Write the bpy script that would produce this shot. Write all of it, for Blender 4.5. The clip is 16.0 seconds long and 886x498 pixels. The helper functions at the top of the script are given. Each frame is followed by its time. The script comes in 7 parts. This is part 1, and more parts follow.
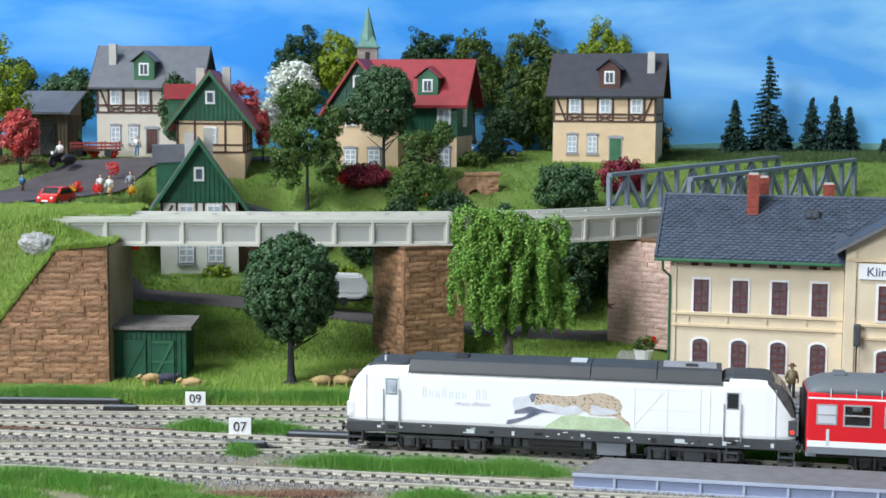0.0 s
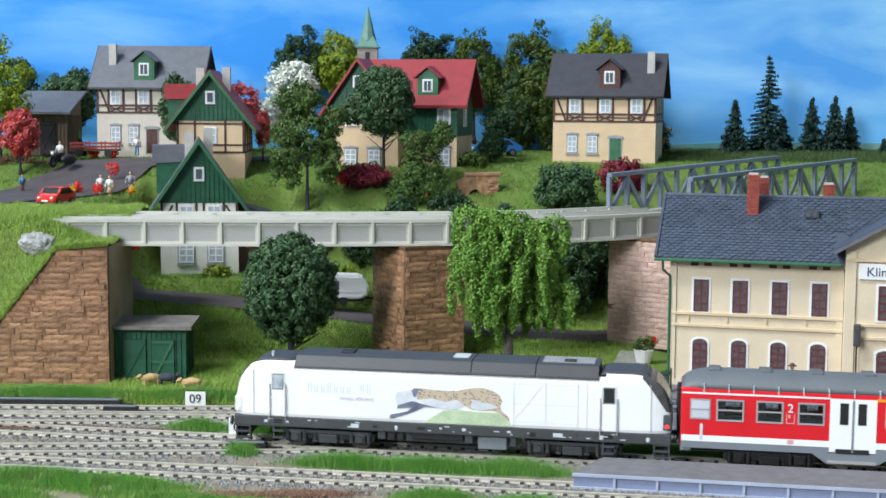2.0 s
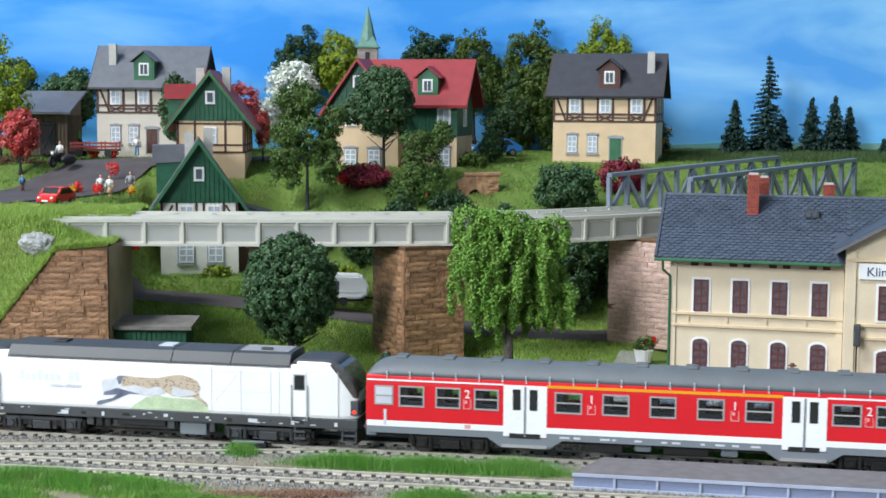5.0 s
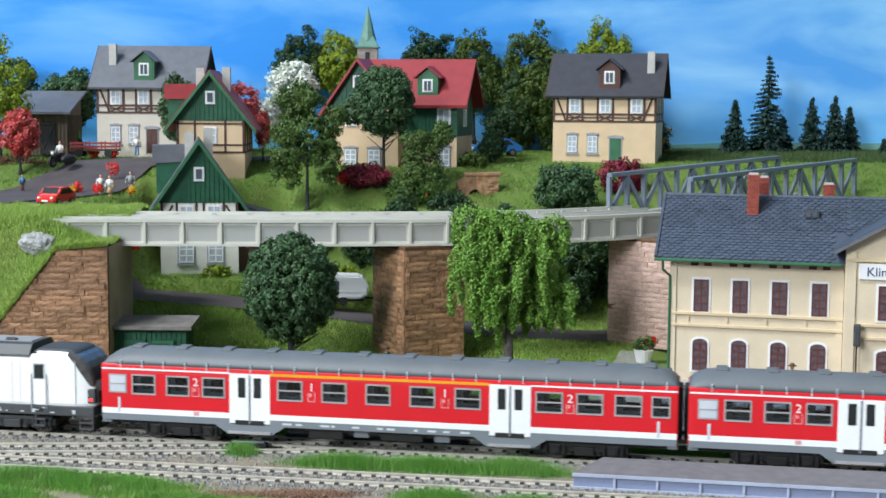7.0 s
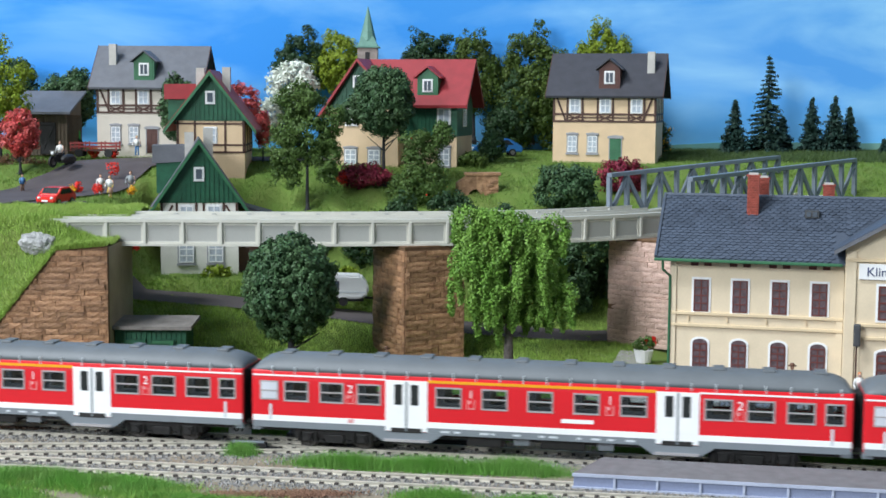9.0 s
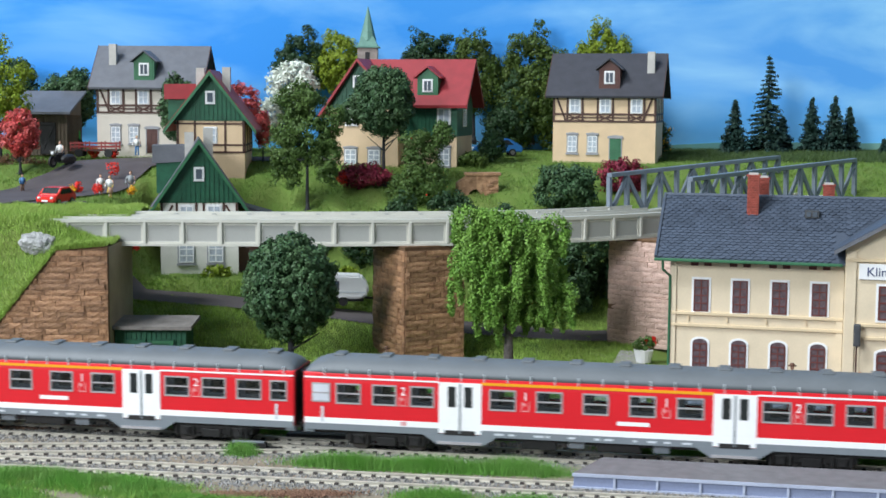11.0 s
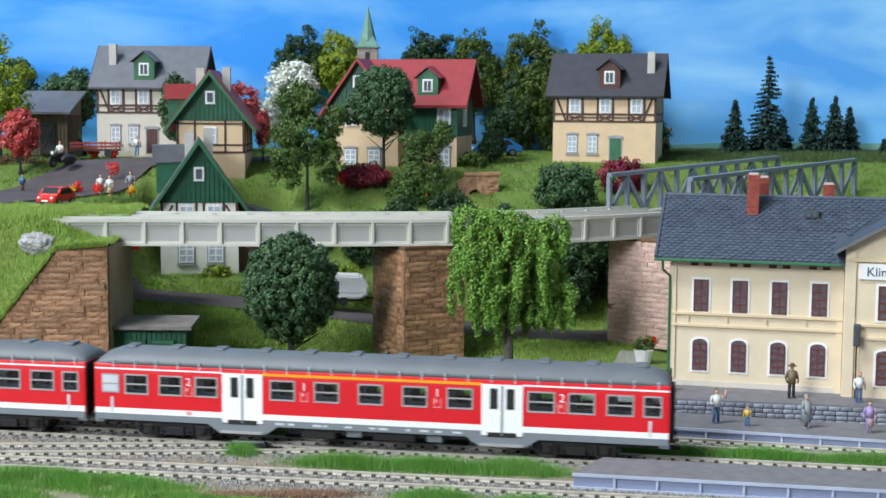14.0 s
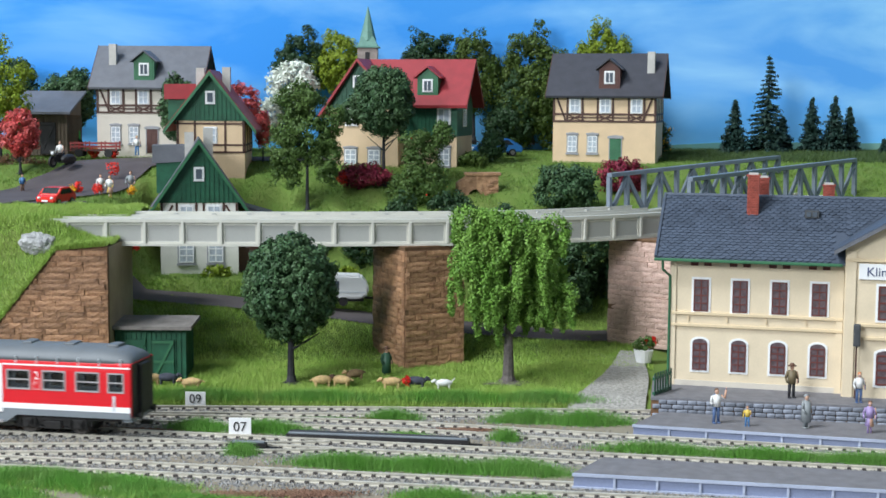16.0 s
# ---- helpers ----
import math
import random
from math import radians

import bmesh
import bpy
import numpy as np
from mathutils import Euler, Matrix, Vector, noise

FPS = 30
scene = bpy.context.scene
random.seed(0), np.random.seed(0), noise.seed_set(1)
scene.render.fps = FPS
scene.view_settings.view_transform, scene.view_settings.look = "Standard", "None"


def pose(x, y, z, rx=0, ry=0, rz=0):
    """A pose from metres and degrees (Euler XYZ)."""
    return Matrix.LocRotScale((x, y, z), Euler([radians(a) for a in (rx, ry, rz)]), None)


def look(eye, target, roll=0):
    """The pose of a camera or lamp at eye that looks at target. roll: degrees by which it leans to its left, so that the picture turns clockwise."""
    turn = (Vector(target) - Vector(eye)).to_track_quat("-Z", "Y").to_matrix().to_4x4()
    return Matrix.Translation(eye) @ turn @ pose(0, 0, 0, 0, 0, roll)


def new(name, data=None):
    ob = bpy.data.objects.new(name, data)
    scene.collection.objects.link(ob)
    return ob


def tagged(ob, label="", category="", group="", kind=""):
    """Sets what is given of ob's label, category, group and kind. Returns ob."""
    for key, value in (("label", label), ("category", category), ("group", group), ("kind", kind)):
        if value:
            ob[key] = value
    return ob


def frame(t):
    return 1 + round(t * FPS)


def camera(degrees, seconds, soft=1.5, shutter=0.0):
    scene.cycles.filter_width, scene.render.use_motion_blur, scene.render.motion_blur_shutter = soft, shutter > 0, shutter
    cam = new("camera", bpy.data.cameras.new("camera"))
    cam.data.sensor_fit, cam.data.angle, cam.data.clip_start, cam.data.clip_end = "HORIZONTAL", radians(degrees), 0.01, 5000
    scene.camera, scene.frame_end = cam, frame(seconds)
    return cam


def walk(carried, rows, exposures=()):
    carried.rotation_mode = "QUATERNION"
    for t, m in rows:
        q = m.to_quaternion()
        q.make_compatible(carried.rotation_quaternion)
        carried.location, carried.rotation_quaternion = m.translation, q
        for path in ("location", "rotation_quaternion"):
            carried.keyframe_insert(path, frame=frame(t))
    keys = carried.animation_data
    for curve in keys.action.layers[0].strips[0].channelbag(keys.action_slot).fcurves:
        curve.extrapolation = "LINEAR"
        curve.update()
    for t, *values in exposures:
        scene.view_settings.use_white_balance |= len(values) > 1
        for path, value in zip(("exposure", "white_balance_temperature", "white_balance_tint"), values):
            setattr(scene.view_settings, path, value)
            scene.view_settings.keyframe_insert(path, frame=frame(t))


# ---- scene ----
cam = camera(34.82, 16.0, soft=1.6, shutter=0.4)
EYE = (0.0, -0.70, 0.1785)
VIEW = look(EYE, (0.0, -0.70 + math.cos(0.10402), 0.1785 - math.sin(0.10402)), 0.38)
walk(cam, [(0.0, VIEW), (16.0, VIEW)])

# ---- light: one ceiling lamp over the layout, an added fill light and the pale room round it ----
scene.view_settings.exposure = 0.0
world = bpy.data.worlds.new("room")
scene.world = world
world.use_nodes = True
world.node_tree.nodes["Background"].inputs[0].default_value = (0.70, 0.87, 1.0, 1)
world.node_tree.nodes["Background"].inputs[1].default_value = 0.34
lamp_data = bpy.data.lights.new("ceiling_lamp", "AREA")
lamp_data.shape, lamp_data.size, lamp_data.size_y = "RECTANGLE", 1.3, 1.3
lamp_data.energy, lamp_data.color = 250.0, (0.88, 0.945, 1.0)
lamp = new("ceiling_lamp", lamp_data)
lamp.matrix_basis = look((-2.6, -1.25, 4.0), (0.05, 0.25, 0.08))
tagged(lamp, "warm white ceiling lamp above the layout", "lamp")
# fill light added at the front left to brighten left-facing sides; no real window
fill_data = bpy.data.lights.new("fill_lamp", "AREA")
fill_data.shape, fill_data.size, fill_data.size_y = "RECTANGLE", 1.1, 1.0
fill_data.energy, fill_data.color = 98.0, (0.88, 0.945, 1.0)
window = new("fill_lamp", fill_data)
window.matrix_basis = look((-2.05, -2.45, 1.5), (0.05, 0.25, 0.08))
tagged(window, "added fill light from the front left, without a source in the place", "window")

# ---- helpers; lengths below are in centimetres ----
U = 0.01
RNG = np.random.default_rng(7)


def put(ob, x, y, z, rz=0.0, rx=0.0, ry=0.0):
    ob.matrix_basis = pose(x * U, y * U, z * U, rx, ry, rz)
    return ob


def thing(name, label, category, x=0, y=0, z=0, rz=0, group="", kind=""):
    return put(tagged(new(name), label, category, group, kind), x, y, z, rz)


def part(name, bm, material, parent=None, label="", smooth=False):
    me = bpy.data.meshes.new(name)
    bmesh.ops.recalc_face_normals(bm, faces=bm.faces)
    bm.transform(Matrix.Scale(U, 4))
    bm.to_mesh(me)
    bm.free()
    if smooth:
        me.polygons.foreach_set("use_smooth", [True] * len(me.polygons))
    me.materials.append(material)
    ob = new(name, me)
    ob.parent = parent
    return tagged(ob, label)


def share(name, mesh, parent, x, y, z, rz=0.0, rx=0.0, ry=0.0):
    ob = new(name, mesh)
    ob.parent = parent
    return put(ob, x, y, z, rz, rx, ry)


def mesh_of(name, bm, material, smooth=False):
    me = bpy.data.meshes.new(name)
    bmesh.ops.recalc_face_normals(bm, faces=bm.faces)
    bm.transform(Matrix.Scale(U, 4))
    bm.to_mesh(me)
    bm.free()
    if smooth:
        me.polygons.foreach_set("use_smooth", [True] * len(me.polygons))
    me.materials.append(material)
    return me


def cloud(name, verts, k, material, parent=None, smooth=False):
    """Many loose k-cornered faces, k rows of verts each."""
    v = np.asarray(verts, dtype=np.float32) * U
    n = len(v) // k
    me = bpy.data.meshes.new(name)
    me.vertices.add(len(v))
    me.vertices.foreach_set("co", v.ravel())
    me.loops.add(n * k)
    me.loops.foreach_set("vertex_index", np.arange(n * k, dtype=np.int32))
    me.polygons.add(n)
    me.polygons.foreach_set("loop_start", np.arange(0, n * k, k, dtype=np.int32))
    me.update(calc_edges=True)
    me.materials.append(material)
    ob = new(name, me)
    ob.parent = parent
    return ob


def box(bm, x0, x1, y0, y1, z0, z1, bevel=0.0):
    m = Matrix.Translation(((x0 + x1) / 2, (y0 + y1) / 2, (z0 + z1) / 2)) @ Matrix.Diagonal((abs(x1 - x0), abs(y1 - y0), abs(z1 - z0), 1))
    r = bmesh.ops.create_cube(bm, size=1, matrix=m)
    if bevel:
        es = list({e for v in r["verts"] for e in v.link_edges})
        bmesh.ops.bevel(bm, geom=es, offset=bevel, segments=2, affect="EDGES", profile=0.6)
    return bm


def B(*a, **k):
    return box(bmesh.new(), *a, **k)


def prism(bm, pts, lo, hi, axis="y"):
    """A polygon pushed along an axis; pts are (x, z) for y, (y, z) for x, (x, y) for z."""
    def v3(p, t):
        return {"y": (p[0], t, p[1]), "x": (t, p[0], p[1]), "z": (p[0], p[1], t)}[axis]
    a = [bm.verts.new(v3(p, lo)) for p in pts]
    b = [bm.verts.new(v3(p, hi)) for p in pts]
    bm.faces.new(a)
    bm.faces.new(b[::-1])
    for i in range(len(pts)):
        j = (i + 1) % len(pts)
        bm.faces.new((a[i], a[j], b[j], b[i]))
    return bm


def PR(*a, **k):
    return prism(bmesh.new(), *a, **k)


def rod(bm, p0, p1, r0, r1=None, n=8):
    p0, p1 = Vector(p0), Vector(p1)
    d = p1 - p0
    m = Matrix.Translation((p0 + p1) / 2) @ d.to_track_quat("Z", "Y").to_matrix().to_4x4()
    bmesh.ops.create_cone(bm, cap_ends=True, segments=n, radius1=r0, radius2=r0 if r1 is None else r1, depth=d.length, matrix=m)
    return bm


def beam(bm, p0, p1, w, h):
    """A square bar from p0 to p1."""
    p0, p1 = Vector(p0), Vector(p1)
    d = p1 - p0
    m = Matrix.Translation((p0 + p1) / 2) @ d.to_track_quat("X", "Z").to_matrix().to_4x4() @ Matrix.Diagonal((d.length, w, h, 1))
    bmesh.ops.create_cube(bm, size=1, matrix=m)
    return bm


def ball(bm, x, y, z, rx, ry, rz, sub=2, rough=0.0, seed=0):
    r = bmesh.ops.create_icosphere(bm, subdivisions=sub, radius=1.0)
    for v in r["verts"]:
        f = 1 + rough * noise.noise(v.co * 2.3 + Vector((seed, seed * 1.7, 0)))
        v.co = Vector((x + v.co.x * rx * f, y + v.co.y * ry * f, z + v.co.z * rz * f))
    return bm


def writing(name, text, size, material, parent, x, y, z, rx=90.0, rz=0.0, align="CENTER"):
    cu = bpy.data.curves.new(name, "FONT")
    cu.body, cu.size, cu.align_x, cu.align_y = text, size * U, align, "CENTER"
    cu.extrude = 0.0001
    cu.materials.append(material)
    ob = new(name, cu)
    ob.parent = parent
    return put(ob, x, y, z, rz, rx)


# ---- materials ----
def mat(name, color, rough=0.6, var=0.12, scale=150.0, bump=0.15, metal=0.0, second=None, island=0.0, per=0.0, fine=900.0, spec=0.5, bumpdist=0.0006):
    m = bpy.data.materials.new(name)
    m.use_nodes = True
    nt = m.node_tree
    nd, lk = nt.nodes, nt.links
    bs = nd["Principled BSDF"]
    bs.inputs["Roughness"].default_value, bs.inputs["Metallic"].default_value = rough, metal
    bs.inputs["Specular IOR Level"].default_value = spec
    tc = nd.new("ShaderNodeTexCoord")
    n1, n2 = nd.new("ShaderNodeTexNoise"), nd.new("ShaderNodeTexNoise")
    n1.inputs["Scale"].default_value, n2.inputs["Scale"].default_value = scale, fine
    n1.inputs["Detail"].default_value, n2.inputs["Detail"].default_value = 4, 3
    lk.new(tc.outputs["Object"], n1.inputs["Vector"])
    lk.new(tc.outputs["Object"], n2.inputs["Vector"])
    mx = nd.new("ShaderNodeMix")
    mx.data_type = "RGBA"
    c2 = second or tuple(c * (1 - 1.6 * var) for c in color)
    c1 = tuple(min(1, c * (1 + 0.6 * var)) for c in color)
    mx.inputs[6].default_value, mx.inputs[7].default_value = (*c1, 1), (*c2, 1)
    ad = nd.new("ShaderNodeMath")
    ad.operation = "MULTIPLY_ADD"
    lk.new(n2.outputs["Fac"], ad.inputs[0])
    ad.inputs[1].default_value = 0.5
    lk.new(n1.outputs["Fac"], ad.inputs[2])
    mr = nd.new("ShaderNodeMapRange")
    mr.inputs[1].default_value, mr.inputs[2].default_value = 0.5, 1.0
    lk.new(ad.outputs[0], mr.inputs[0])
    lk.new(mr.outputs[0], mx.inputs[0])
    out = mx.outputs[2]
    if island or per:
        hs = nd.new("ShaderNodeHueSaturation")
        src = nd.new("ShaderNodeNewGeometry").outputs["Random Per Island"] if island else nd.new("ShaderNodeObjectInfo").outputs["Random"]
        amt = island or per
        r2 = nd.new("ShaderNodeMapRange")
        r2.inputs[3].default_value, r2.inputs[4].default_value = 1 - amt, 1 + amt
        lk.new(src, r2.inputs[0])
        lk.new(r2.outputs[0], hs.inputs["Value"])
        lk.new(out, hs.inputs["Color"])
        out = hs.outputs[0]
    lk.new(out, bs.inputs["Base Color"])
    if bump:
        bp = nd.new("ShaderNodeBump")
        bp.inputs["Strength"].default_value, bp.inputs["Distance"].default_value = bump, bumpdist
        lk.new(ad.outputs[0], bp.inputs["Height"])
        lk.new(bp.outputs[0], bs.inputs["Normal"])
    return m


def leafy(name, color, second, island=0.45):
    m = mat(name, color, 0.55, 0.2, 60, 0, second=second, island=island, spec=0.3)
    return m


def glow(name, color, strength):
    m = bpy.data.materials.new(name)
    m.use_nodes = True
    bs = m.node_tree.nodes["Principled BSDF"]
    bs.inputs["Base Color"].default_value = (*color, 1)
    bs.inputs["Emission Color"].default_value = (*color, 1)
    bs.inputs["Emission Strength"].default_value = strength
    return m


GRASS = leafy("grass_fibre", (0.10, 0.30, 0.035), (0.19, 0.36, 0.09), 0.3)
GRASS_LIGHT = leafy("meadow_fibre", (0.23, 0.375, 0.065), (0.35, 0.46, 0.11), 0.3)
TURF = mat("turf", (0.10, 0.175, 0.035), 0.95, 0.35, 40, 0.8, second=(0.16, 0.20, 0.055), fine=700, spec=0.1, bumpdist=0.002)
SOIL = mat("soil", (0.21, 0.17, 0.125), 0.95, 0.3, 22, 0.9, second=(0.30, 0.27, 0.21), fine=600, spec=0.15, bumpdist=0.002)
BALLAST = mat("ballast", (0.27, 0.265, 0.26), 0.9, 0.25, 300, 0.3, island=0.55, spec=0.3)
SLEEPER = mat("sleeper", (0.37, 0.335, 0.28), 0.8, 0.25, 200, 0.4, per=0.15)
CHAIRS = mat("rail_chair", (0.06, 0.05, 0.045), 0.7)
RAIL = mat("rail", (0.60, 0.56, 0.48), 0.5, 0.2, 120, 0.2, metal=0.15)
DARK = mat("dark_plastic", (0.022, 0.02, 0.022), 0.55, 0.3, 120, 0.3)
STONE = mat("sandstone", (0.46, 0.265, 0.145), 0.6, 0.3, 200, 1.0, per=0.26, second=(0.21, 0.10, 0.05), fine=1100, bumpdist=0.001)
# lit copy of the sandstone: strong light on the far pier is in the colour
STONE_LIT = mat("lit_sandstone", (0.66, 0.47, 0.40), 0.6, 0.25, 260, 1.0, per=0.10, second=(0.50, 0.32, 0.26), fine=1100, bumpdist=0.001)
STONE_BROWN = mat("brown_sandstone", (0.38, 0.205, 0.105), 0.6, 0.3, 200, 1.0, per=0.26, second=(0.17, 0.08, 0.04), fine=1100, bumpdist=0.001)
MORTAR = mat("mortar", (0.20, 0.11, 0.06), 0.95, 0.25, 200, 0.6)
TAN = mat("abutment_side", (0.36, 0.275, 0.185), 0.8, 0.15, 60, 0.3)
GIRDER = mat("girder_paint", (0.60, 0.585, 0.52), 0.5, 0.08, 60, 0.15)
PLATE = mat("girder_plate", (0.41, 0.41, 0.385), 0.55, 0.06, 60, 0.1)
TRUSS = mat("truss_paint", (0.20, 0.235, 0.28), 0.45, 0.1, 80, 0.15)
ROAD = mat("road", (0.088, 0.072, 0.075), 0.9, 0.2, 50, 0.4, fine=700)
GRAVEL = mat("gravel", (0.40, 0.385, 0.355), 0.95, 0.3, 500, 0.9, spec=0.2)
PLATTOP = mat("platform_top", (0.19, 0.185, 0.20), 0.85, 0.14, 160, 0.5, fine=1400)
PLATEDGE = mat("platform_edge", (0.43, 0.47, 0.60), 0.6, 0.1, 90, 0.2)
PANELBLUE = mat("platform_panel", (0.25, 0.29, 0.43), 0.65, 0.12, 90, 0.2)
COBBLE = mat("grey_stone", (0.25, 0.27, 0.325), 0.75, 0.25, 250, 0.5, per=0.25)
CREAM = mat("cream_render", (0.72, 0.60, 0.43), 0.6, 0.06, 70, 0.12)
CREAM2 = mat("pale_render", (0.62, 0.56, 0.48), 0.6, 0.06, 70, 0.12)
YELLOWISH = mat("warm_render", (0.70, 0.51, 0.32), 0.6, 0.07, 70, 0.12)
WHITEW = mat("white_render", (0.72, 0.70, 0.64), 0.65, 0.07, 90, 0.15)
TRIM = mat("cream_trim", (0.72, 0.57, 0.37), 0.55, 0.08, 90, 0.1)
WHITE = mat("white_paint", (0.82, 0.82, 0.82), 0.4, 0.03, 90, 0.05)
SLATE = mat("slate", (0.075, 0.095, 0.135), 0.5, 0.15, 120, 0.2, island=0.14)
SLATE_P = mat("slate_piece", (0.075, 0.095, 0.135), 0.5, 0.15, 120, 0.2, per=0.14)
SLATE_G = mat("grey_slate", (0.135, 0.14, 0.16), 0.6, 0.12, 120, 0.2)
SLATE_D = mat("dark_slate", (0.045, 0.045, 0.057), 0.6, 0.15, 120, 0.2)
REDROOF = mat("red_roof", (0.32, 0.03, 0.037), 0.55, 0.12, 120, 0.2)
DARKRED = mat("dark_red_roof", (0.30, 0.045, 0.042), 0.55, 0.15, 120, 0.2)
GREENWOOD = mat("green_boards", (0.018, 0.105, 0.055), 0.5, 0.2, 150, 0.2)
GREENLT = mat("green_paint", (0.035, 0.15, 0.07), 0.5, 0.15, 120, 0.15)
TIMBER = mat("timber", (0.075, 0.032, 0.022), 0.6, 0.2, 150, 0.2)
BROWNWOOD = mat("brown_boards", (0.10, 0.04, 0.032), 0.6, 0.2, 150, 0.2)
GREYTRIM = mat("grey_stone_trim", (0.33, 0.33, 0.35), 0.6, 0.12, 150, 0.15)
BRICKRED = mat("red_brick", (0.36, 0.075, 0.05), 0.75, 0.25, 250, 0.3, per=0.2)
CONCRETE = mat("concrete", (0.50, 0.48, 0.45), 0.8, 0.1, 150, 0.25)
PANE = mat("window_pane", (0.10, 0.12, 0.15), 0.12, 0.2, 80, 0.0, spec=0.6)
PANEW = mat("curtain_sheen_pane", (0.50, 0.55, 0.62), 0.15, 0.25, 200, 0.0, spec=0.6)
MAROON = mat("maroon_frames", (0.13, 0.03, 0.025), 0.55, 0.15, 150, 0.15)
PANED = mat("shop_pane", (0.14, 0.10, 0.11), 0.2, 0.3, 250, 0.0)
COPPER = mat("verdigris", (0.14, 0.29, 0.235), 0.6, 0.15, 150, 0.2)
BARK = mat("bark", (0.03, 0.03, 0.035), 0.85, 0.3, 300, 0.8)
BARKG = mat("grey_bark", (0.14, 0.12, 0.11), 0.85, 0.3, 300, 0.8)
TRED = mat("train_red", (0.70, 0.012, 0.022), 0.35, 0.04, 60, 0.03)
TWHITE = mat("train_white", (0.90, 0.90, 0.91), 0.35, 0.03, 60, 0.03)
TGREY = mat("train_grey", (0.20, 0.225, 0.25), 0.5, 0.06, 60, 0.05)
TROOF = mat("train_roof", (0.145, 0.16, 0.175), 0.55, 0.08, 70, 0.06)
LROOF = mat("loco_roof", (0.06, 0.062, 0.067), 0.5, 0.08, 70, 0.06)
LFRAME = mat("loco_frame", (0.062, 0.066, 0.072), 0.5, 0.15, 120, 0.1)
CHASSIS = mat("chassis", (0.016, 0.015, 0.015), 0.6, 0.3, 200, 0.2)
STEEL = mat("wheel_steel", (0.35, 0.33, 0.31), 0.35, 0.15, 200, 0.05, metal=0.9)
YELLOW = mat("first_class_yellow", (0.85, 0.36, 0.01), 0.4, 0.04)
TGLASS = mat("coach_pane", (0.02, 0.025, 0.028), 0.12, 0.2, 60, 0.0, spec=0.6)
FRAMEG = mat("window_frame_grey", (0.38, 0.36, 0.37), 0.45, 0.06)
def clear_pane(name, tint):
    m = bpy.data.materials.new(name)
    m.use_nodes = True
    nd, lk = m.node_tree.nodes, m.node_tree.links
    tr, gl, fr, mx = nd.new("ShaderNodeBsdfTransparent"), nd.new("ShaderNodeBsdfGlossy"), nd.new("ShaderNodeFresnel"), nd.new("ShaderNodeMixShader")
    tr.inputs[0].default_value = (*tint, 1)
    gl.inputs["Roughness"].default_value = 0.08
    fr.inputs[0].default_value = 1.5
    lk.new(fr.outputs[0], mx.inputs[0])
    lk.new(tr.outputs[0], mx.inputs[1])
    lk.new(gl.outputs[0], mx.inputs[2])
    lk.new(mx.outputs[0], nd["Material Output"].inputs[0])
    return m


CLEAR = clear_pane("clear_pane", (0.86, 0.90, 0.92))
SEATS = mat("seat_moulding", (0.035, 0.045, 0.06), 0.6, 0.2, 120, 0.1)
PALEGLASS = mat("frosted_pane", (0.60, 0.62, 0.68), 0.35, 0.05)
TAIL = glow("tail_lamp", (1.0, 0.02, 0.01), 3.0)
INKBLUE = mat("dark_blue_print", (0.07, 0.09, 0.20), 0.4, 0.3, 200, 0.0)
PALEGREY = mat("pale_grey_print", (0.62, 0.66, 0.70), 0.4, 0.05)
INK = mat("black_print", (0.03, 0.03, 0.03), 0.5, 0.05)


# ---- ground ----
def sm(a, b, v):
    t = np.clip((v - a) / (b - a), 0, 1)
    return t * t * (3 - 2 * t)


def road_z(x):
    return np.clip(3.4 - 0.078 * (x + 20), 1.0, 3.6)


def ground_z(x, y):
    """Height of the landscape over the plan, rails at 0."""
    x, y = np.asarray(x, float), np.asarray(y, float)
    rz = road_z(x)
    z = -0.35 + 0.5 * sm(11.9, 13.6, y) + 0.2 * sm(14, 22, y)
    z = z + (rz - 0.35) * sm(22, 30, y)
    house = sm(-25, -23.5, x) * (1 - sm(-14.5, -12, x))
    front = 9.0 + 2.0 * sm(41, 46.5, y) + 1.4 * sm(45, 52, y) + 0.6 * sm(52, 66, y)
    rise = sm(34, 41, y) * (1 - house) + sm(43.5, 47.5, y) * house
    low = rz + (4.35 - rz) * sm(34, 36.5, y) * house
    z = np.where(y > 33, low + (front - low) * rise, z)
    hill = 10.25 + 0.9 * sm(42, 50, y) + 1.4 * sm(48, 57, y) + 0.5 * sm(57, 66, y)
    left = (1 - sm(-26.5, -22.0, x)) * sm(23.5, 31, y)
    z = z + (np.maximum(hill, z) - z) * left
    return -0.35 + (z + 0.35) * sm(-64, -52, x)


def sheet(name, xs, ys, fz, material, kind="structure", label="", category=""):
    X, Y = np.meshgrid(xs, ys)
    Z = fz(X, Y)
    nx, ny = len(xs), len(ys)
    v = np.stack([X, Y, Z], -1).reshape(-1, 3) * U
    i = np.arange(nx * ny).reshape(ny, nx)
    f = np.stack([i[:-1, :-1], i[:-1, 1:], i[1:, 1:], i[1:, :-1]], -1).reshape(-1, 4)
    me = bpy.data.meshes.new(name)
    me.from_pydata(v.tolist(), [], f.tolist())
    me.polygons.foreach_set("use_smooth", [True] * len(me.polygons))
    me.materials.append(material)
    return tagged(new(name, me), label, category, "", kind)


def lumps(X, Y, a=0.12):
    return a * (np.sin(X * 1.3 + 0.7 * np.sin(Y * 0.9)) * np.cos(Y * 1.1 + 0.4 * X) + 0.5 * np.sin(3.1 * X + 1.7 * Y))


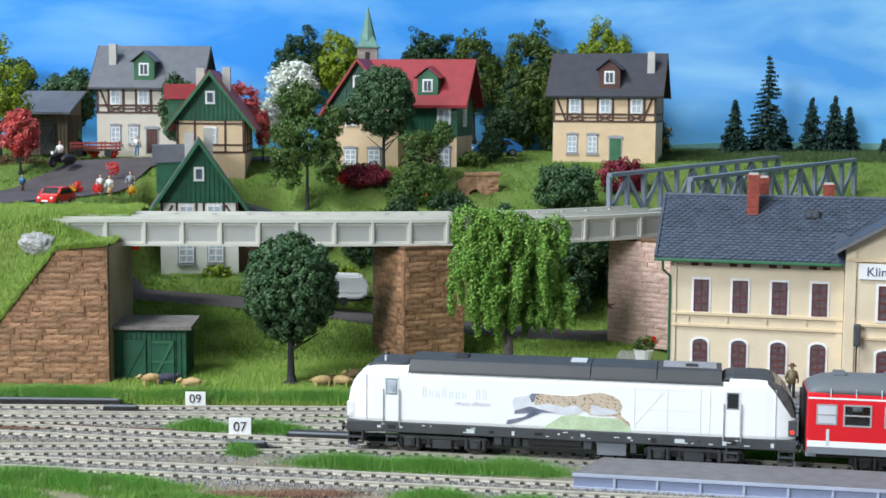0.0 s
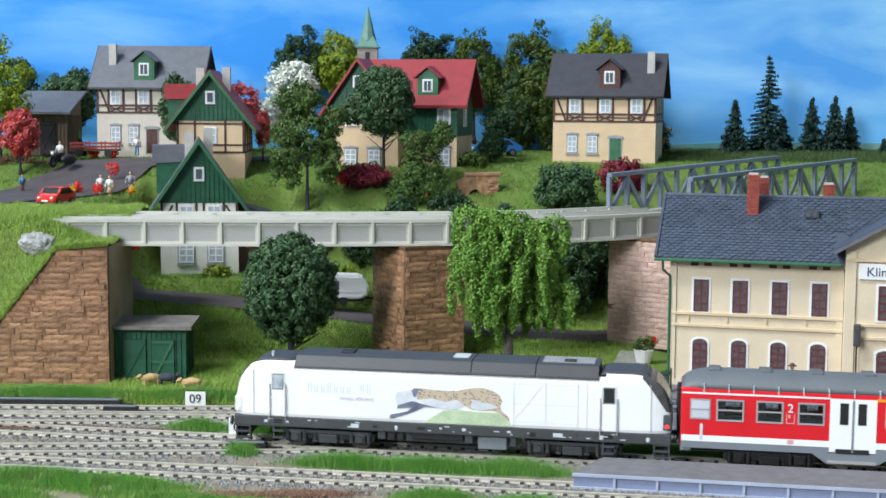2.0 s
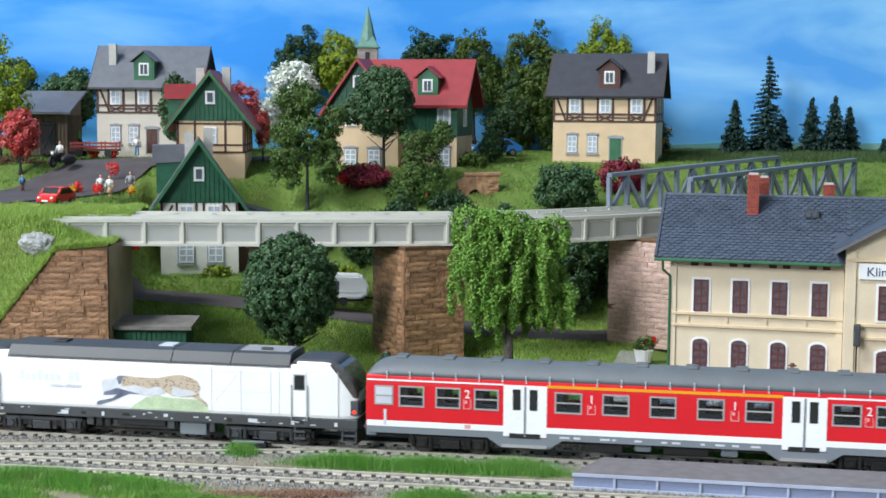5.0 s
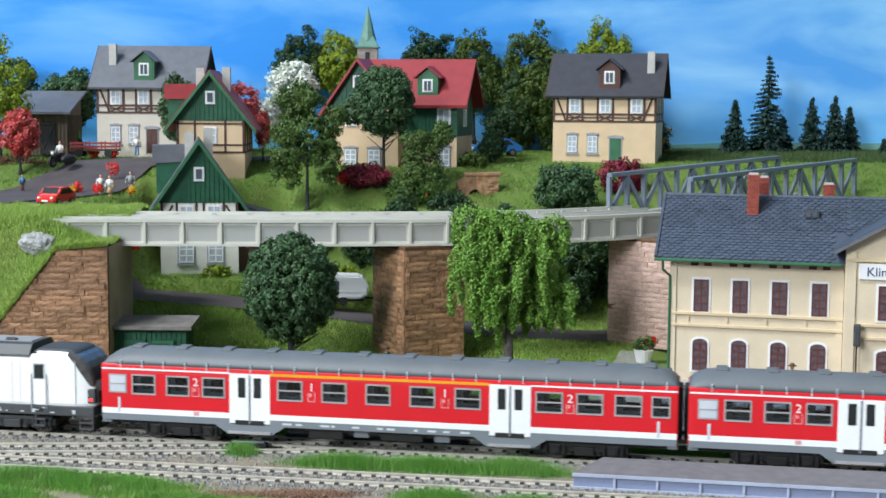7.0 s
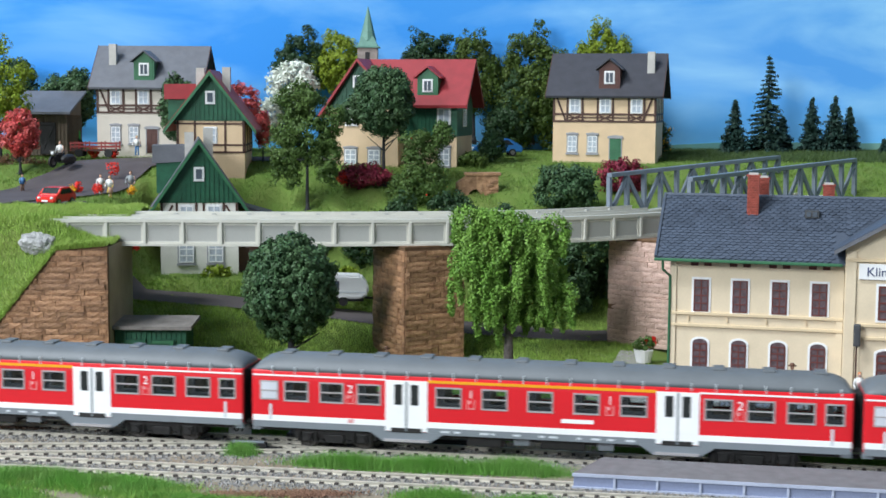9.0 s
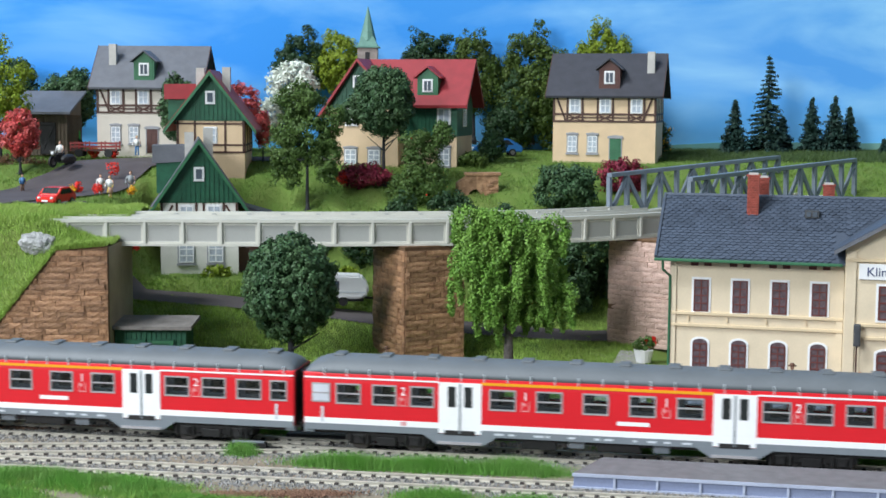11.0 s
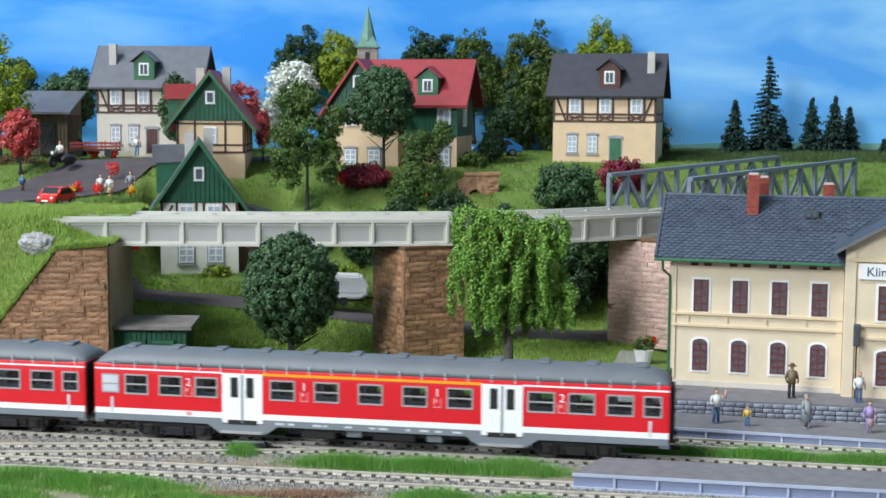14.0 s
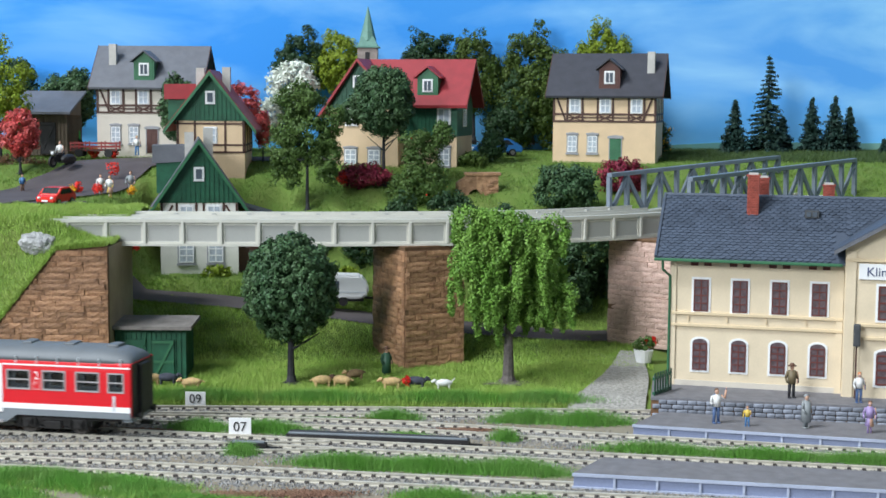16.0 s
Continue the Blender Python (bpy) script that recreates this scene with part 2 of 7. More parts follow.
sheet("ground", np.concatenate([np.linspace(-185, -71, 20), np.linspace(-70, 70, 281), np.linspace(71, 185, 20)]), np.concatenate([np.linspace(-45, 11.5, 60), np.linspace(11.9, 71.6, 175)]),
      lambda X, Y: ground_z(X, Y) + lumps(X, Y, 0.1) * sm(12, 15, Y), TURF, label="green flocked turf over the hills of the layout", category="ground")
sheet("railway_bed", np.linspace(-180, 180, 361), np.linspace(-32, 12.4, 72), lambda X, Y: -0.235 + lumps(X * 2, Y * 2, 0.03), SOIL,
      label="brown soil and ballast bed under the tracks", category="ground")


def wall_top(x):
    return np.interp(x, [-34, -27.6, -23.9, -20.7], [-0.3, 4.0, 8.6, 8.9])


def bank_z(X, Y):
    w = wall_top(X)
    top = 10.25 - 1.7 * sm(-26, -21.2, X) * (1 - sm(21, 24.5, Y))
    return w + (np.maximum(top, w) - w) * sm(16.6, 19.3 + 2.0 * sm(-26, -22, X), Y) + lumps(X, Y, 0.1)


sheet("embankment", np.linspace(-60, -20.75, 70), np.linspace(16.9, 31, 34), bank_z, TURF, label="grassy railway embankment behind the stone abutment", category="embankment")


def ribbon(name, pts, width, material, lift, label, category, n=60):
    """A road laid on the ground along a smooth line."""
    P = spline(pts, n)
    T = np.gradient(P, axis=0)
    N = np.stack([-T[:, 1], T[:, 0]], -1)
    N /= np.linalg.norm(N, axis=1)[:, None]
    bm = bmesh.new()
    rows = []
    for p, q, i in zip(P, N, range(n)):
        row = []
        for k in np.linspace(-0.5, 0.5, 7):
            w = width[0] + (width[1] - width[0]) * i / (n - 1)
            a = p + q * w * k
            z = float(ground_z(a[0], a[1])) + lift
            row.append(bm.verts.new((a[0], a[1], z)))
        rows.append(row)
    for a, b in zip(rows, rows[1:]):
        for i in range(6):
            bm.faces.new((a[i], a[i + 1], b[i + 1], b[i]))
    ob = part(name, bm, material, None, label, True)
    return tagged(ob, "", category, "", "structure")


def spline(pts, n):
    """Points spread evenly over a smooth curve through pts."""
    P = np.array([(2 * np.array(pts[0]) - np.array(pts[1])), *map(np.array, pts), (2 * np.array(pts[-1]) - np.array(pts[-2]))], float)
    out = []
    for i in range(1, len(P) - 2):
        for t in np.linspace(0, 1, 30, endpoint=False):
            a, b, c, d = P[i - 1], P[i], P[i + 1], P[i + 2]
            out.append(0.5 * (2 * b + (c - a) * t + (2 * a - 5 * b + 4 * c - d) * t * t + (3 * b - a - 3 * c + d) * t ** 3))
    out.append(P[-2])
    out = np.array(out)
    L = np.concatenate([[0], np.cumsum(np.linalg.norm(np.diff(out, axis=0), axis=1))])
    s = np.linspace(0, L[-1], n)
    return np.stack([np.interp(s, L, out[:, k]) for k in range(out.shape[1])], -1)


ribbon("road", [(-34, 31.6), (-22, 32.2), (-12, 32.0), (-2, 30.5), (8, 30.5), (18, 32), (30, 33)], (4.8, 4.0), ROAD, 0.12, "dark grey asphalt road below the viaduct", "road")
ribbon("village_road", [(-36, 33.5), (-32, 40), (-29.5, 46), (-27, 52), (-20, 54.5), (-10, 56)], (11.0, 3.0), ROAD, 0.22, "grey village street on the hill", "road")
ribbon("gravel_path", [(9.6, 11.6), (10.6, 15), (11.8, 19.5), (13.0, 26)], (4.6, 1.5), GRAVEL, 0.18, "pale gravel path beside the station", "path")

# ---- backdrop ----
def sky_paint():
    m = bpy.data.materials.new("painted_sky")
    m.use_nodes = True
    nd, lk = m.node_tree.nodes, m.node_tree.links
    bs = nd["Principled BSDF"]
    bs.inputs["Roughness"].default_value = 0.6
    tc = nd.new("ShaderNodeTexCoord")
    sx = nd.new("ShaderNodeSeparateXYZ")
    lk.new(tc.outputs["Object"], sx.inputs[0])
    up = nd.new("ShaderNodeMapRange")
    up.inputs[1].default_value, up.inputs[2].default_value = 0.125, 0.30
    lk.new(sx.outputs[2], up.inputs[0])
    ramp = nd.new("ShaderNodeValToRGB")
    e = ramp.color_ramp.elements
    e[0].position, e[0].color = 0.0, (0.12, 0.48, 0.90, 1)
    e[1].position, e[1].color = 1.0, (0.03, 0.29, 0.78, 1)
    k = ramp.color_ramp.elements.new(0.45)
    k.color = (0.02, 0.28, 0.82, 1)
    lk.new(up.outputs[0], ramp.inputs[0])
    mp = nd.new("ShaderNodeMapping")
    mp.inputs["Scale"].default_value = (3.4, 1.0, 10.0)
    mp.inputs["Rotation"].default_value = (0, 0.32, 0)
    lk.new(tc.outputs["Object"], mp.inputs[0])
    n1 = nd.new("ShaderNodeTexNoise")
    n1.inputs["Scale"].default_value, n1.inputs["Detail"].default_value = 1.5, 9
    n1.inputs["Distortion"].default_value = 0.45
    lk.new(mp.outputs[0], n1.inputs["Vector"])
    c1 = nd.new("ShaderNodeMapRange")
    c1.inputs[1].default_value, c1.inputs[2].default_value = 0.46, 0.74
    lk.new(n1.outputs["Fac"], c1.inputs[0])
    side = nd.new("ShaderNodeMapRange")
    side.inputs[1].default_value, side.inputs[2].default_value = -0.45, 0.45
    side.inputs[3].default_value, side.inputs[4].default_value = 0.40, 0.80
    lk.new(sx.outputs[0], side.inputs[0])
    ml = nd.new("ShaderNodeMath")
    ml.operation = "MULTIPLY"
    lk.new(c1.outputs[0], ml.inputs[0])
    lk.new(side.outputs[0], ml.inputs[1])
    haze = nd.new("ShaderNodeMapRange")
    haze.inputs[1].default_value, haze.inputs[2].default_value = -0.10, 0.42
    haze.inputs[3].default_value, haze.inputs[4].default_value = 0.0, 0.20
    lk.new(sx.outputs[0], haze.inputs[0])
    both = nd.new("ShaderNodeMath")
    lk.new(ml.outputs[0], both.inputs[0])
    lk.new(haze.outputs[0], both.inputs[1])
    mx = nd.new("ShaderNodeMix")
    mx.data_type = "RGBA"
    mx.inputs[7].default_value = (0.40, 0.74, 1.0, 1)
    lk.new(both.outputs[0], mx.inputs[0])
    lk.new(ramp.outputs[0], mx.inputs[6])
    lk.new(mx.outputs[2], bs.inputs["Base Color"])
    return m


part("backdrop", B(-180, 180, 71.2, 72, -2, 60), sky_paint())
tagged(bpy.data.objects["backdrop"], "painted blue sky panel with thin white clouds", "backdrop", "", "structure")

# ---- tracks ----
SL = mesh_of("sleeper", B(-0.16, 0.16, -1.45, 1.45, -0.32, -0.195), SLEEPER)
_bm = bmesh.new()
for _s in (-0.83, 0.83):
    box(_bm, -0.09, 0.09, _s - 0.24, _s - 0.08, -0.2, -0.09)
    box(_bm, -0.09, 0.09, _s + 0.08, _s + 0.2, -0.2, -0.1)
CH = mesh_of("rail_chair", _bm, CHAIRS)


def track(name, pts, label, step=0.72, lift=0.0, rails=RAIL, length_limit=300, sleepers=True):
    tr = thing(name, label, "track", kind="structure")
    P = spline(pts, 400)
    L = np.concatenate([[0], np.cumsum(np.linalg.norm(np.diff(P, axis=0), axis=1))])
    T = np.gradient(P, axis=0)
    T /= np.linalg.norm(T, axis=1)[:, None]
    N = np.stack([-T[:, 1], T[:, 0]], -1)
    for side in (-0.83, 0.83):
        bm = bmesh.new()
        prof = [(-0.14, -0.22), (0.14, -0.22), (0.14, -0.165), (0.05, -0.14), (0.05, -0.06), (0.075, -0.05), (0.075, 0.0), (-0.075, 0.0), (-0.075, -0.05), (-0.05, -0.06), (-0.05, -0.14), (-0.14, -0.165)]
        prev = None
        for p, q in zip(P[::4], N[::4]):
            cur = [bm.verts.new((p[0] + q[0] * (side + a), p[1] + q[1] * (side + a), b + lift)) for a, b in prof]
            if prev:
                for i in range(len(prof)):
                    j = (i + 1) % len(prof)
                    bm.faces.new((prev[i], prev[j], cur[j], cur[i]))
            prev = cur
        part("rail", bm, rails, tr)
    n = 0
    if sleepers:
        for s in np.arange(0.3, L[-1], step):
            x, y = np.interp(s, L, P[:, 0]), np.interp(s, L, P[:, 1])
            if abs(x) > 34 + 0.1 * y or n >= length_limit:
                continue
            a = math.degrees(math.atan2(np.interp(s, L, T[:, 1]), np.interp(s, L, T[:, 0])))
            sl = share("sleeper", SL, tr, x, y, lift, a)
            share("rail_chairs", CH, sl, 0, 0, 0)
            n += 1
    return tr


TAN_T = math.tan(radians(10.22))
track("track", [(-180, 1.62 + 180 * TAN_T), (0, 1.62), (170, 1.62 - 170 * TAN_T)], "main line track with weathered rails that the train runs on")
track("track", [(-50, 2.8), (-22, -1.2), (-7.7, -3.35), (5.8, -5.45), (30, -9.2)], "model track with pale weathered rails in front of the platform")
track("track", [(-50, 0.6), (-23, 1.35), (-14, 1.75), (-5.5, 2.35)], "side track that joins the main line at a turnout")
track("track", [(-50, 10.9), (-25, 10.7), (-2.7, 10.75), (11, 10.5), (13.5, 10.4)], "siding with pale rails along the meadow")
track("track", [(-42, 10.0), (-25, 8.5), (-15, 8.45), (-2.6, 7.15), (6.7, 5.0), (21, 1.75), (40, -2.6)], "second track with pale rails beside the station platform")


def ballast():
    n = 120000
    line = RNG.integers(0, 5, n)
    x = RNG.uniform(-30, 28, n)
    ys = np.stack([1.62 - TAN_T * x, -4.55 - 0.152 * x, 1.35 + 0.05 * (x + 23), 10.7 + 0 * x, np.interp(x, [-25, -15, -2.6, 6.7, 21, 40], [8.5, 8.45, 7.15, 5.0, 1.75, -2.6])])
    y = ys[line, np.arange(n)] + RNG.normal(0, 1.0, n) * 0.95 - 0.35
    keep = ~((line == 2) & (x > -6)) & (y < 12.2)
    x, y = x[keep], y[keep]
    n = len(x)
    r = RNG.uniform(0.055, 0.125, n)
    c = np.stack([x, y, -0.225 + 0 * x], -1)
    base = np.array([[1, 0, -.4], [-.5, .87, -.4], [-.5, -.87, -.4], [.1, 0, .8]])
    f = np.array([[0, 1, 3], [1, 2, 3], [2, 0, 3]])
    a = RNG.uniform(0, 6.28, n)
    ca, sa = np.cos(a)[:, None], np.sin(a)[:, None]
    j = base[None] * RNG.uniform(0.6, 1.2, (n, 4, 3))
    vx = j[..., 0] * ca - j[..., 1] * sa
    vy = j[..., 0] * sa + j[..., 1] * ca
    v = np.stack([vx, vy, j[..., 2]], -1) * r[:, None, None] + c[:, None]
    tagged(cloud("ballast", v[:, f].reshape(-1, 3), 3, BALLAST), "grey crushed stone ballast between the sleepers", "ballast", "", "stuff")


ballast()
EARTH = mat("rust_brown_earth", (0.19, 0.10, 0.07), 0.95, 0.3, 120, 0.8, island=0.3, second=(0.26, 0.16, 0.11), spec=0.1)


def earth_patch(x, y, a, b, n):
    """Loose crumbs of coloured earth in one uneven patch."""
    q = RNG.normal(0, 0.5, (n, 2)) * np.array([a, b]) + np.array([x, y])
    w = RNG.uniform(0.03, 0.08, (n, 1, 1))
    k = RNG.uniform(0, 6.28, n)
    base = np.stack([np.stack([np.cos(k + o), np.sin(k + o), 0 * k], -1) for o in (0, 2.1, 4.2)], 1) * w
    c = np.concatenate([q, np.full((n, 1), -0.185)], 1)[:, None]
    v = base + c + np.array([[0, 0, 0], [0, 0, 0.03], [0, 0, 0.05]])
    tagged(cloud("earth_patch", v.reshape(-1, 3), 3, EARTH), "rust-brown loose earth between the tracks", "earth", "", "stuff")


for _x, _y, _a, _b in ((-22.5, 6.6, 3.2, 0.5), (-17.0, 6.0, 2.0, 0.4), (-6.3, -6.4, 2.2, 0.6), (-2.5, -8.0, 1.8, 0.5), (-9.5, -6.6, 1.5, 0.5), (1.5, 6.6, 2.0, 0.4), (-4.0, 8.9, 1.5, 0.4)):
    earth_patch(_x, _y, _a, _b, int(2600 * _a * _b))

# ---- viaduct ----
ZB, ZT = 8.45, 10.2
CENTRE = [(-40, 21.2), (-30, 22.2), (-20, 23.2), (-11, 23.5), (-3, 24.3), (3, 25.5), (8.5, 27.6), (13.9, 31.2), (17, 34.2)]


def viaduct():
    v = thing("viaduct", "light grey plate girder railway viaduct on sandstone piers", "bridge")
    P = spline(CENTRE, 400)
    T = np.gradient(P, axis=0)
    T /= np.linalg.norm(T, axis=1)[:, None]
    N = np.stack([-T[:, 1], T[:, 0]], -1)
    keep = (P[:, 0] > -26.9) & (P[:, 0] < 15.6)
    P, N = P[keep], N[keep]

    def strip(name, a, b, z0, z1, m):
        bm, prev = bmesh.new(), None
        for p, q in zip(P[::3], N[::3]):
            cur = [bm.verts.new((p[0] + q[0] * k, p[1] + q[1] * k, z)) for k, z in ((a, z0), (b, z0), (b, z1), (a, z1))]
            if prev:
                for i in range(4):
                    j = (i + 1) % 4
                    bm.faces.new((prev[i], prev[j], cur[j], cur[i]))
            else:
                bm.faces.new(cur)
            prev = cur
        bm.faces.new(prev)
        return part(name, bm, m, v)
    strip("deck", -2.2, 2.2, ZT - 0.55, ZT - 0.25, GIRDER)
    strip("parapet", 2.2, 2.5, ZB, ZT + 0.12, GIRDER)
    strip("top_flange", -2.62, -2.2, ZT - 0.22, ZT, GIRDER)
    strip("bottom_flange", -2.62, -2.2, ZB, ZB + 0.16, GIRDER)
    for side in (-0.83, 0.83):
        strip("rail", side - 0.06, side + 0.06, ZT - 0.2, ZT + 0.02, GIRDER)
    strip("sleeper_bed", -1.5, 1.5, ZT - 0.25, ZT - 0.2, PLATE)
    # equal panels along the near side
    E = P - N * 2.42
    L = np.concatenate([[0], np.cumsum(np.linalg.norm(np.diff(E, axis=0), axis=1))])
    w = 2.45
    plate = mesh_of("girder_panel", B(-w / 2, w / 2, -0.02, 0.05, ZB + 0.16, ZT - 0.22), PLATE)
    bm = B(-0.1, 0.1, -0.2, 0.02, ZB + 0.14, ZT - 0.2, bevel=0.04)
    box(bm, -0.24, 0.24, -0.06, 0.0, ZB + 0.14, ZT - 0.2)
    post = mesh_of("girder_post", bm, GIRDER)
    bm = bmesh.new()
    box(bm, -w / 2, w / 2, -0.07, 0.0, ZT - 0.42, ZT - 0.22, bevel=0.03)
    box(bm, -w / 2, w / 2, -0.07, 0.0, ZB + 0.16, ZB + 0.28, bevel=0.03)
    rim = mesh_of("girder_rim", bm, GIRDER)
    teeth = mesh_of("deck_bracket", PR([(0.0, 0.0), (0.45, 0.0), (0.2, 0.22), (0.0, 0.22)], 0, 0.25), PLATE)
    for s in np.arange(w / 2, L[-1] - w / 2, w):
        x, y = np.interp(s, L, E[:, 0]), np.interp(s, L, E[:, 1])
        x1, y1 = np.interp(s + 0.5, L, E[:, 0]), np.interp(s + 0.5, L, E[:, 1])
        a = math.degrees(math.atan2(y1 - y, x1 - x))
        p = share("girder_panel", plate, v, x, y, 0, a)
        share("girder_rim", rim, p, 0, 0, 0)
        share("girder_post", post, p, -w / 2, 0, 0)
        c, sn = math.cos(radians(a)), math.sin(radians(a))
        share("deck_bracket", teeth, v, x - sn * 4.3, y + c * 4.3, ZT - 0.2, a)
    return v


viaduct()


def truss_bridge():
    """Two lattice sides over a straight deck that runs away to the back."""
    t = thing("truss_bridge", "grey steel lattice girder bridge with diagonal bracing", "bridge")
    put(t, 14.2, 30.8, 10.0, 46.0, 0, -1.85)
    n, w, h = 11, 23.4 / 11, 2.75
    part("deck", B(-0.4, 26, -2.6, 2.6, -0.5, -0.2), GIRDER, t)
    for y in (-0.83, 0.83):
        part("rail", B(-1, 50, y - 0.06, y + 0.06, -0.2, 0), RAIL, t)
    part("far_deck", B(26, 55, -2.6, 2.6, -1.6, -0.2), TAN, t)
    for y in (-4.1, 2.9):
        part("top_chord", B(0, n * w, y - 0.22, y + 0.22, h - 0.3, h, bevel=0.04), TRUSS, t)
        part("bottom_chord", B(0, n * w, y - 0.22, y + 0.22, -0.7, -0.35, bevel=0.04), TRUSS, t)
        for i in range(n + 1):
            part("post", B(i * w - 0.14, i * w + 0.14, y - 0.16, y + 0.16, -0.35, h - 0.3), TRUSS, t)
            if i < n:
                a, b = (i, i + 1) if i % 2 else (i + 1, i)
                part("diagonal", beam(bmesh.new(), (a * w, y, h - 0.35), (b * w, y, -0.35), 0.2, 0.3), TRUSS, t)
    for i in range(0, n + 1, 2):
        part("cross_beam", B(i * w - 0.1, i * w + 0.1, -2.8, 2.8, -0.8, -0.5), TRUSS, t)
    return t


truss_bridge()


# ---- masonry: courses of separate stones on a face ----
def stone_mesh(w, h, m, seed):
    """A rough split block: an uneven front over a square back."""
    bm = bmesh.new()
    nx, nz = (4 if w > 1.2 else 3), 2
    g = []
    for i in range(nx + 1):
        for j in range(nz + 1):
            u, v = -w / 2 + w * i / nx, -h / 2 + h * j / nz
            rim = i in (0, nx) or j in (0, nz)
            d = 0.02 if rim else 0.0
            k = noise.noise(Vector((u * 2.1 + seed * 3.7, v * 5.0, seed)))
            g.append(bm.verts.new((u * (0.985 if rim else 1), d - 0.014 * k, v * (0.975 if rim else 1) + 0.008 * k)))
    for i in range(nx):
        for j in range(nz):
            q = i * (nz + 1) + j
            bm.faces.new((g[q], g[q + nz + 1], g[q + nz + 2], g[q + 1]))
    edge = [e for e in bm.edges if e.is_boundary]
    r = bmesh.ops.extrude_edge_only(bm, edges=edge)
    for v in r["geom"]:
        if isinstance(v, bmesh.types.BMVert):
            v.co.y = 0.16
    return mesh_of("stone", bm, m)


SW = (0.8, 1.3, 1.9, 2.5, 1.6, 3.2)
STONES = [stone_mesh(w, 0.35, STONE, i) for i, w in enumerate(SW)]
BROWN_STONES = [stone_mesh(w, 0.35, STONE_BROWN, i + 20) for i, w in enumerate(SW)]
# same stones in the brightened colour, for the far pier
LIT_STONES = [stone_mesh(w, 0.35, STONE_LIT, i + 9) for i, w in enumerate(SW)]


def courses(parent, x0, x1, z0, z1, inside, rng, y=0.0, kinds=STONES):
    """Lay stones over a face that lies in its parent's plane of x and z."""
    z = z0 + 0.18
    while z < z1 - 0.1:
        x = x0 - rng.random() * 0.8
        while x < x1 - 0.3:
            k = int(rng.integers(0, 6))
            w = SW[k]
            a, b = max(x, x0), min(x + w, x1)
            while a < b and not inside(a, z + 0.15):
                a += 0.08
            if b - a > 0.25:
                o = share("stone", kinds[k], parent, (a + b) / 2, y - 0.05 - rng.random() * 0.07, z + rng.normal(0, 0.008), rng.normal(0, 0.6), rng.normal(0, 1.6), rng.normal(0, 0.35))
                o.scale.x = (b - a - 0.015) / w
            x += w
        z += 0.35


def pier(x, y, z0, rz, wx, wy, z1, label, kinds=STONES):
    """A tapered stone pier; its near corner column stands at x, y."""
    p = thing("bridge_pier", label, "pier", x, y, 0, rz, "viaduct piers")
    part("core", B(0, wx, 0, wy, z0, z1), MORTAR, p)
    rng = np.random.default_rng(int(abs(x) * 100) + 3)
    part("cap", B(-0.1, wx + 0.1, -0.1, wy + 0.1, z1, z1 + 0.12), MORTAR, p)
    front = part("front_face", B(0, wx, -0.02, 0, z0, z1), MORTAR, p)
    courses(front, 0, wx, z0, z1, lambda a, b: True, rng, 0.0, kinds)
    left = part("side_face", B(0, wy, -0.02, 0, z0, z1), MORTAR, p)
    put(left, 0, wy, 0, -90)
    courses(left, 0, wy, z0, z1, lambda a, b: True, rng, 0.0, kinds)
    return p


pier(-2.45, 21.1, 0.1, 26, 4.3, 5.2, 8.35, "rough sandstone block pier under the viaduct")
pier(11.75, 29.2, 0.9, -38, 5.6, 4.4, 8.35, "sandstone pier at the end of the viaduct, strong light put into its pale pink colour", LIT_STONES)


def abutment():
    a = thing("abutment", "sloping sandstone block abutment wall below the viaduct", "wall", 0, 16.75, 0, 0)
    pts = [(-34, -0.3), (-20.72, -0.3), (-20.72, 8.85), (-23.9, 8.55), (-27.6, 3.95), (-32, 0.3), (-34, -0.2)]
    part("core", PR(pts, 0, 0.3), MORTAR, a)
    part("side_wall", B(-21.1, -20.7, 0.3, 6.8, -0.3, 8.75), TAN, a, "smooth tan side wall")
    rng = np.random.default_rng(5)
    face = part("front_face", PR([(q[0] * 1.0, q[1]) for q in pts], -0.02, 0.0), MORTAR, a)
    courses(face, -30, -20.72, -0.2, 8.8, lambda u, z: z < wall_top(u) + 0.05, rng, 0.0, BROWN_STONES)


abutment()


# tan wall with the shade round the barn mixed into its colour
BARNWALL = mat("shaded_barn_render", (0.15, 0.115, 0.08), 0.8, 0.2, 80, 0.3)
# grey-brown roof colour, darkened for the shadow lying on the shed
SHEDROOF = mat("shaded_roofing", (0.20, 0.18, 0.165), 0.8, 0.25, 120, 0.4)


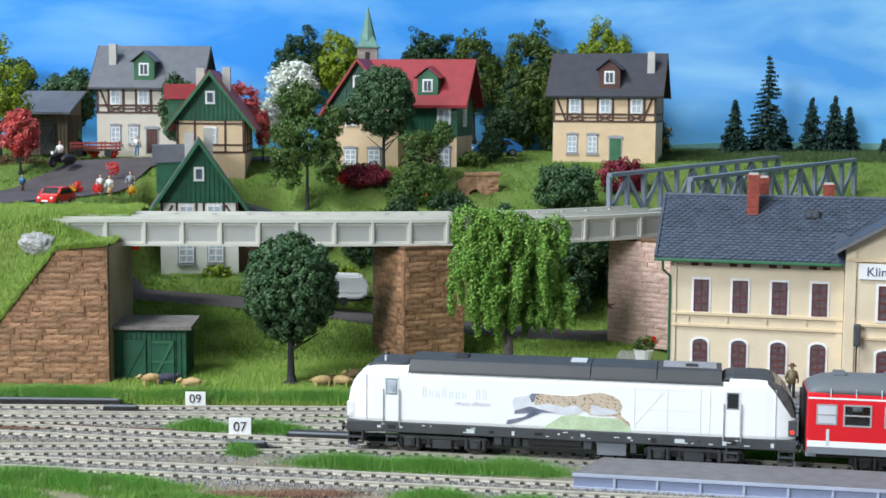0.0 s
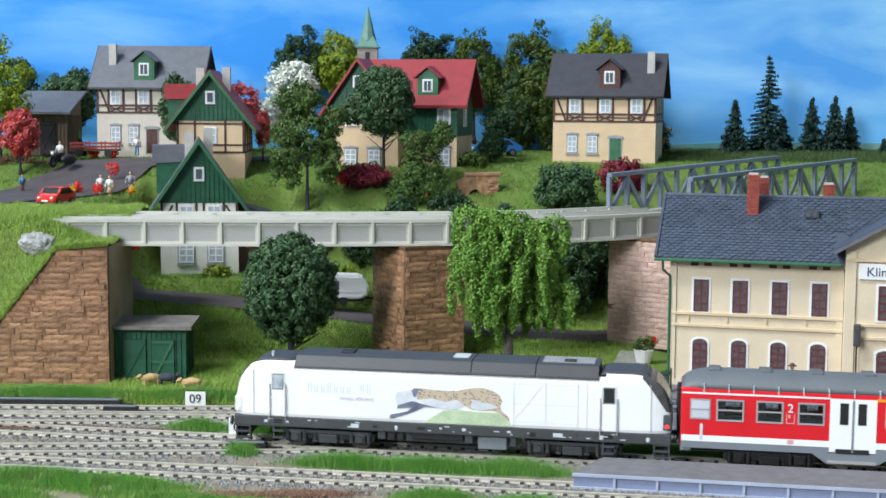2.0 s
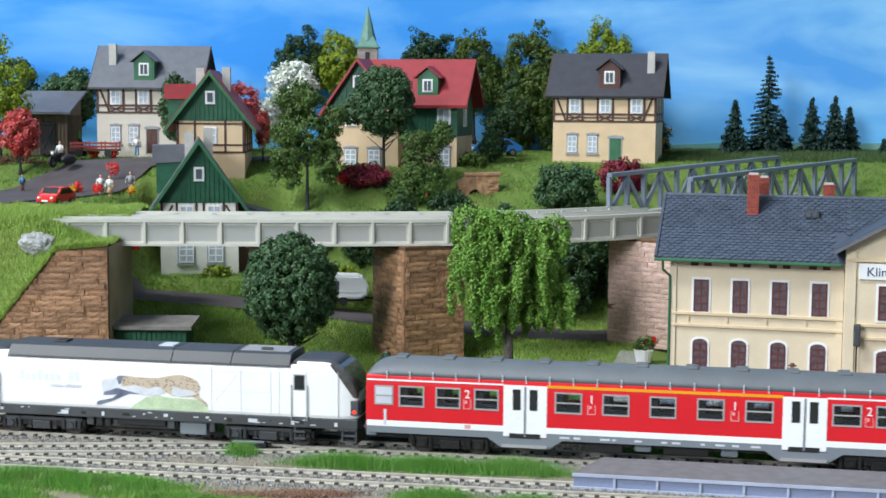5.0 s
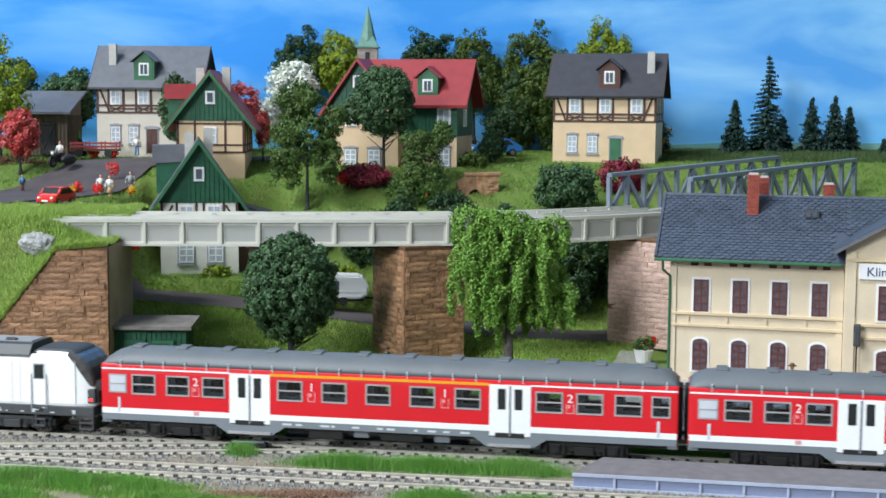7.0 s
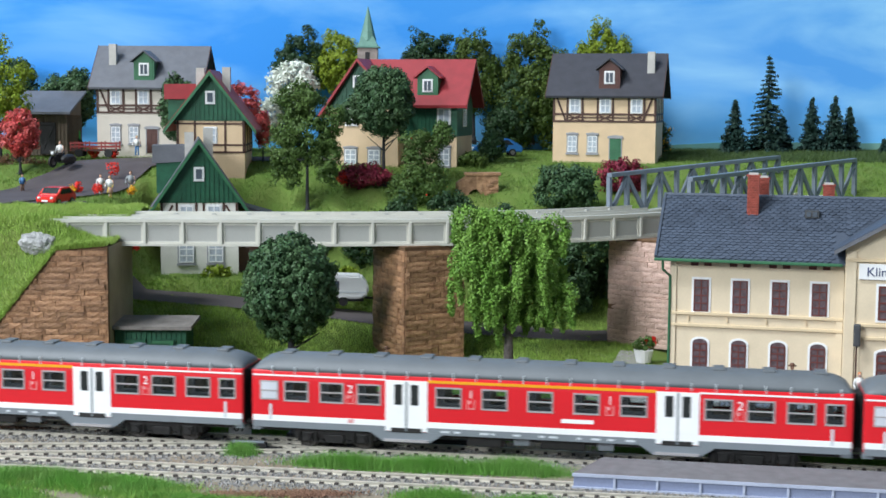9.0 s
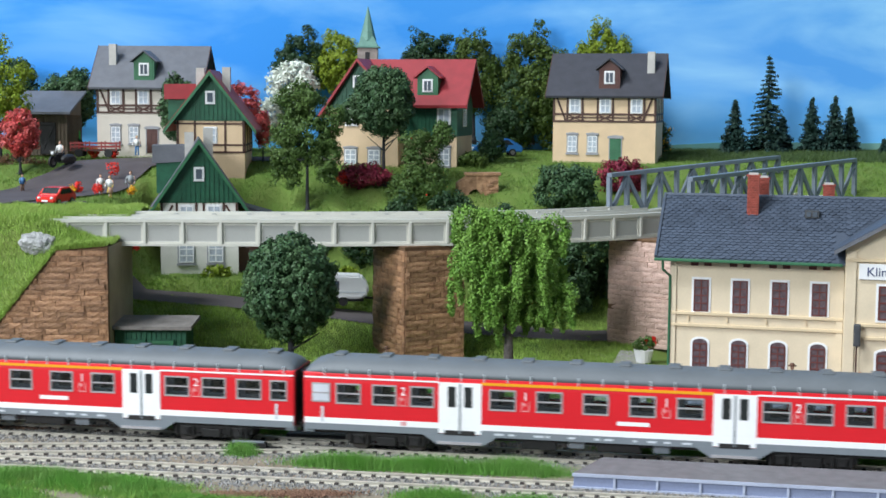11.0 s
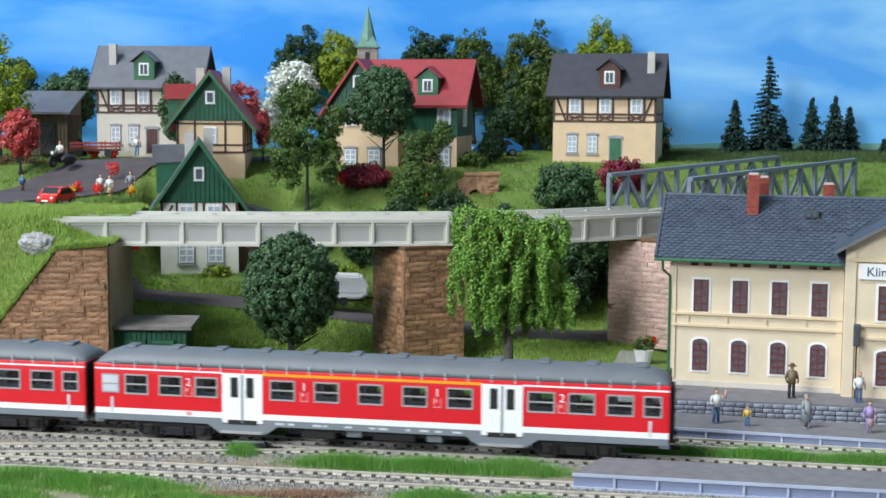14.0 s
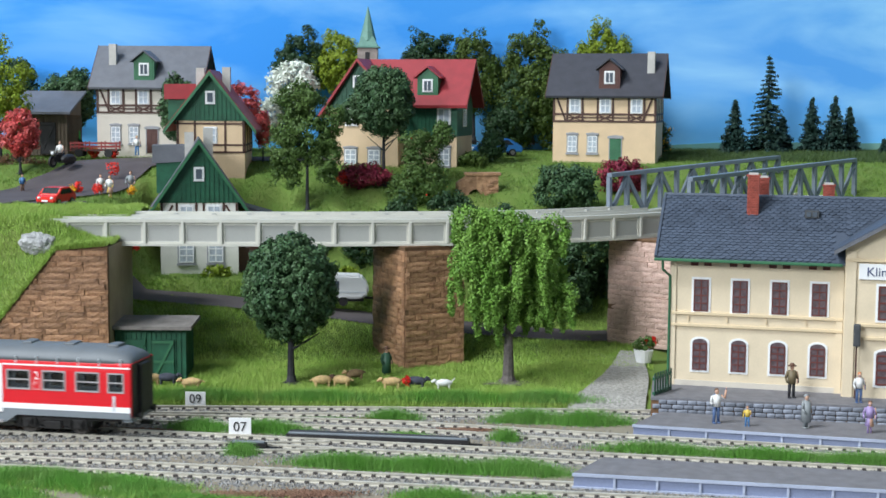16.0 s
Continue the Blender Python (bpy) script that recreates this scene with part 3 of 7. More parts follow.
# ---- platforms ----
def platform(x0, y0, x1, y1, z, depth, n, label):
    """A low platform with a panelled front edge from (x0, y0) to (x1, y1)."""
    L = math.hypot(x1 - x0, y1 - y0)
    p = thing("platform", label, "platform", x0, y0, 0, math.degrees(math.atan2(y1 - y0, x1 - x0)))
    top = [(0.0, 0.0), (L, 0.0), (L, depth), (1.2, depth)]
    part("surface", PR(top, z - 0.1, z, axis="z"), PLATTOP, p)
    part("core", PR([(0.1, 0.14), (L, 0.14), (L, depth - 0.1), (1.2, depth - 0.1)], -0.3, z - 0.1, axis="z"), PLATTOP, p)
    part("edge_strip", B(0, L, -0.06, 0.06, z - 0.13, z + 0.012), PLATEDGE, p)
    panel = mesh_of("edge_panel", B(-0.93, 0.93, 0.07, 0.14, -0.12, z - 0.13), PANELBLUE)
    gap = mesh_of("edge_post", B(-0.06, 0.06, -0.03, 0.14, -0.3, z - 0.13, bevel=0.02), PLATEDGE)
    part("edge_foot", B(0, L, -0.04, 0.13, -0.3, -0.12), PLATEDGE, p)
    for i in range(n):
        share("edge_panel", panel, p, (i + 0.5) * 1.98, 0, 0)
        share("edge_post", gap, p, (i + 1) * 1.98, 0, 0)
    return p


platform(6.15, -5.0, 33.0, -9.95, 0.5, 3.35, 13, "low grey platform with a panelled blue-grey edge")
platform(10.35, 5.4, 36.0, -1.1, 0.45, 3.7, 12, "low grey platform in front of the station")


# ---- station ----
def pane_window(parent, x, y, z, w, h, frame_m, surround_m, arch=False, bars=(3, 4), pane=PANED, name="window", sur=0.13):
    """A recessed window with a surround, sash bars and a pane. z is the sill."""
    def outline(a, b):
        pts = [(-w / 2 - a, -a), (w / 2 + a, -a), (w / 2 + a, h + (b * 0.4 if arch else b))]
        if arch:
            pts += [((w / 2 + a) * math.cos(q), h + b * 0.4 + (0.26 + a * 0.5) * math.sin(q)) for q in np.linspace(0.35, math.pi - 0.35, 9)]
        return pts + [(-w / 2 - a, h + (b * 0.4 if arch else b))]
    win = part(name, PR(outline(sur, sur), -0.05, 0.02), surround_m, parent)
    put(win, x, y, z)
    part("pane", PR(outline(0, 0), -0.075, -0.055), pane, win)
    bm = bmesh.new()
    t = 0.075 * max(0.6, w / 0.95)
    for i in range(bars[0]):
        u = -w / 2 + t / 2 + i * (w - t) / (bars[0] - 1)
        box(bm, u - t / 2, u + t / 2, -0.1, -0.075, 0, h)
    for i in range(bars[1]):
        u = t / 2 + i * (h - t) / (bars[1] - 1)
        box(bm, -w / 2, w / 2, -0.098, -0.073, u - t / 2, u + t / 2)
    part("sash", bm, frame_m, win)
    return win


def shingles(parent, L, rise, run, x0, y0, z0, material, w=0.42, rows=22, name="slate_field", pieces=0):
    """Lapped slates on a roof slope from the eave (y0, z0) back to the ridge."""
    s = math.hypot(rise, run)
    c, sn = run / s, rise / s
    step = s / rows
    V = []
    tilt = math.degrees(math.atan2(rise, run) - 0.055 / (step * 1.35))
    if pieces:
        hw = w * 0.465
        one = mesh_of("slate", PR([(0, 0), (hw, 0.45 * step), (hw, 1.35 * step), (-hw, 1.35 * step), (-hw, 0.45 * step)], -0.018, 0.0, axis="z"), SLATE_P)
        for r in range(pieces):
            for i in range(int((L - w) / w)):
                a, t = r * step - 0.02, 0.075 + RNG.uniform(-0.012, 0.012)
                share("slate", one, parent, x0 + (i + 0.5) * w + (r % 2) * w / 2, y0 + a * c - t * sn, z0 + a * sn + t * c, 0, tilt)
    for r in range(pieces, rows):
        n = int(L / w) + 1
        i = np.arange(n)
        xa = x0 + i * w + (r % 2) * w / 2
        xb = xa + w * 0.93
        xa, xb = np.clip(xa, x0, x0 + L), np.clip(xb, x0, x0 + L)
        a, b = r * step - 0.02, min(r * step + step * 1.35, s)
        ta, tb = 0.075 + RNG.uniform(-0.012, 0.012, n), 0.02 + 0 * xa
        ya, za = y0 + a * c - ta * sn, z0 + a * sn + ta * c
        yb, zb = y0 + b * c - tb * sn, z0 + b * sn + tb * c
        m = (xa + xb) / 2
        # pointed tail of each slate
        low = np.stack([m, ya, za], -1)
        kx, ky, kz = step * 0.45 * c, 0, step * 0.45 * sn
        l = np.stack([xa, ya + kx, za + kz], -1)
        rr = np.stack([xb, ya + kx, za + kz], -1)
        tl = np.stack([xa, yb, zb], -1)
        tr = np.stack([xb, yb, zb], -1)
        V.append(np.stack([low, rr, tr, tl, l], 1).reshape(-1, 3))
    ob = cloud(name, np.concatenate(V), 5, material, parent)
    return tagged(ob, "lapped dark slates", "", "", "stuff")


def station():
    rz = math.degrees(math.atan2(10.64 - 13.12, 23.19 - 13.76))
    s = thing("station_building", "cream station building with slate roof and maroon windows", "station", 13.55, 13.2, 1.12, rz)
    W, D, H = 9.9, 8.4, 7.75
    part("wall", B(0, W, 0.0, D, 0, H), CREAM, s)
    # projecting middle wing
    part("wing_wall", PR([(W, 0), (W + 9, 0), (W + 9, H + 1.0), (W + 4.5, H + 3.6), (W, H + 1.0)], -0.85, D), CREAM, s)
    for x in (0.0, W - 0.35):
        part("pilaster", B(x - 0.05, x + 0.32, -0.1, 0, 0, H), CREAM, s)
    for z in (4.36, 3.66):
        part("string_course", B(-0.1, W, -0.14, 0, z - 0.09, z + 0.09, bevel=0.03), TRIM, s)
    for x0, x1 in ((W + 0.05, W + 0.6), (W + 8.4, W + 8.95)):
        part("pilaster", B(x0, x1, -0.98, -0.85, 0, H + 0.7), CREAM, s)
    part("string_course", B(W + 0.6, W + 8.4, -1.02, -0.85, 4.15, 4.3), TRIM, s)
    part("string_course", B(W + 0.6, W + 8.4, -1.02, -0.85, 3.4, 3.55), TRIM, s)
    part("cornice", B(W + 0.05, W + 8.95, -1.05, -0.85, H + 0.12, H + 0.28), TRIM, s)
    part("plinth", B(-0.06, W, -0.08, 0.0, 0, 0.35), CREAM2, s)
    for i in range(4):
        x = 1.78 + i * 2.25
        pane_window(s, x, 0, 4.5, 0.86, 1.9, MAROON, WHITE, False, (3, 5))
        pane_window(s, x, 0, 0.98, 0.86, 1.62, MAROON, WHITE, True, (3, 5))
        part("bracket", B(x - 0.75, x - 0.67, -0.1, 0, 3.93, 4.22), TRIM, s)
        for k in (-0.42, 0.35):
            part("eave_vent", B(x + k - 0.22, x + k + 0.22, -0.03, 0.02, 7.2, 7.42), MAROON, s)
    for x, w in ((W + 2.5, 1.3), (W + 4.6, 1.3), (W + 6.7, 1.3)):
        pane_window(s, x, -0.85, 4.55, w, 1.95, MAROON, WHITE, False, (3, 5))
        pane_window(s, x, -0.85, 0.8, w, 1.75, MAROON, WHITE, True, (3, 5))
        pane_window(s, x + 0.5, -0.85, H + 0.35, w * 0.8, 0.95, MAROON, CREAM, False, (3, 3))
    # sign board on the wing
    board = part("sign_board", B(W + 0.75, W + 7.2, -1.0, -0.86, 6.85, 7.75, bevel=0.03), WHITE, s, "white station name board")
    writing("lettering", "Klin", 0.72, INKBLUE, board, W + 1.15, -1.02, 7.28, align="LEFT")
    # dark loudspeaker on a pole before the wing, not a light source
    part("platform_speaker", B(W + 0.55, W + 0.95, -1.5, -1.2, 3.05, 4.35, bevel=0.1), LFRAME, s, "dark loudspeaker housing")
    part("speaker_pole", rod(bmesh.new(), (W + 0.75, -1.2, 0), (W + 0.75, -1.2, 3.1), 0.05), TIMBER, s)
    # main roof
    ov, rise, run = 0.75, 3.42, 4.95
    z0 = H - 0.05
    rb = bmesh.new()
    prism(rb, [(-ov, z0), (D / 2, z0 + rise), (D + ov, z0), (D + ov, z0 - 0.15), (D / 2, z0 + rise - 0.2), (-ov, z0 - 0.15)], -0.85, W + 7, axis="x")
    roof = part("roof", rb, SLATE, s)
    shingles(roof, W + 0.85, rise, run, -0.85, -ov, z0, SLATE, 0.40, 24, pieces=11)
    shingles(roof, 7.0, rise - 1.4, run - 2.03, W, -ov + 2.03, z0 + 1.4, SLATE, 0.40, 14)
    part("verge", PR([(-ov, z0), (D / 2, z0 + rise), (D / 2, z0 + rise + 0.12), (-ov - 0.05, z0 + 0.12)], -0.95, -0.8, axis="x"), SLATE, s)
    part("ridge", rod(bmesh.new(), (-0.95, D / 2, z0 + rise), (W + 6, D / 2, z0 + rise), 0.1), SLATE, s)
    gut = part("gutter", B(-0.95, W - 0.15, -ov - 0.14, -ov + 0.06, z0 - 0.2, z0 - 0.02, bevel=0.05), GREENLT, s)
    bm = rod(bmesh.new(), (-0.45, -ov + 0.1, z0 - 0.15), (-0.45, -ov + 0.15, z0 - 0.7), 0.075)
    rod(bm, (-0.45, -ov + 0.15, z0 - 0.7), (-0.05, -0.15, z0 - 1.15), 0.075)
    rod(bm, (-0.05, -0.15, z0 - 1.1), (-0.05, -0.15, 0), 0.075)
    part("downpipe", bm, GREENLT, gut)
    # wing roof: two slopes to a ridge across the building
    a = math.atan2(2.6, 4.5)
    for sgn in (-1, 1):
        bm = bmesh.new()
        e, r = W + 4.5 + sgn * 5.15, W + 4.5
        prism(bm, [(e, H + 0.62), (r, H + 3.6), (r, H + 3.78), (e, H + 0.8)], -1.5, D / 2 + 2)
        part("wing_roof", bm, SLATE, s)
        part("fascia", PR([(e, H + 0.5), (r, H + 3.5), (r, H + 3.72), (e, H + 0.72)], -1.58, -1.5), SLATE_G, s)
    # chimneys with courses of brick
    for x, y, hh in ((4.5, 3.0, 2.3), (5.0, 5.3, 1.95), (8.9, 5.3, 1.6)):
        zc = z0 + rise * (1 - abs(y - D / 2) / (D / 2 + ov))
        ch = part("chimney", B(x - 0.34, x + 0.34, y - 0.36, y + 0.36, zc - 1.1, zc + hh - 0.2), BRICKRED, s)
        part("chimney_cap", B(x - 0.4, x + 0.4, y - 0.42, y + 0.42, zc + hh - 0.2, zc + hh - 0.1), BRICKRED, ch)
        part("flue", B(x - 0.28, x + 0.28, y - 0.28, y + 0.28, zc + hh - 0.1, zc + hh), CONCRETE, ch)
        z = zc - 0.6
        k = 0
        while z < zc + hh - 0.22:
            for i in range(3):
                u = x - 0.35 + (k % 2) * 0.1 + i * 0.24
                share("brick", CBRICK, ch, min(u + 0.12, x + 0.24), y - 0.38, z, 0)
            z += 0.145
            k += 1
    sk = part("skylight", B(7.55, 8.35, 2.35, 2.9, z0 + 2.3, z0 + 2.75), LFRAME, s)
    part("pane", B(7.65, 7.9, 2.3, 2.36, z0 + 2.38, z0 + 2.66), PANE, sk)
    part("pane", B(8.0, 8.25, 2.3, 2.36, z0 + 2.38, z0 + 2.66), PANE, sk)
    # small green gate at the corner
    g = thing("gate", "small green picket gate beside the station", "gate", 12.1, 9.7, 1.1, 55)
    part("gate_frame", B(0, 2.2, -0.05, 0.05, 0.1, 0.25), GREENWOOD, g)
    part("gate_frame", B(0, 2.2, -0.05, 0.05, 0.95, 1.1), GREENWOOD, g)
    for i in range(7):
        part("picket", B(i * 0.34, i * 0.34 + 0.2, -0.08, -0.05, 0, 1.35), GREENWOOD, g)
    # station terrace with a wall of rounded stones
    t = thing("station_terrace", "grey paved terrace with a rough stone front", "terrace", 11.9, 9.25, 0, math.degrees(math.atan2(7.03 - 9.18, 24.63 - 11.94)))
    part("paving", B(0, 24, 0, 6.5, 1.0, 1.15), PLATTOP, t)
    part("wall_core", B(0.02, 24, 0.06, 6.4, -0.3, 1.0), MORTAR, t)
    rng = np.random.default_rng(11)
    st = mesh_of("wall_stone", B(-0.3, 0.3, -0.08, 0.1, -0.125, 0.125, bevel=0.07), COBBLE, True)
    for r in range(4):
        x = 0.1 + (r % 2) * 0.35
        while x < 14:
            w = rng.uniform(0.42, 0.72)
            o = share("wall_stone", st, t, x + w / 2, 0.03, 0.12 + r * 0.265, 0, 0, rng.normal(0, 2))
            o.scale.x = w / 0.62
            x += w
    return s


CBRICK = mesh_of("brick", B(-0.108, 0.108, -0.03, 0.05, -0.055, 0.055), BRICKRED)
station()


# ---- village houses ----
def casement(parent, x, y, z, w, h, bars=(3, 4), sur=GREYTRIM):
    win = pane_window(parent, x, y, z, w, h, WHITE, sur, False, bars, PANEW, sur=0.1)
    if sur is GREYTRIM:
        part("window_sill", B(-w / 2 - 0.17, w / 2 + 0.17, -0.14, 0, -0.22, -0.08), sur, win)
        part("lintel", PR([(-w / 2 - 0.15, h + 0.1), (w / 2 + 0.15, h + 0.1), (w / 2 + 0.15, h + 0.24), (0, h + 0.32), (-w / 2 - 0.15, h + 0.24)], -0.12, 0), sur, win)
    return win


def dormer(parent, x, y, z, w, h, wall_m, roof_m, depth=2.5):
    d = part("dormer", PR([(-w / 2, 0), (w / 2, 0), (w / 2, h), (0, h + w * 0.42), (-w / 2, h)], 0, depth), wall_m, parent)
    put(d, x, y, z)
    for i in range(5):
        u = -w / 2 + (i + 0.5) * w / 5
        part("board", B(u - 0.02, u + 0.02, -0.03, 0, 0, h), wall_m, d)
    for sgn in (-1, 1):
        part("dormer_roof", PR([(sgn * (w / 2 + 0.3), h - 0.12), (0, h + w * 0.42 + 0.06), (0, h + w * 0.42 + 0.2), (sgn * (w / 2 + 0.3), h + 0.02)], -0.28, depth), roof_m, d)
    pane_window(d, 0, 0, h * 0.3, w * 0.4, h * 0.55, WHITE, WHITE, False, (3, 2), PANE, sur=0.09)
    return d


def eaves_house(name, label, x, y, z, rz, wall_m, roof_m, dorm_m, door_m, chimney_x, door_x, low_windows, up_windows, dorm_dx=-0.25):
    """A two-storey half-timbered house seen on its eaves side."""
    h = thing(name, label, "house", x, y, z, rz, "village houses")
    W, D, H1, H2, R = 9.1, 6.6, 3.6, 6.2, 3.35
    part("wall", B(0, W, 0, D, -1.5, H1), wall_m, h)
    part("upper_wall", B(0.0, W, 0.03, D, H1, H2), wall_m, h)
    gb = part("gable", PR([(0, H2), (D, H2), (D / 2, H2 + R)], 0.03, W - 0.03, axis="x"), BROWNWOOD if dorm_m is BROWNWOOD else GREENWOOD, h)
    t = 0.17
    for zz, full in ((H1 + 0.08, 1), (H1 + 0.72, 1), (H2 - 0.12, 1)):
        part("timber_rail", B(-0.03, W + 0.03, -0.05, 0.03, zz - t / 2, zz + t / 2), TIMBER, h)
    part("timber_rail", B(1.2, W - 1.2, -0.045, 0.03, H1 + 0.36, H1 + 0.47), TIMBER, h)
    posts = sorted([0.07, W - 0.07] + [u + k for u in up_windows for k in (-0.68, 0.68)])
    for u in posts:
        part("timber_post", B(u - t / 2, u + t / 2, -0.055, 0.03, H1, H2), TIMBER, h)
    for a, b in ((0.2, 1.15), (W - 0.2, W - 1.15)):
        part("timber_brace", beam(bmesh.new(), (a, -0.02, H2 - 0.15), (b, -0.02, H1 + 0.1), 0.06, t), TIMBER, h)
    for u in up_windows:
        part("timber_brace", beam(bmesh.new(), (u - 0.6, -0.02, H1 + 0.12), (u + 0.6, -0.02, H1 + 0.66), 0.05, 0.12), TIMBER, h)
        part("timber_brace", beam(bmesh.new(), (u + 0.6, -0.025, H1 + 0.12), (u - 0.6, -0.025, H1 + 0.66), 0.05, 0.12), TIMBER, h)
        casement(h, u, 0.0, H1 + 0.86, 0.85, 1.22, (3, 3), WHITE)
    # timber on the right end wall
    for zz in (H1 + 0.08, H1 + 0.72, H2 - 0.12):
        part("timber_rail", B(W - 0.03, W + 0.05, 0, D, zz - t / 2, zz + t / 2), TIMBER, h)
    for v in (0.1, 1.6, 3.3, 5.0, D - 0.1):
        part("timber_post", B(W - 0.03, W + 0.055, v - t / 2, v + t / 2, H1, H2), TIMBER, h)
    for u in low_windows:
        casement(h, u, 0.0, 0.95, 0.8, 1.45)
    d = part("door", B(door_x - 0.5, door_x + 0.5, -0.04, 0.02, 0.05, 2.2), door_m, h)
    part("panel", B(door_x - 0.36, door_x - 0.06, -0.07, -0.04, 0.3, 1.9), door_m, d)
    part("panel", B(door_x + 0.06, door_x + 0.36, -0.07, -0.04, 0.3, 1.9), door_m, d)
    part("door_frame", PR([(door_x - 0.72, 2.2), (door_x + 0.72, 2.2), (door_x + 0.66, 2.42), (door_x, 2.5), (door_x - 0.66, 2.42)], -0.1, 0.02), GREYTRIM, h)
    for k in (-0.58, 0.5):
        part("door_frame", B(door_x + k, door_x + k + 0.08, -0.06, 0.02, 0, 2.2), GREYTRIM, h)
    # roof: two slabs with their overhang
    ov, gv = 0.45, 0.62
    k = R / (D / 2)
    for sgn, yb in ((1, 0), (-1, D)):
        a = [(yb - sgn * ov, H2 - ov * k), (D / 2, H2 + R), (D / 2, H2 + R + 0.22), (yb - sgn * (ov + 0.06), H2 - ov * k + 0.18)]
        part("roof", PR(a, -gv, W + gv, axis="x"), roof_m, h)
    for xx in (-gv - 0.06, W + gv):
        for sgn, yb in ((1, 0), (-1, D)):
            part("verge_board", PR([(yb - sgn * ov, H2 - ov * k - 0.12), (D / 2, H2 + R - 0.12), (D / 2, H2 + R + 0.24), (yb - sgn * (ov + 0.06), H2 - ov * k + 0.2)], xx, xx + 0.06, axis="x"), TIMBER, h)
    dormer(h, W / 2 + dorm_dx, 0.15, H2 + 0.35, 1.85, 1.75, dorm_m, roof_m)
    ch = part("chimney", B(chimney_x - 0.33, chimney_x + 0.33, 1.5, 2.1, H2 + 1.4, H2 + 3.65, bevel=0.03), CONCRETE, h)
    return h


eaves_house("house", "cream half-timbered house with dark roof and brown dormer", 9.75, 56.6, 12.5, -14, YELLOWISH, SLATE_D, BROWNWOOD, GREENLT, 8.45, 5.6, (1.75, 3.55), (1.95, 4.65, 7.4), 0.4)
eaves_house("house", "pale half-timbered house with grey roof and green dormer", -31.3, 58.0, 13.0, -2.0, CREAM2, SLATE_G, GREENLT, BROWNWOOD, 1.1, 5.0, (1.7, 3.35), (1.75, 4.25, 7.0))


def boards(parent, pts, x0, x1, step, y, material):
    """Vertical cover strips over a boarded gable; pts gives its top line."""
    u = x0
    while u <= x1 + 1e-6:
        zt = np.interp(u, [p[0] for p in pts], [p[1] for p in pts])
        zb = np.interp(u, [p[0] for p in pts], [p[2] for p in pts])
        if zt - zb > 0.12:
            part("board", B(u - 0.05, u + 0.05, y - 0.05, y, zb, zt), material, parent)
        u += step


def gable_house(label, x, y, z, rz, W, D, H, R, roof_m, low_m, timber, extra):
    """A house seen on its green boarded gable."""
    h = thing("house", label, "house", x, y, z, rz, "village houses")
    part("wall", B(0, W, 0, D, -0.5, H), low_m, h)
    g = part("gable", PR([(-0.25, H), (W + 0.25, H), (W / 2, H + R)], -0.08, D), GREENWOOD, h)
    boards(g, [(-0.3, H, H), (W / 2, H + R, H), (W + 0.3, H, H)], 0.1, W - 0.1, 0.36, -0.08, GREENWOOD)
    ov = 0.75
    k = R / (W / 2 + 0.25)
    for sgn, xb in ((1, -0.25), (-1, W + 0.25)):
        e = (xb - sgn * ov, H - ov * k)
        part("roof", PR([e, (W / 2, H + R), (W / 2, H + R + 0.3), (e[0], e[1] + 0.28)], -0.55, D + 0.5), roof_m, h)
        part("verge_board", PR([(e[0], e[1] - 0.16), (W / 2, H + R - 0.18), (W / 2, H + R + 0.2), (e[0], e[1] + 0.2)], -0.66, -0.55), GREENLT, h)
    pane_window(h, W / 2, -0.14, H + R * 0.38, 0.55, 0.85, WHITE, WHITE, False, (2, 2), PANE)
    return h


gh = gable_house("white cottage with green boarded gable and half-timbering", -21.8, 38.5, 4.35, 10, 5.95, 6.0, 5.6, 4.7, SLATE_G, WHITEW, True, None)
for zz in (0.95,):
    casement(gh, 1.95, 0, zz, 1.15, 1.6)
    casement(gh, 4.2, 0, zz, 1.15, 1.6)
for u in (2.0, 4.1):
    casement(gh, u, 0, 4.35, 1.0, 1.0, (3, 2), WHITE)
for u in (0.12, 1.25, 2.75, 3.3, 4.85, 5.83):
    part("timber_post", B(u - 0.08, u + 0.08, -0.05, 0.0, 3.9, 5.6), TIMBER, gh)
for a, b in ((0.2, 0.95), (5.75, 5.0)):
    part("timber_brace", beam(bmesh.new(), (b, -0.03, 5.4), (a, -0.03, 4.1), 0.05, 0.15), TIMBER, gh)
part("timber_rail", B(0, 5.95, -0.055, 0, 3.85, 4.0), TIMBER, gh)
part("shed_roof", PR([(5.9, 5.2), (8.8, 4.4), (8.8, 4.6), (5.9, 5.45)], 0.5, 5), SLATE_D, gh)
part("shed_wall", B(5.95, 8.2, 0.9, 5, -0.5, 4.5), BROWNWOOD, gh)
part("side_dormer", B(-0.3, 3.2, 2.0, 4.2, 6.2, 9.2), GREENWOOD, gh)
part("side_dormer_roof", PR([(-0.6, 8.55), (3.1, 8.75), (3.1, 10.0), (-0.6, 9.95)], 1.9, 4.3), SLATE_G, gh)
part("chimney", B(1.9, 2.6, 1.2, 2.0, 8.2, 11.0), CONCRETE, gh)
part("chimney", B(3.35, 4.1, 3.0, 3.8, 8.8, 11.3), CONCRETE, gh)

gh2 = gable_house("yellow house with green boarded gable and red roof", -22.1, 47.2, 10.6, 2.5, 5.6, 6.5, 5.55, 3.9, DARKRED, YELLOWISH, True, None)
for u in (0.1, 1.5, 4.0, 5.5):
    part("timber_post", B(u - 0.08, u + 0.08, -0.05, 0.0, 2.9, 5.55), TIMBER, gh2)
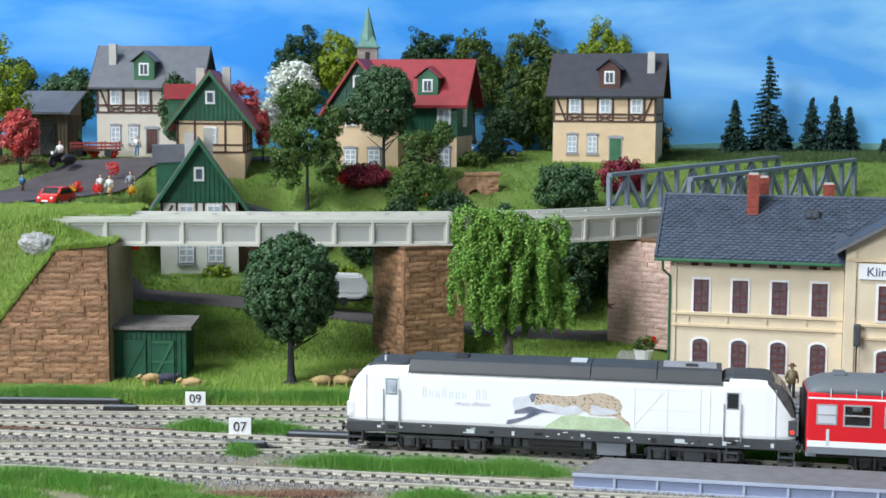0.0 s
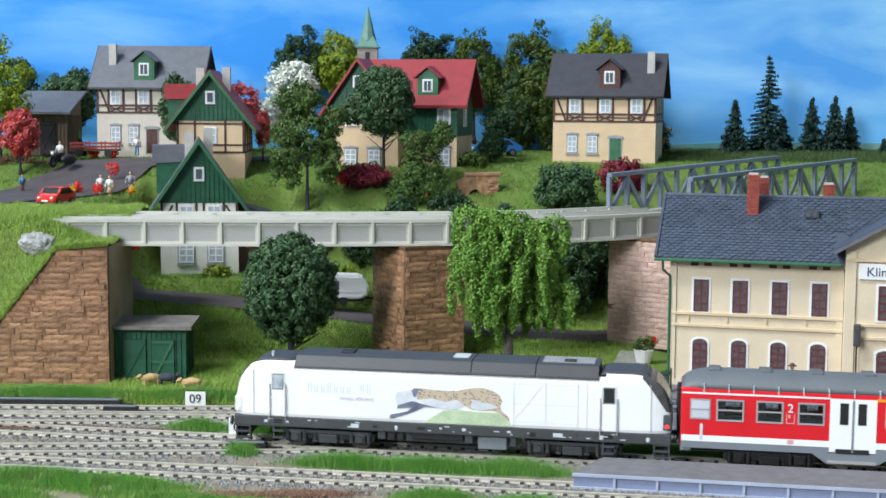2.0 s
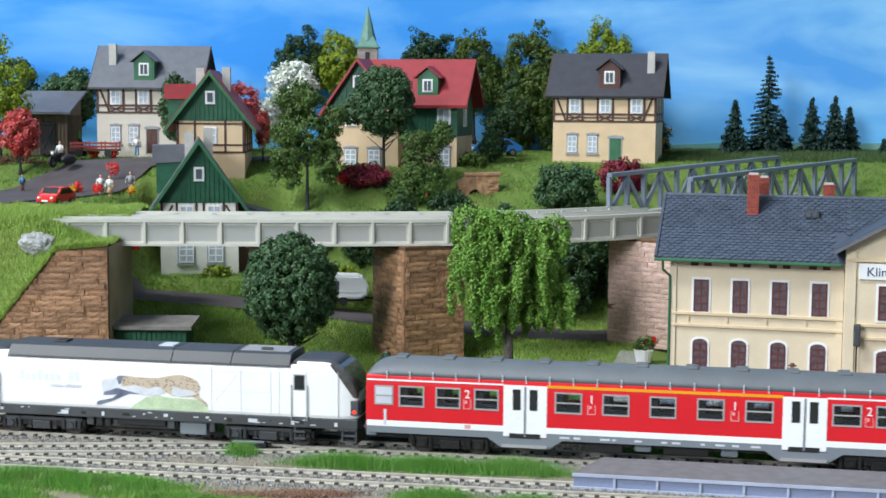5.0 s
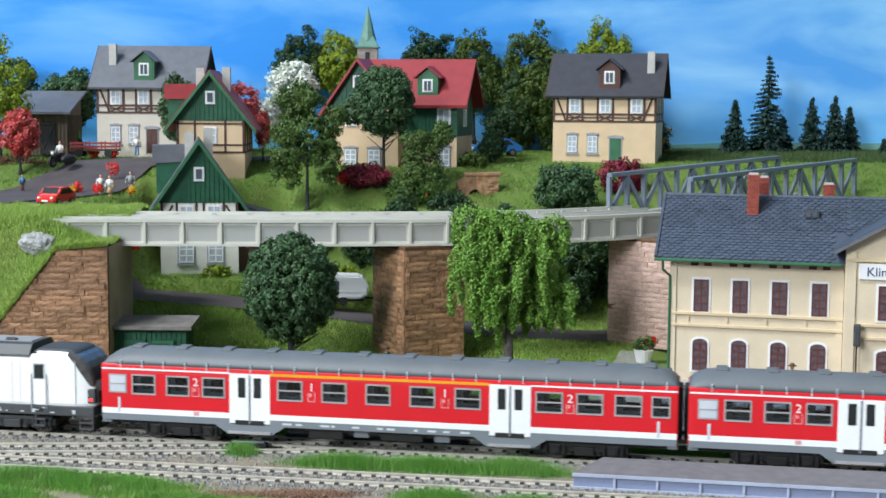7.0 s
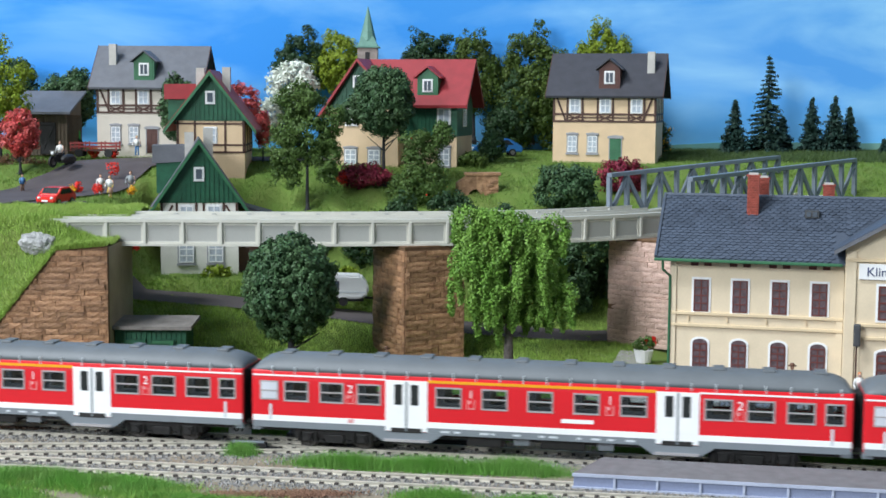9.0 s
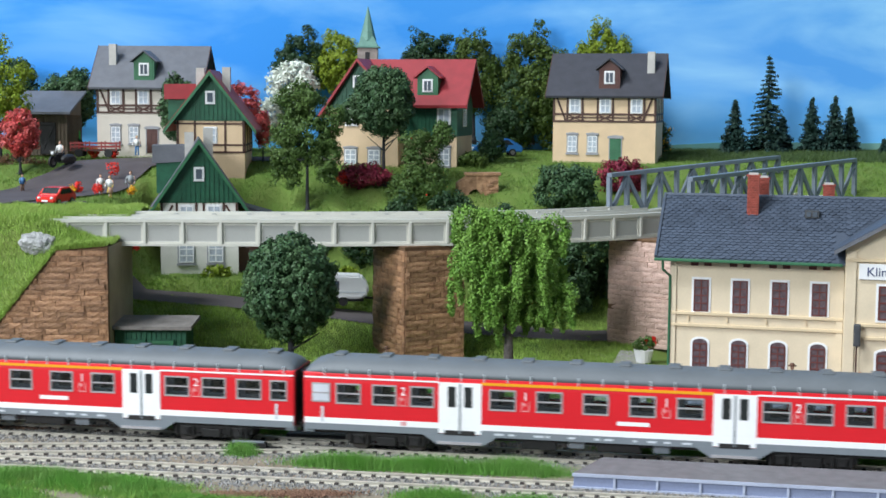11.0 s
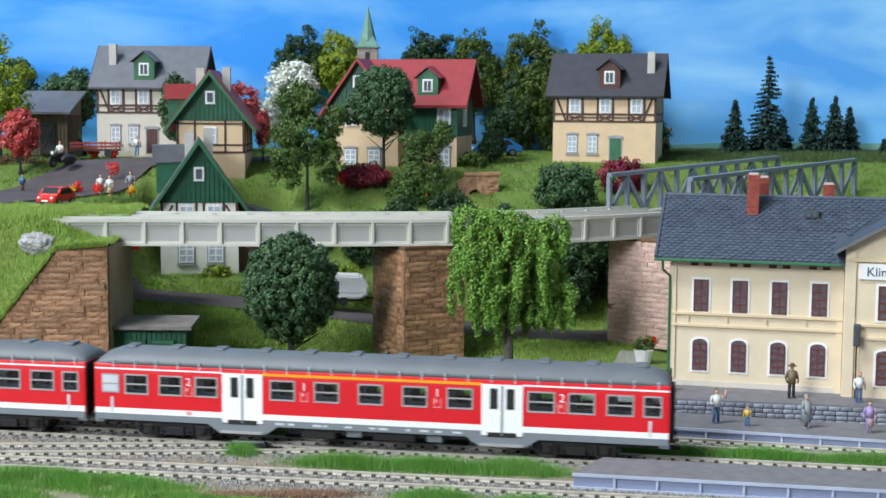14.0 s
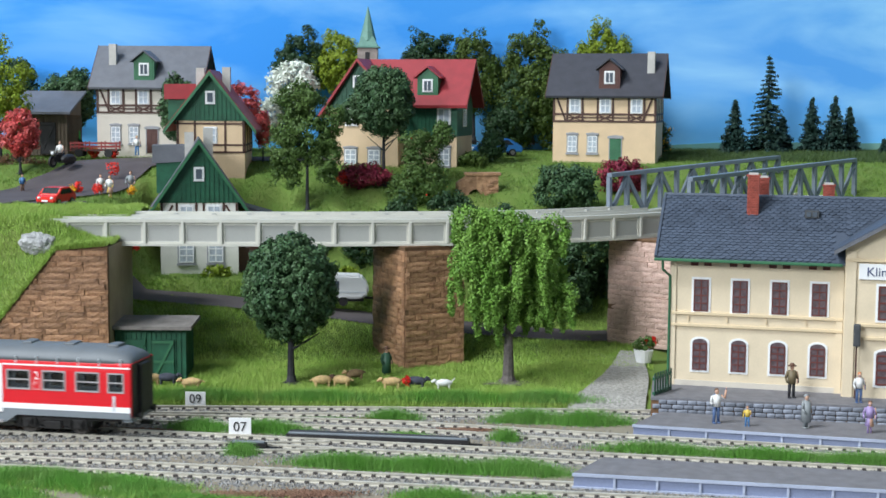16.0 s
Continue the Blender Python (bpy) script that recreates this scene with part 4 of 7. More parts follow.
for zz in (2.95, 3.55, 5.3):
    part("timber_rail", B(0, 5.6, -0.05, 0.0, zz - 0.07, zz + 0.07), TIMBER, gh2)
    part("timber_rail", B(5.6, 5.66, 0, 6.5, zz - 0.07, zz + 0.07), TIMBER, gh2)
for v in (0.1, 2.2, 4.4, 6.4):
    part("timber_post", B(5.6, 5.66, v - 0.08, v + 0.08, 2.9, 5.55), TIMBER, gh2)
casement(gh2, 2.8, 0, 3.75, 0.9, 1.2, (3, 3), WHITE)
part("side_dormer", B(-0.9, 2.6, 1.6, 3.6, 5.2, 7.4), GREENWOOD, gh2)
part("side_dormer_roof", PR([(-1.2, 7.3), (2.6, 7.35), (2.6, 8.6), (-1.2, 8.55)], 1.4, 3.8), REDROOF, gh2)
part("chimney", B(1.5, 2.2, 1.1, 1.9, 7.3, 9.9), CONCRETE, gh2)
part("chimney", B(3.55, 4.2, 2.2, 2.9, 7.3, 10.0), CONCRETE, gh2)


def red_house():
    h = thing("house", "large house with red roof, green boards and yellow ground floor", "house", -9.75, 52.2, 12.2, -13, "village houses")
    # wing with the gable to the front
    Wg, H, R = 6.0, 5.0, 4.0
    part("wing_wall", B(0, Wg, 0, 6, -1, H), YELLOWISH, h)
    g = part("gable", PR([(-0.2, H), (Wg + 0.2, H), (Wg / 2 - 0.5, H + R)], -0.06, 6), GREENWOOD, h)
    boards(g, [(-0.2, H, H), (Wg / 2 - 0.5, H + R, H), (Wg + 0.2, H, H)], 0.2, Wg, 0.4, -0.06, GREENWOOD)
    part("wing_roof", PR([(-0.9, H - 0.85), (Wg / 2 - 0.5, H + R), (Wg / 2 - 0.5, H + R + 0.28), (-1.0, H - 0.6)], -0.6, 6), REDROOF, h)
    part("wing_roof", PR([(Wg + 0.7, H - 0.5), (Wg / 2 - 0.5, H + R), (Wg / 2 - 0.5, H + R + 0.28), (Wg + 0.8, H - 0.3)], -0.6, 6), REDROOF, h)
    pane_window(h, 2.4, -0.1, H + 1.9, 0.5, 0.8, WHITE, WHITE, False, (2, 2), PANE)
    for u in (1.9,):
        casement(h, u, -0.08, H - 1.4, 1.0, 1.4, (3, 2), WHITE)
    for u in (1.8, 3.9):
        casement(h, u, -0.02, 0.2, 1.0, 1.3)
    # main range
    a, b, y0, D = 6.0, 11.0, 0.6, 6.2
    part("main_wall", B(a, b, y0, y0 + D, -1, 2.7), YELLOWISH, h)
    up = part("upper_wall", B(a, b + 0.05, y0 - 0.06, y0 + D, 2.7, 5.5), GREENWOOD, h)
    for u in np.arange(a + 0.2, b, 0.34):
        part("board", B(u - 0.04, u + 0.04, y0 - 0.1, y0 - 0.06, 2.7, 5.5), GREENWOOD, up)
    part("end_gable", PR([(y0, 5.5), (y0 + D, 5.5), (y0 + D / 2, 8.9)], b - 0.3, b + 0.05, axis="x"), GREENWOOD, h)
    k = 3.55 / (D / 2)
    for sgn, yb in ((1, y0), (-1, y0 + D)):
        e = (yb - sgn * 0.6, 5.5 - 0.35 * k)
        part("roof", PR([e, (y0 + D / 2, 9.05), (y0 + D / 2, 9.3), (e[0] - sgn * 0.05, e[1] + 0.24)], 2.0, b + 0.95, axis="x"), REDROOF, h)
        part("verge_board", PR([(e[0], e[1] - 0.15), (y0 + D / 2, 8.9), (y0 + D / 2, 9.3), (e[0], e[1] + 0.24)], b + 0.95, b + 1.0, axis="x"), DARKRED, h)
    dormer(h, 8.4, 0.75, 6.0, 1.8, 1.7, GREENLT, REDROOF)
    casement(h, 9.9, y0 - 0.08, 3.75, 1.0, 1.3, (3, 2), WHITE)
    casement(h, 9.9, y0 - 0.02, 0.2, 1.0, 1.5)
    for v in (2.3, 3.0):
        casement(h, b + 0.1, y0 + v, 3.6, 0.35, 1.3, (2, 2), WHITE).rotation_euler.z = radians(90)
    return h


red_house()


TOWERSTONE = mat("tower_stone", (0.34, 0.29, 0.26), 0.8, 0.2, 150, 0.5)


def tower():
    t = thing("church_tower", "stone church tower with a pointed green spire", "church tower", -7.1, 62.5, 12.6)
    part("shaft", B(-0.92, 0.92, -0.92, 0.92, 0, 10.2), TOWERSTONE, t)
    bm = bmesh.new()
    bmesh.ops.create_cone(bm, cap_ends=True, segments=4, radius1=1.35, radius2=0.75, depth=0.9, matrix=Matrix.Translation((0, 0, 10.75)) @ Matrix.Rotation(math.pi / 4, 4, "Z"))
    bmesh.ops.create_cone(bm, cap_ends=True, segments=8, radius1=0.78, radius2=0.03, depth=3.1, matrix=Matrix.Translation((0, 0, 12.4)))
    part("spire", bm, COPPER, t)
    part("eave", B(-1.1, 1.1, -1.1, 1.1, 10.15, 10.3), COPPER, t)
    # dark panel on the solid shaft, coloured like the shade in a belfry hole
    part("belfry_dark_panel", B(-0.2, 0.2, -0.97, -0.9, 9.0, 9.75), DARK, t)
    part("belfry_sill", B(-0.3, 0.3, -1.02, -0.92, 8.88, 9.0), TOWERSTONE, t)


tower()


def shed(x, y, z, rz, W, D, H0, H1, wall_m, roof_m, name, label, door_m):
    s = thing(name, label, "shed", x, y, z, rz)
    part("wall", PR([(0, 0), (D, 0), (D, H1), (0, H0)], 0, W, axis="x"), wall_m, s)
    n = int(W / 0.3)
    for i in range(n + 1):
        part("board", B(i * W / n - 0.04, i * W / n + 0.04, -0.06, 0, 0, H0), wall_m, s)
    for i in range(int(D / 0.3) + 1):
        part("board", B(W, W + 0.06, i * 0.3, i * 0.3 + 0.08, 0, H0 - 0.1), wall_m, s)
    part("roof", PR([(-0.5, H0 - 0.02), (D + 0.3, H1 + 0.08), (D + 0.3, H1 + 0.3), (-0.5, H0 + 0.2)], -0.3, W + 0.45, axis="x"), roof_m, s)
    d = part("door", B(W * 0.52, W * 0.52 + 1.4, -0.14, -0.06, 0.1, H0 * 0.8), door_m, s)
    dx = W * 0.52
    part("door_brace", beam(bmesh.new(), (dx + 0.1, -0.17, 0.3), (dx + 1.3, -0.17, H0 * 0.75), 0.05, 0.16), GREENLT if door_m is GREENWOOD else door_m, d)
    for zz in (0.25, H0 * 0.4, H0 * 0.76):
        part("door_rail", B(dx, dx + 1.4, -0.19, -0.14, zz - 0.08, zz + 0.08), GREENLT if door_m is GREENWOOD else door_m, d)
    return s


sh = shed(-20.6, 18.0, 0.0, 0, 4.4, 2.6, 3.5, 3.62, GREENWOOD, SHEDROOF, "shed", "green wooden shed with a flat grey-brown roof", GREENWOOD)
part("door", B(0.5, 1.9, -0.12, -0.06, 0.1, 2.8), GREENWOOD, sh)
part("door_brace", beam(bmesh.new(), (0.6, -0.15, 0.3), (1.8, -0.15, 2.6), 0.05, 0.14), GREENWOOD, sh)
shed(-38.8, 57.5, 12.8, -4, 5.0, 4.0, 3.7, 5.5, BARNWALL, SLATE_G, "barn", "small tan barn with a grey pitched roof", DARK)


# ---- train; each vehicle's origin lies on the rails at its left end, on the centre line ----
HW = 1.58
COACH_WINDOWS = [(1.70, 3.02), (3.60, 4.88), (5.56, 6.82), (9.62, 10.98), (11.97, 13.31), (14.29, 15.59), (16.58, 17.90), (18.88, 20.23), (22.97, 24.35), (25.0, 26.34), (26.89, 28.25), (28.69, 29.62)]
COACH_DOORS = [(7.06, 9.23), (20.66, 22.74)]


def skin(prof, x0, x1, ends=0.0, base=4.0, draw=0.90):
    """A shell: half profile (y, z) mirrored and pushed from x0 to x1, rounded off at the ends."""
    bm = bmesh.new()
    full = prof + [(-y, z) for y, z in prof[::-1] if y > 1e-6]
    cap = [(0.0, draw, 0.15), (0.1, 0.4 * draw + 0.6, 0.45), (0.28, 0.2 * draw + 0.8, 0.70), (0.55, 0.1 * draw + 0.9, 0.88), (1.0, 1.0, 1.0)] if ends else [(0.0, 1.0, 1.0)]
    st = [(x0 + ends * u, ky, kz) for u, ky, kz in cap] + [(x1 - ends * u, ky, kz) for u, ky, kz in cap[::-1]]
    prev = None
    for x, ky, kz in st:
        cur = [bm.verts.new((x, y * ky, base + (z - base) * kz if z > base else z)) for y, z in full]
        if prev:
            for a in range(len(full)):
                b = (a + 1) % len(full)
                bm.faces.new((prev[a], prev[b], cur[b], cur[a]))
        else:
            bm.faces.new(cur)
        prev = cur
    bm.faces.new(prev[::-1])
    return bm


def bogie(parent, x, wheel_gap=2.9, frame_m=CHASSIS):
    b = part("bogie", B(-wheel_gap / 2 - 0.75, wheel_gap / 2 + 0.75, -1.12, 1.12, 0.45, 0.85, bevel=0.06), frame_m, parent)
    put(b, x, 0, 0)
    for sy in (-1.18, 1.18):
        bm = bmesh.new()
        for u in (-wheel_gap / 2, wheel_gap / 2):
            box(bm, u - 0.28, u + 0.28, sy - 0.1, sy + 0.1, 0.35, 0.85, bevel=0.05)
            rod(bm, (u, sy - 0.17, 0.58), (u, sy + 0.17, 0.58), 0.17, n=10)
            for k in (-0.45, 0.45):
                rod(bm, (u + k, sy, 0.35), (u + k, sy, 0.95), 0.11, n=8)
        box(bm, -0.5, 0.5, sy - 0.08, sy + 0.12, 0.3, 0.75, bevel=0.05)
        for u in (-0.72, 0.72):
            rod(bm, (u, sy + 0.14, 0.4), (u, sy + 0.14, 1.0), 0.1, n=8)
            box(bm, u - 0.13, u + 0.13, sy, sy + 0.2, 0.32, 0.42)
        beam(bm, (-wheel_gap / 2, sy + 0.12, 0.95), (-0.3, sy + 0.12, 0.6), 0.06, 0.1)
        beam(bm, (wheel_gap / 2, sy + 0.12, 0.95), (0.3, sy + 0.12, 0.6), 0.06, 0.1)
        box(bm, -wheel_gap / 2 - 0.6, wheel_gap / 2 + 0.6, sy - 0.06, sy + 0.06, 0.78, 0.95)
        part("side_frame", bm, LFRAME if wheel_gap > 3 else frame_m, b)
    return b


def wheelset(parent, x, r=0.56):
    bm = bmesh.new()
    for sy in (-0.83, 0.83):
        rod(bm, (0, sy - 0.1, 0), (0, sy + 0.1, 0), r, n=24)
        rod(bm, (0, sy - 0.14 * np.sign(sy), 0), (0, sy - 0.1 * np.sign(sy), 0), r + 0.08, n=24)
        for k in range(5):
            a = k * 2 * math.pi / 5
            beam(bm, (0.12 * math.cos(a), sy + 0.11 * np.sign(sy), 0.12 * math.sin(a)), (0.45 * math.cos(a), sy + 0.11 * np.sign(sy), 0.45 * math.sin(a)), 0.04, 0.08)
    rod(bm, (0, -0.9, 0), (0, 0.9, 0), 0.1)
    w = part("wheelset", bm, WHEELM, parent)
    put(w, x, 0, r)
    WHEELS.append((w, x, r))
    return w


WHEELM = mat("dark_wheel", (0.10, 0.09, 0.085), 0.45, 0.2, 200, 0.05, metal=0.6)
WHEELS = []
CARS = []
SIDE = [(0.0, 1.1), (1.45, 1.1), (HW, 1.45), (HW, 3.6), (1.54, 3.98), (1.50, 4.05), (0.0, 4.05)]
ROOFP = [(0.0, 4.0), (1.53, 4.02), (1.45, 4.25), (1.22, 4.52), (0.85, 4.67), (0.4, 4.76), (0.0, 4.78)]


def coach(offset, label, caption):
    c = thing("railway_coach", label, "railway coach", group="train")
    L = 30.0
    # body shell: solid lower sides, window posts and cantrail round a real interior
    bm = skin(SIDE, 0.0, L, 0.35, 9.0, 0.955)
    bm.normal_update()
    gone = [f for f in bm.faces if abs(f.normal.y) > 0.9 and 2.2 < f.calc_center_median().z < 3.0 and 1.0 < f.calc_center_median().x < L - 1]
    bmesh.ops.delete(bm, geom=gone, context="FACES")
    for sy in (-1, 1):
        ya, yb = sorted((sy * HW, sy * (HW - 0.14)))
        box(bm, 0.34, L - 0.34, ya, yb, 1.45, 2.52)
        box(bm, 0.34, L - 0.34, ya, yb, 3.48, 3.6)
        holes = [(0.5, 1.37)] + COACH_WINDOWS
        cuts = [0.34] + [e for h in holes for e in (h[0] + 0.05, h[1] - 0.05)] + [L - 0.34]
        for u0, u1 in zip(cuts[::2], cuts[1::2]):
            box(bm, u0, u1, ya, yb, 2.52, 3.48)
    part("body", bm, TRED, c, smooth=False)
    part("floor", B(0.4, L - 0.4, -1.42, 1.42, 1.4, 1.5), SEATS, c)
    part("ceiling_lining", B(0.4, L - 0.4, -1.42, 1.42, 3.66, 3.72), FRAMEG, c)
    for a, b in COACH_WINDOWS:
        part("seat_bench", B(a - 0.1, b + 0.1, -1.4, 0.15, 1.5, 2.72, bevel=0.06), SEATS, c)
        part("seat_back", B(a + 0.02, a + 0.46, -1.38, -0.1, 1.5, 3.36, bevel=0.08), SEATS, c)
        part("seat_back", B(a + 0.02, a + 0.4, 0.35, 1.38, 1.5, 3.1, bevel=0.08), SEATS, c)
    for x in (1.5, 9.4, 20.5, 22.85):
        part("partition", B(x - 0.04, x + 0.04, -1.42, 1.42, 1.5, 3.66), SEATS, c)
    part("roof", skin(ROOFP, 0.02, L - 0.02, 1.5), TROOF, c, smooth=True)
    for x in np.arange(1.6, L - 1, 2.45):
        part("roof_vent", B(x - 0.3, x + 0.3, -0.5, 0.5, 4.70, 4.86, bevel=0.06), TROOF, c)
    for x in np.arange(1.1, L - 0.5, 1.18):
        part("roof_seam", B(x - 0.022, x + 0.022, -1.585, -1.44, 3.88, 4.26), PALEGREY, c)
    for sy in (-1, 1):
        def strip(name, x0, x1, z0, z1, m, out=0.012, lab=""):
            ya, yb = sorted((sy * (HW - 0.05), sy * (HW + out)))
            return part(name, B(x0, x1, ya, yb, z0, z1), m, c, lab)
        runs = [(0.05, 7.06), (9.23, 20.66), (22.74, L - 0.05)]
        for i, (a, b) in enumerate(runs):
            strip("white_band", a, b, 1.42, 1.72, TWHITE)
            strip("sill_beam", a, b, 1.08, 1.42, TGREY, 0.006)
            if i == 1:
                strip("first_class_stripe", a, b, 3.72, 3.86, YELLOW)
            else:
                strip("waist_stripe", a, b, 3.76, 3.84, TWHITE)
        # lavatory window and the saloon windows
        win = strip("window_frame", 0.45, 1.42, 2.52, 3.52, FRAMEG, 0.03)
        part("pane", B(0.52, 1.35, sy * (HW + 0.02), sy * (HW + 0.04), 2.6, 3.44), PALEGLASS, win)
        part("glazing_bar", B(0.52, 1.35, sy * (HW + 0.03), sy * (HW + 0.06), 2.98, 3.05), FRAMEG, win)
        for a, b in COACH_WINDOWS:
            fb = bmesh.new()
            ya, yb = sorted((sy * (HW - 0.05), sy * (HW + 0.03)))
            for u0, u1, w0, w1 in ((a, b, 2.46, 2.54), (a, b, 3.46, 3.54), (a, a + 0.08, 2.54, 3.46), (b - 0.08, b, 2.54, 3.46)):
                box(fb, u0, u1, ya, yb, w0, w1)
            win = part("window_frame", fb, FRAMEG, c)
            pane = part("pane", B(a + 0.08, b - 0.08, sy * (HW - 0.02), sy * (HW - 0.01), 2.54, 3.46), CLEAR, win)
            part("glazing_bar", B(a + 0.08, b - 0.08, sy * (HW - 0.01), sy * (HW + 0.03), 2.97, 3.04), FRAMEG, win)
        for a, b in COACH_DOORS:
            door = strip("door", a, b, 1.2, 3.8, TWHITE, 0.02)
            m = (a + b) / 2
            part("door_gap", B(m - 0.05, m + 0.05, sy * (HW + 0.01), sy * (HW + 0.04), 1.2, 3.75), TGREY, door)
            for u in (m - 0.42, m + 0.42):
                part("pane", B(u - 0.2, u + 0.2, sy * (HW + 0.01), sy * (HW + 0.035), 2.55, 3.6, bevel=0.008), TGLASS, door)
            # black plate on the door foot, coloured as the shaded hollow over the steps
            part("dark_well_plate", B(a + 0.3, b - 0.3, sy * (HW + 0.01), sy * (HW + 0.03), 1.12, 1.36), CHASSIS, door)
            part("side_step", PR([(a - 0.9, 1.15), (b + 0.9, 1.15), (b + 0.1, 0.62), (a - 0.1, 0.62)], min(sy * 1.3, sy * 1.6), max(sy * 1.3, sy * 1.6)), TGREY, c)
            part("step_edge", B(a - 0.05, b + 0.05, sy * 1.55, sy * 1.72, 0.66, 0.78), FRAMEG, c)
        for x, d in ((5.22, "2"), (11.45, "1"), (18.4, "1"), (24.7, "2")):
            plate = part("class_plate", B(x - 0.22, x + 0.22, sy * (HW + 0.002), sy * (HW + 0.012), 2.5, 3.0), TRED, c)
            writing("class_number", d, 0.6, TWHITE, plate, x, sy * (HW + 0.02), 3.22, 90, 0 if sy < 0 else 180)
            pb = bmesh.new()
            ya, yb = sorted((sy * (HW + 0.008), sy * (HW + 0.018)))
            for u0, u1, w0, w1 in ((-0.2, 0.2, 2.48, 2.52), (-0.2, -0.16, 2.5, 2.98), (0.16, 0.2, 2.5, 2.98), (-0.12, 0.0, 2.76, 2.92)):
                box(pb, x + u0, x + u1, ya, yb, w0, w1)
            part("pictogram", pb, PINKISH, plate)
        rs = np.random.default_rng(4)
        for x in (9.9, 10.6, 11.9, 12.5, 13.6, 14.9, 15.4, 16.8, 17.5, 18.3, 19.2):
            part("sill_lettering", B(x, x + rs.uniform(0.15, 0.5), *sorted((sy * HW, sy * (HW + 0.012))), 1.2, 1.3), PALEGREY, c)
        part("route_plate", B(5.1, 5.4, *sorted((sy * HW, sy * (HW + 0.018))), 1.48, 1.68), PINKISH, c)
        for x in (1.0, L - 0.95):
            part("marker_plate", B(x - 0.07, x + 0.07, sy * (HW), sy * (HW + 0.025), 1.5, 2.3), PALEGREY, c)
        if caption:
            part("caption", B(16.0, 17.6, sy * HW, sy * (HW + 0.012), 2.0, 2.2), TWHITE, c, "white lettering bar")
    # ends, buffers, coupling, underframe
    for x, sg in ((0.0, -1), (L, 1)):
        part("gangway", B(min(x, x + sg * 0.22), max(x, x + sg * 0.22), -0.62, 0.62, 1.2, 3.9, bevel=0.08), CHASSIS, c)
        part("end_wall", B(min(x - sg * 0.02, x + sg * 0.03), max(x - sg * 0.02, x + sg * 0.03), -1.44, 1.44, 1.15, 4.0), DARK, c)
        for sy in (-0.95, 0.95):
            part("buffer", rod(rod(bmesh.new(), (x, sy, 1.2), (x + sg * 0.3, sy, 1.2), 0.1), (x + sg * 0.28, sy, 1.2), (x + sg * 0.33, sy, 1.2), 0.22), CHASSIS, c)
        part("buffer_beam", B(min(x, x - sg * 0.5), max(x, x - sg * 0.5), -1.45, 1.45, 0.9, 1.3), TGREY, c)
    part("underframe", B(0.4, L - 0.4, -1.2, 1.2, 0.85, 1.12), CHASSIS, c)
    for a, b, z in ((11.2, 13.0, 0.5), (13.6, 14.4, 0.65), (15.0, 17.2, 0.55), (17.8, 18.6, 0.6)):
        part("equipment_box", B(a, b, -1.25, 1.25, z, 1.1, bevel=0.05), CHASSIS if z < 0.6 else TGREY, c)
    part("coupling", B(L - 0.1, L + 0.55, -0.12, 0.12, 0.55, 0.75), CHASSIS, c)
    for bx in (4.3, 25.4):
        bogie(c, bx)
        for k in (-1.45, 1.45):
            wheelset(c, bx + k)
    CARS.append((c, offset))
    return c


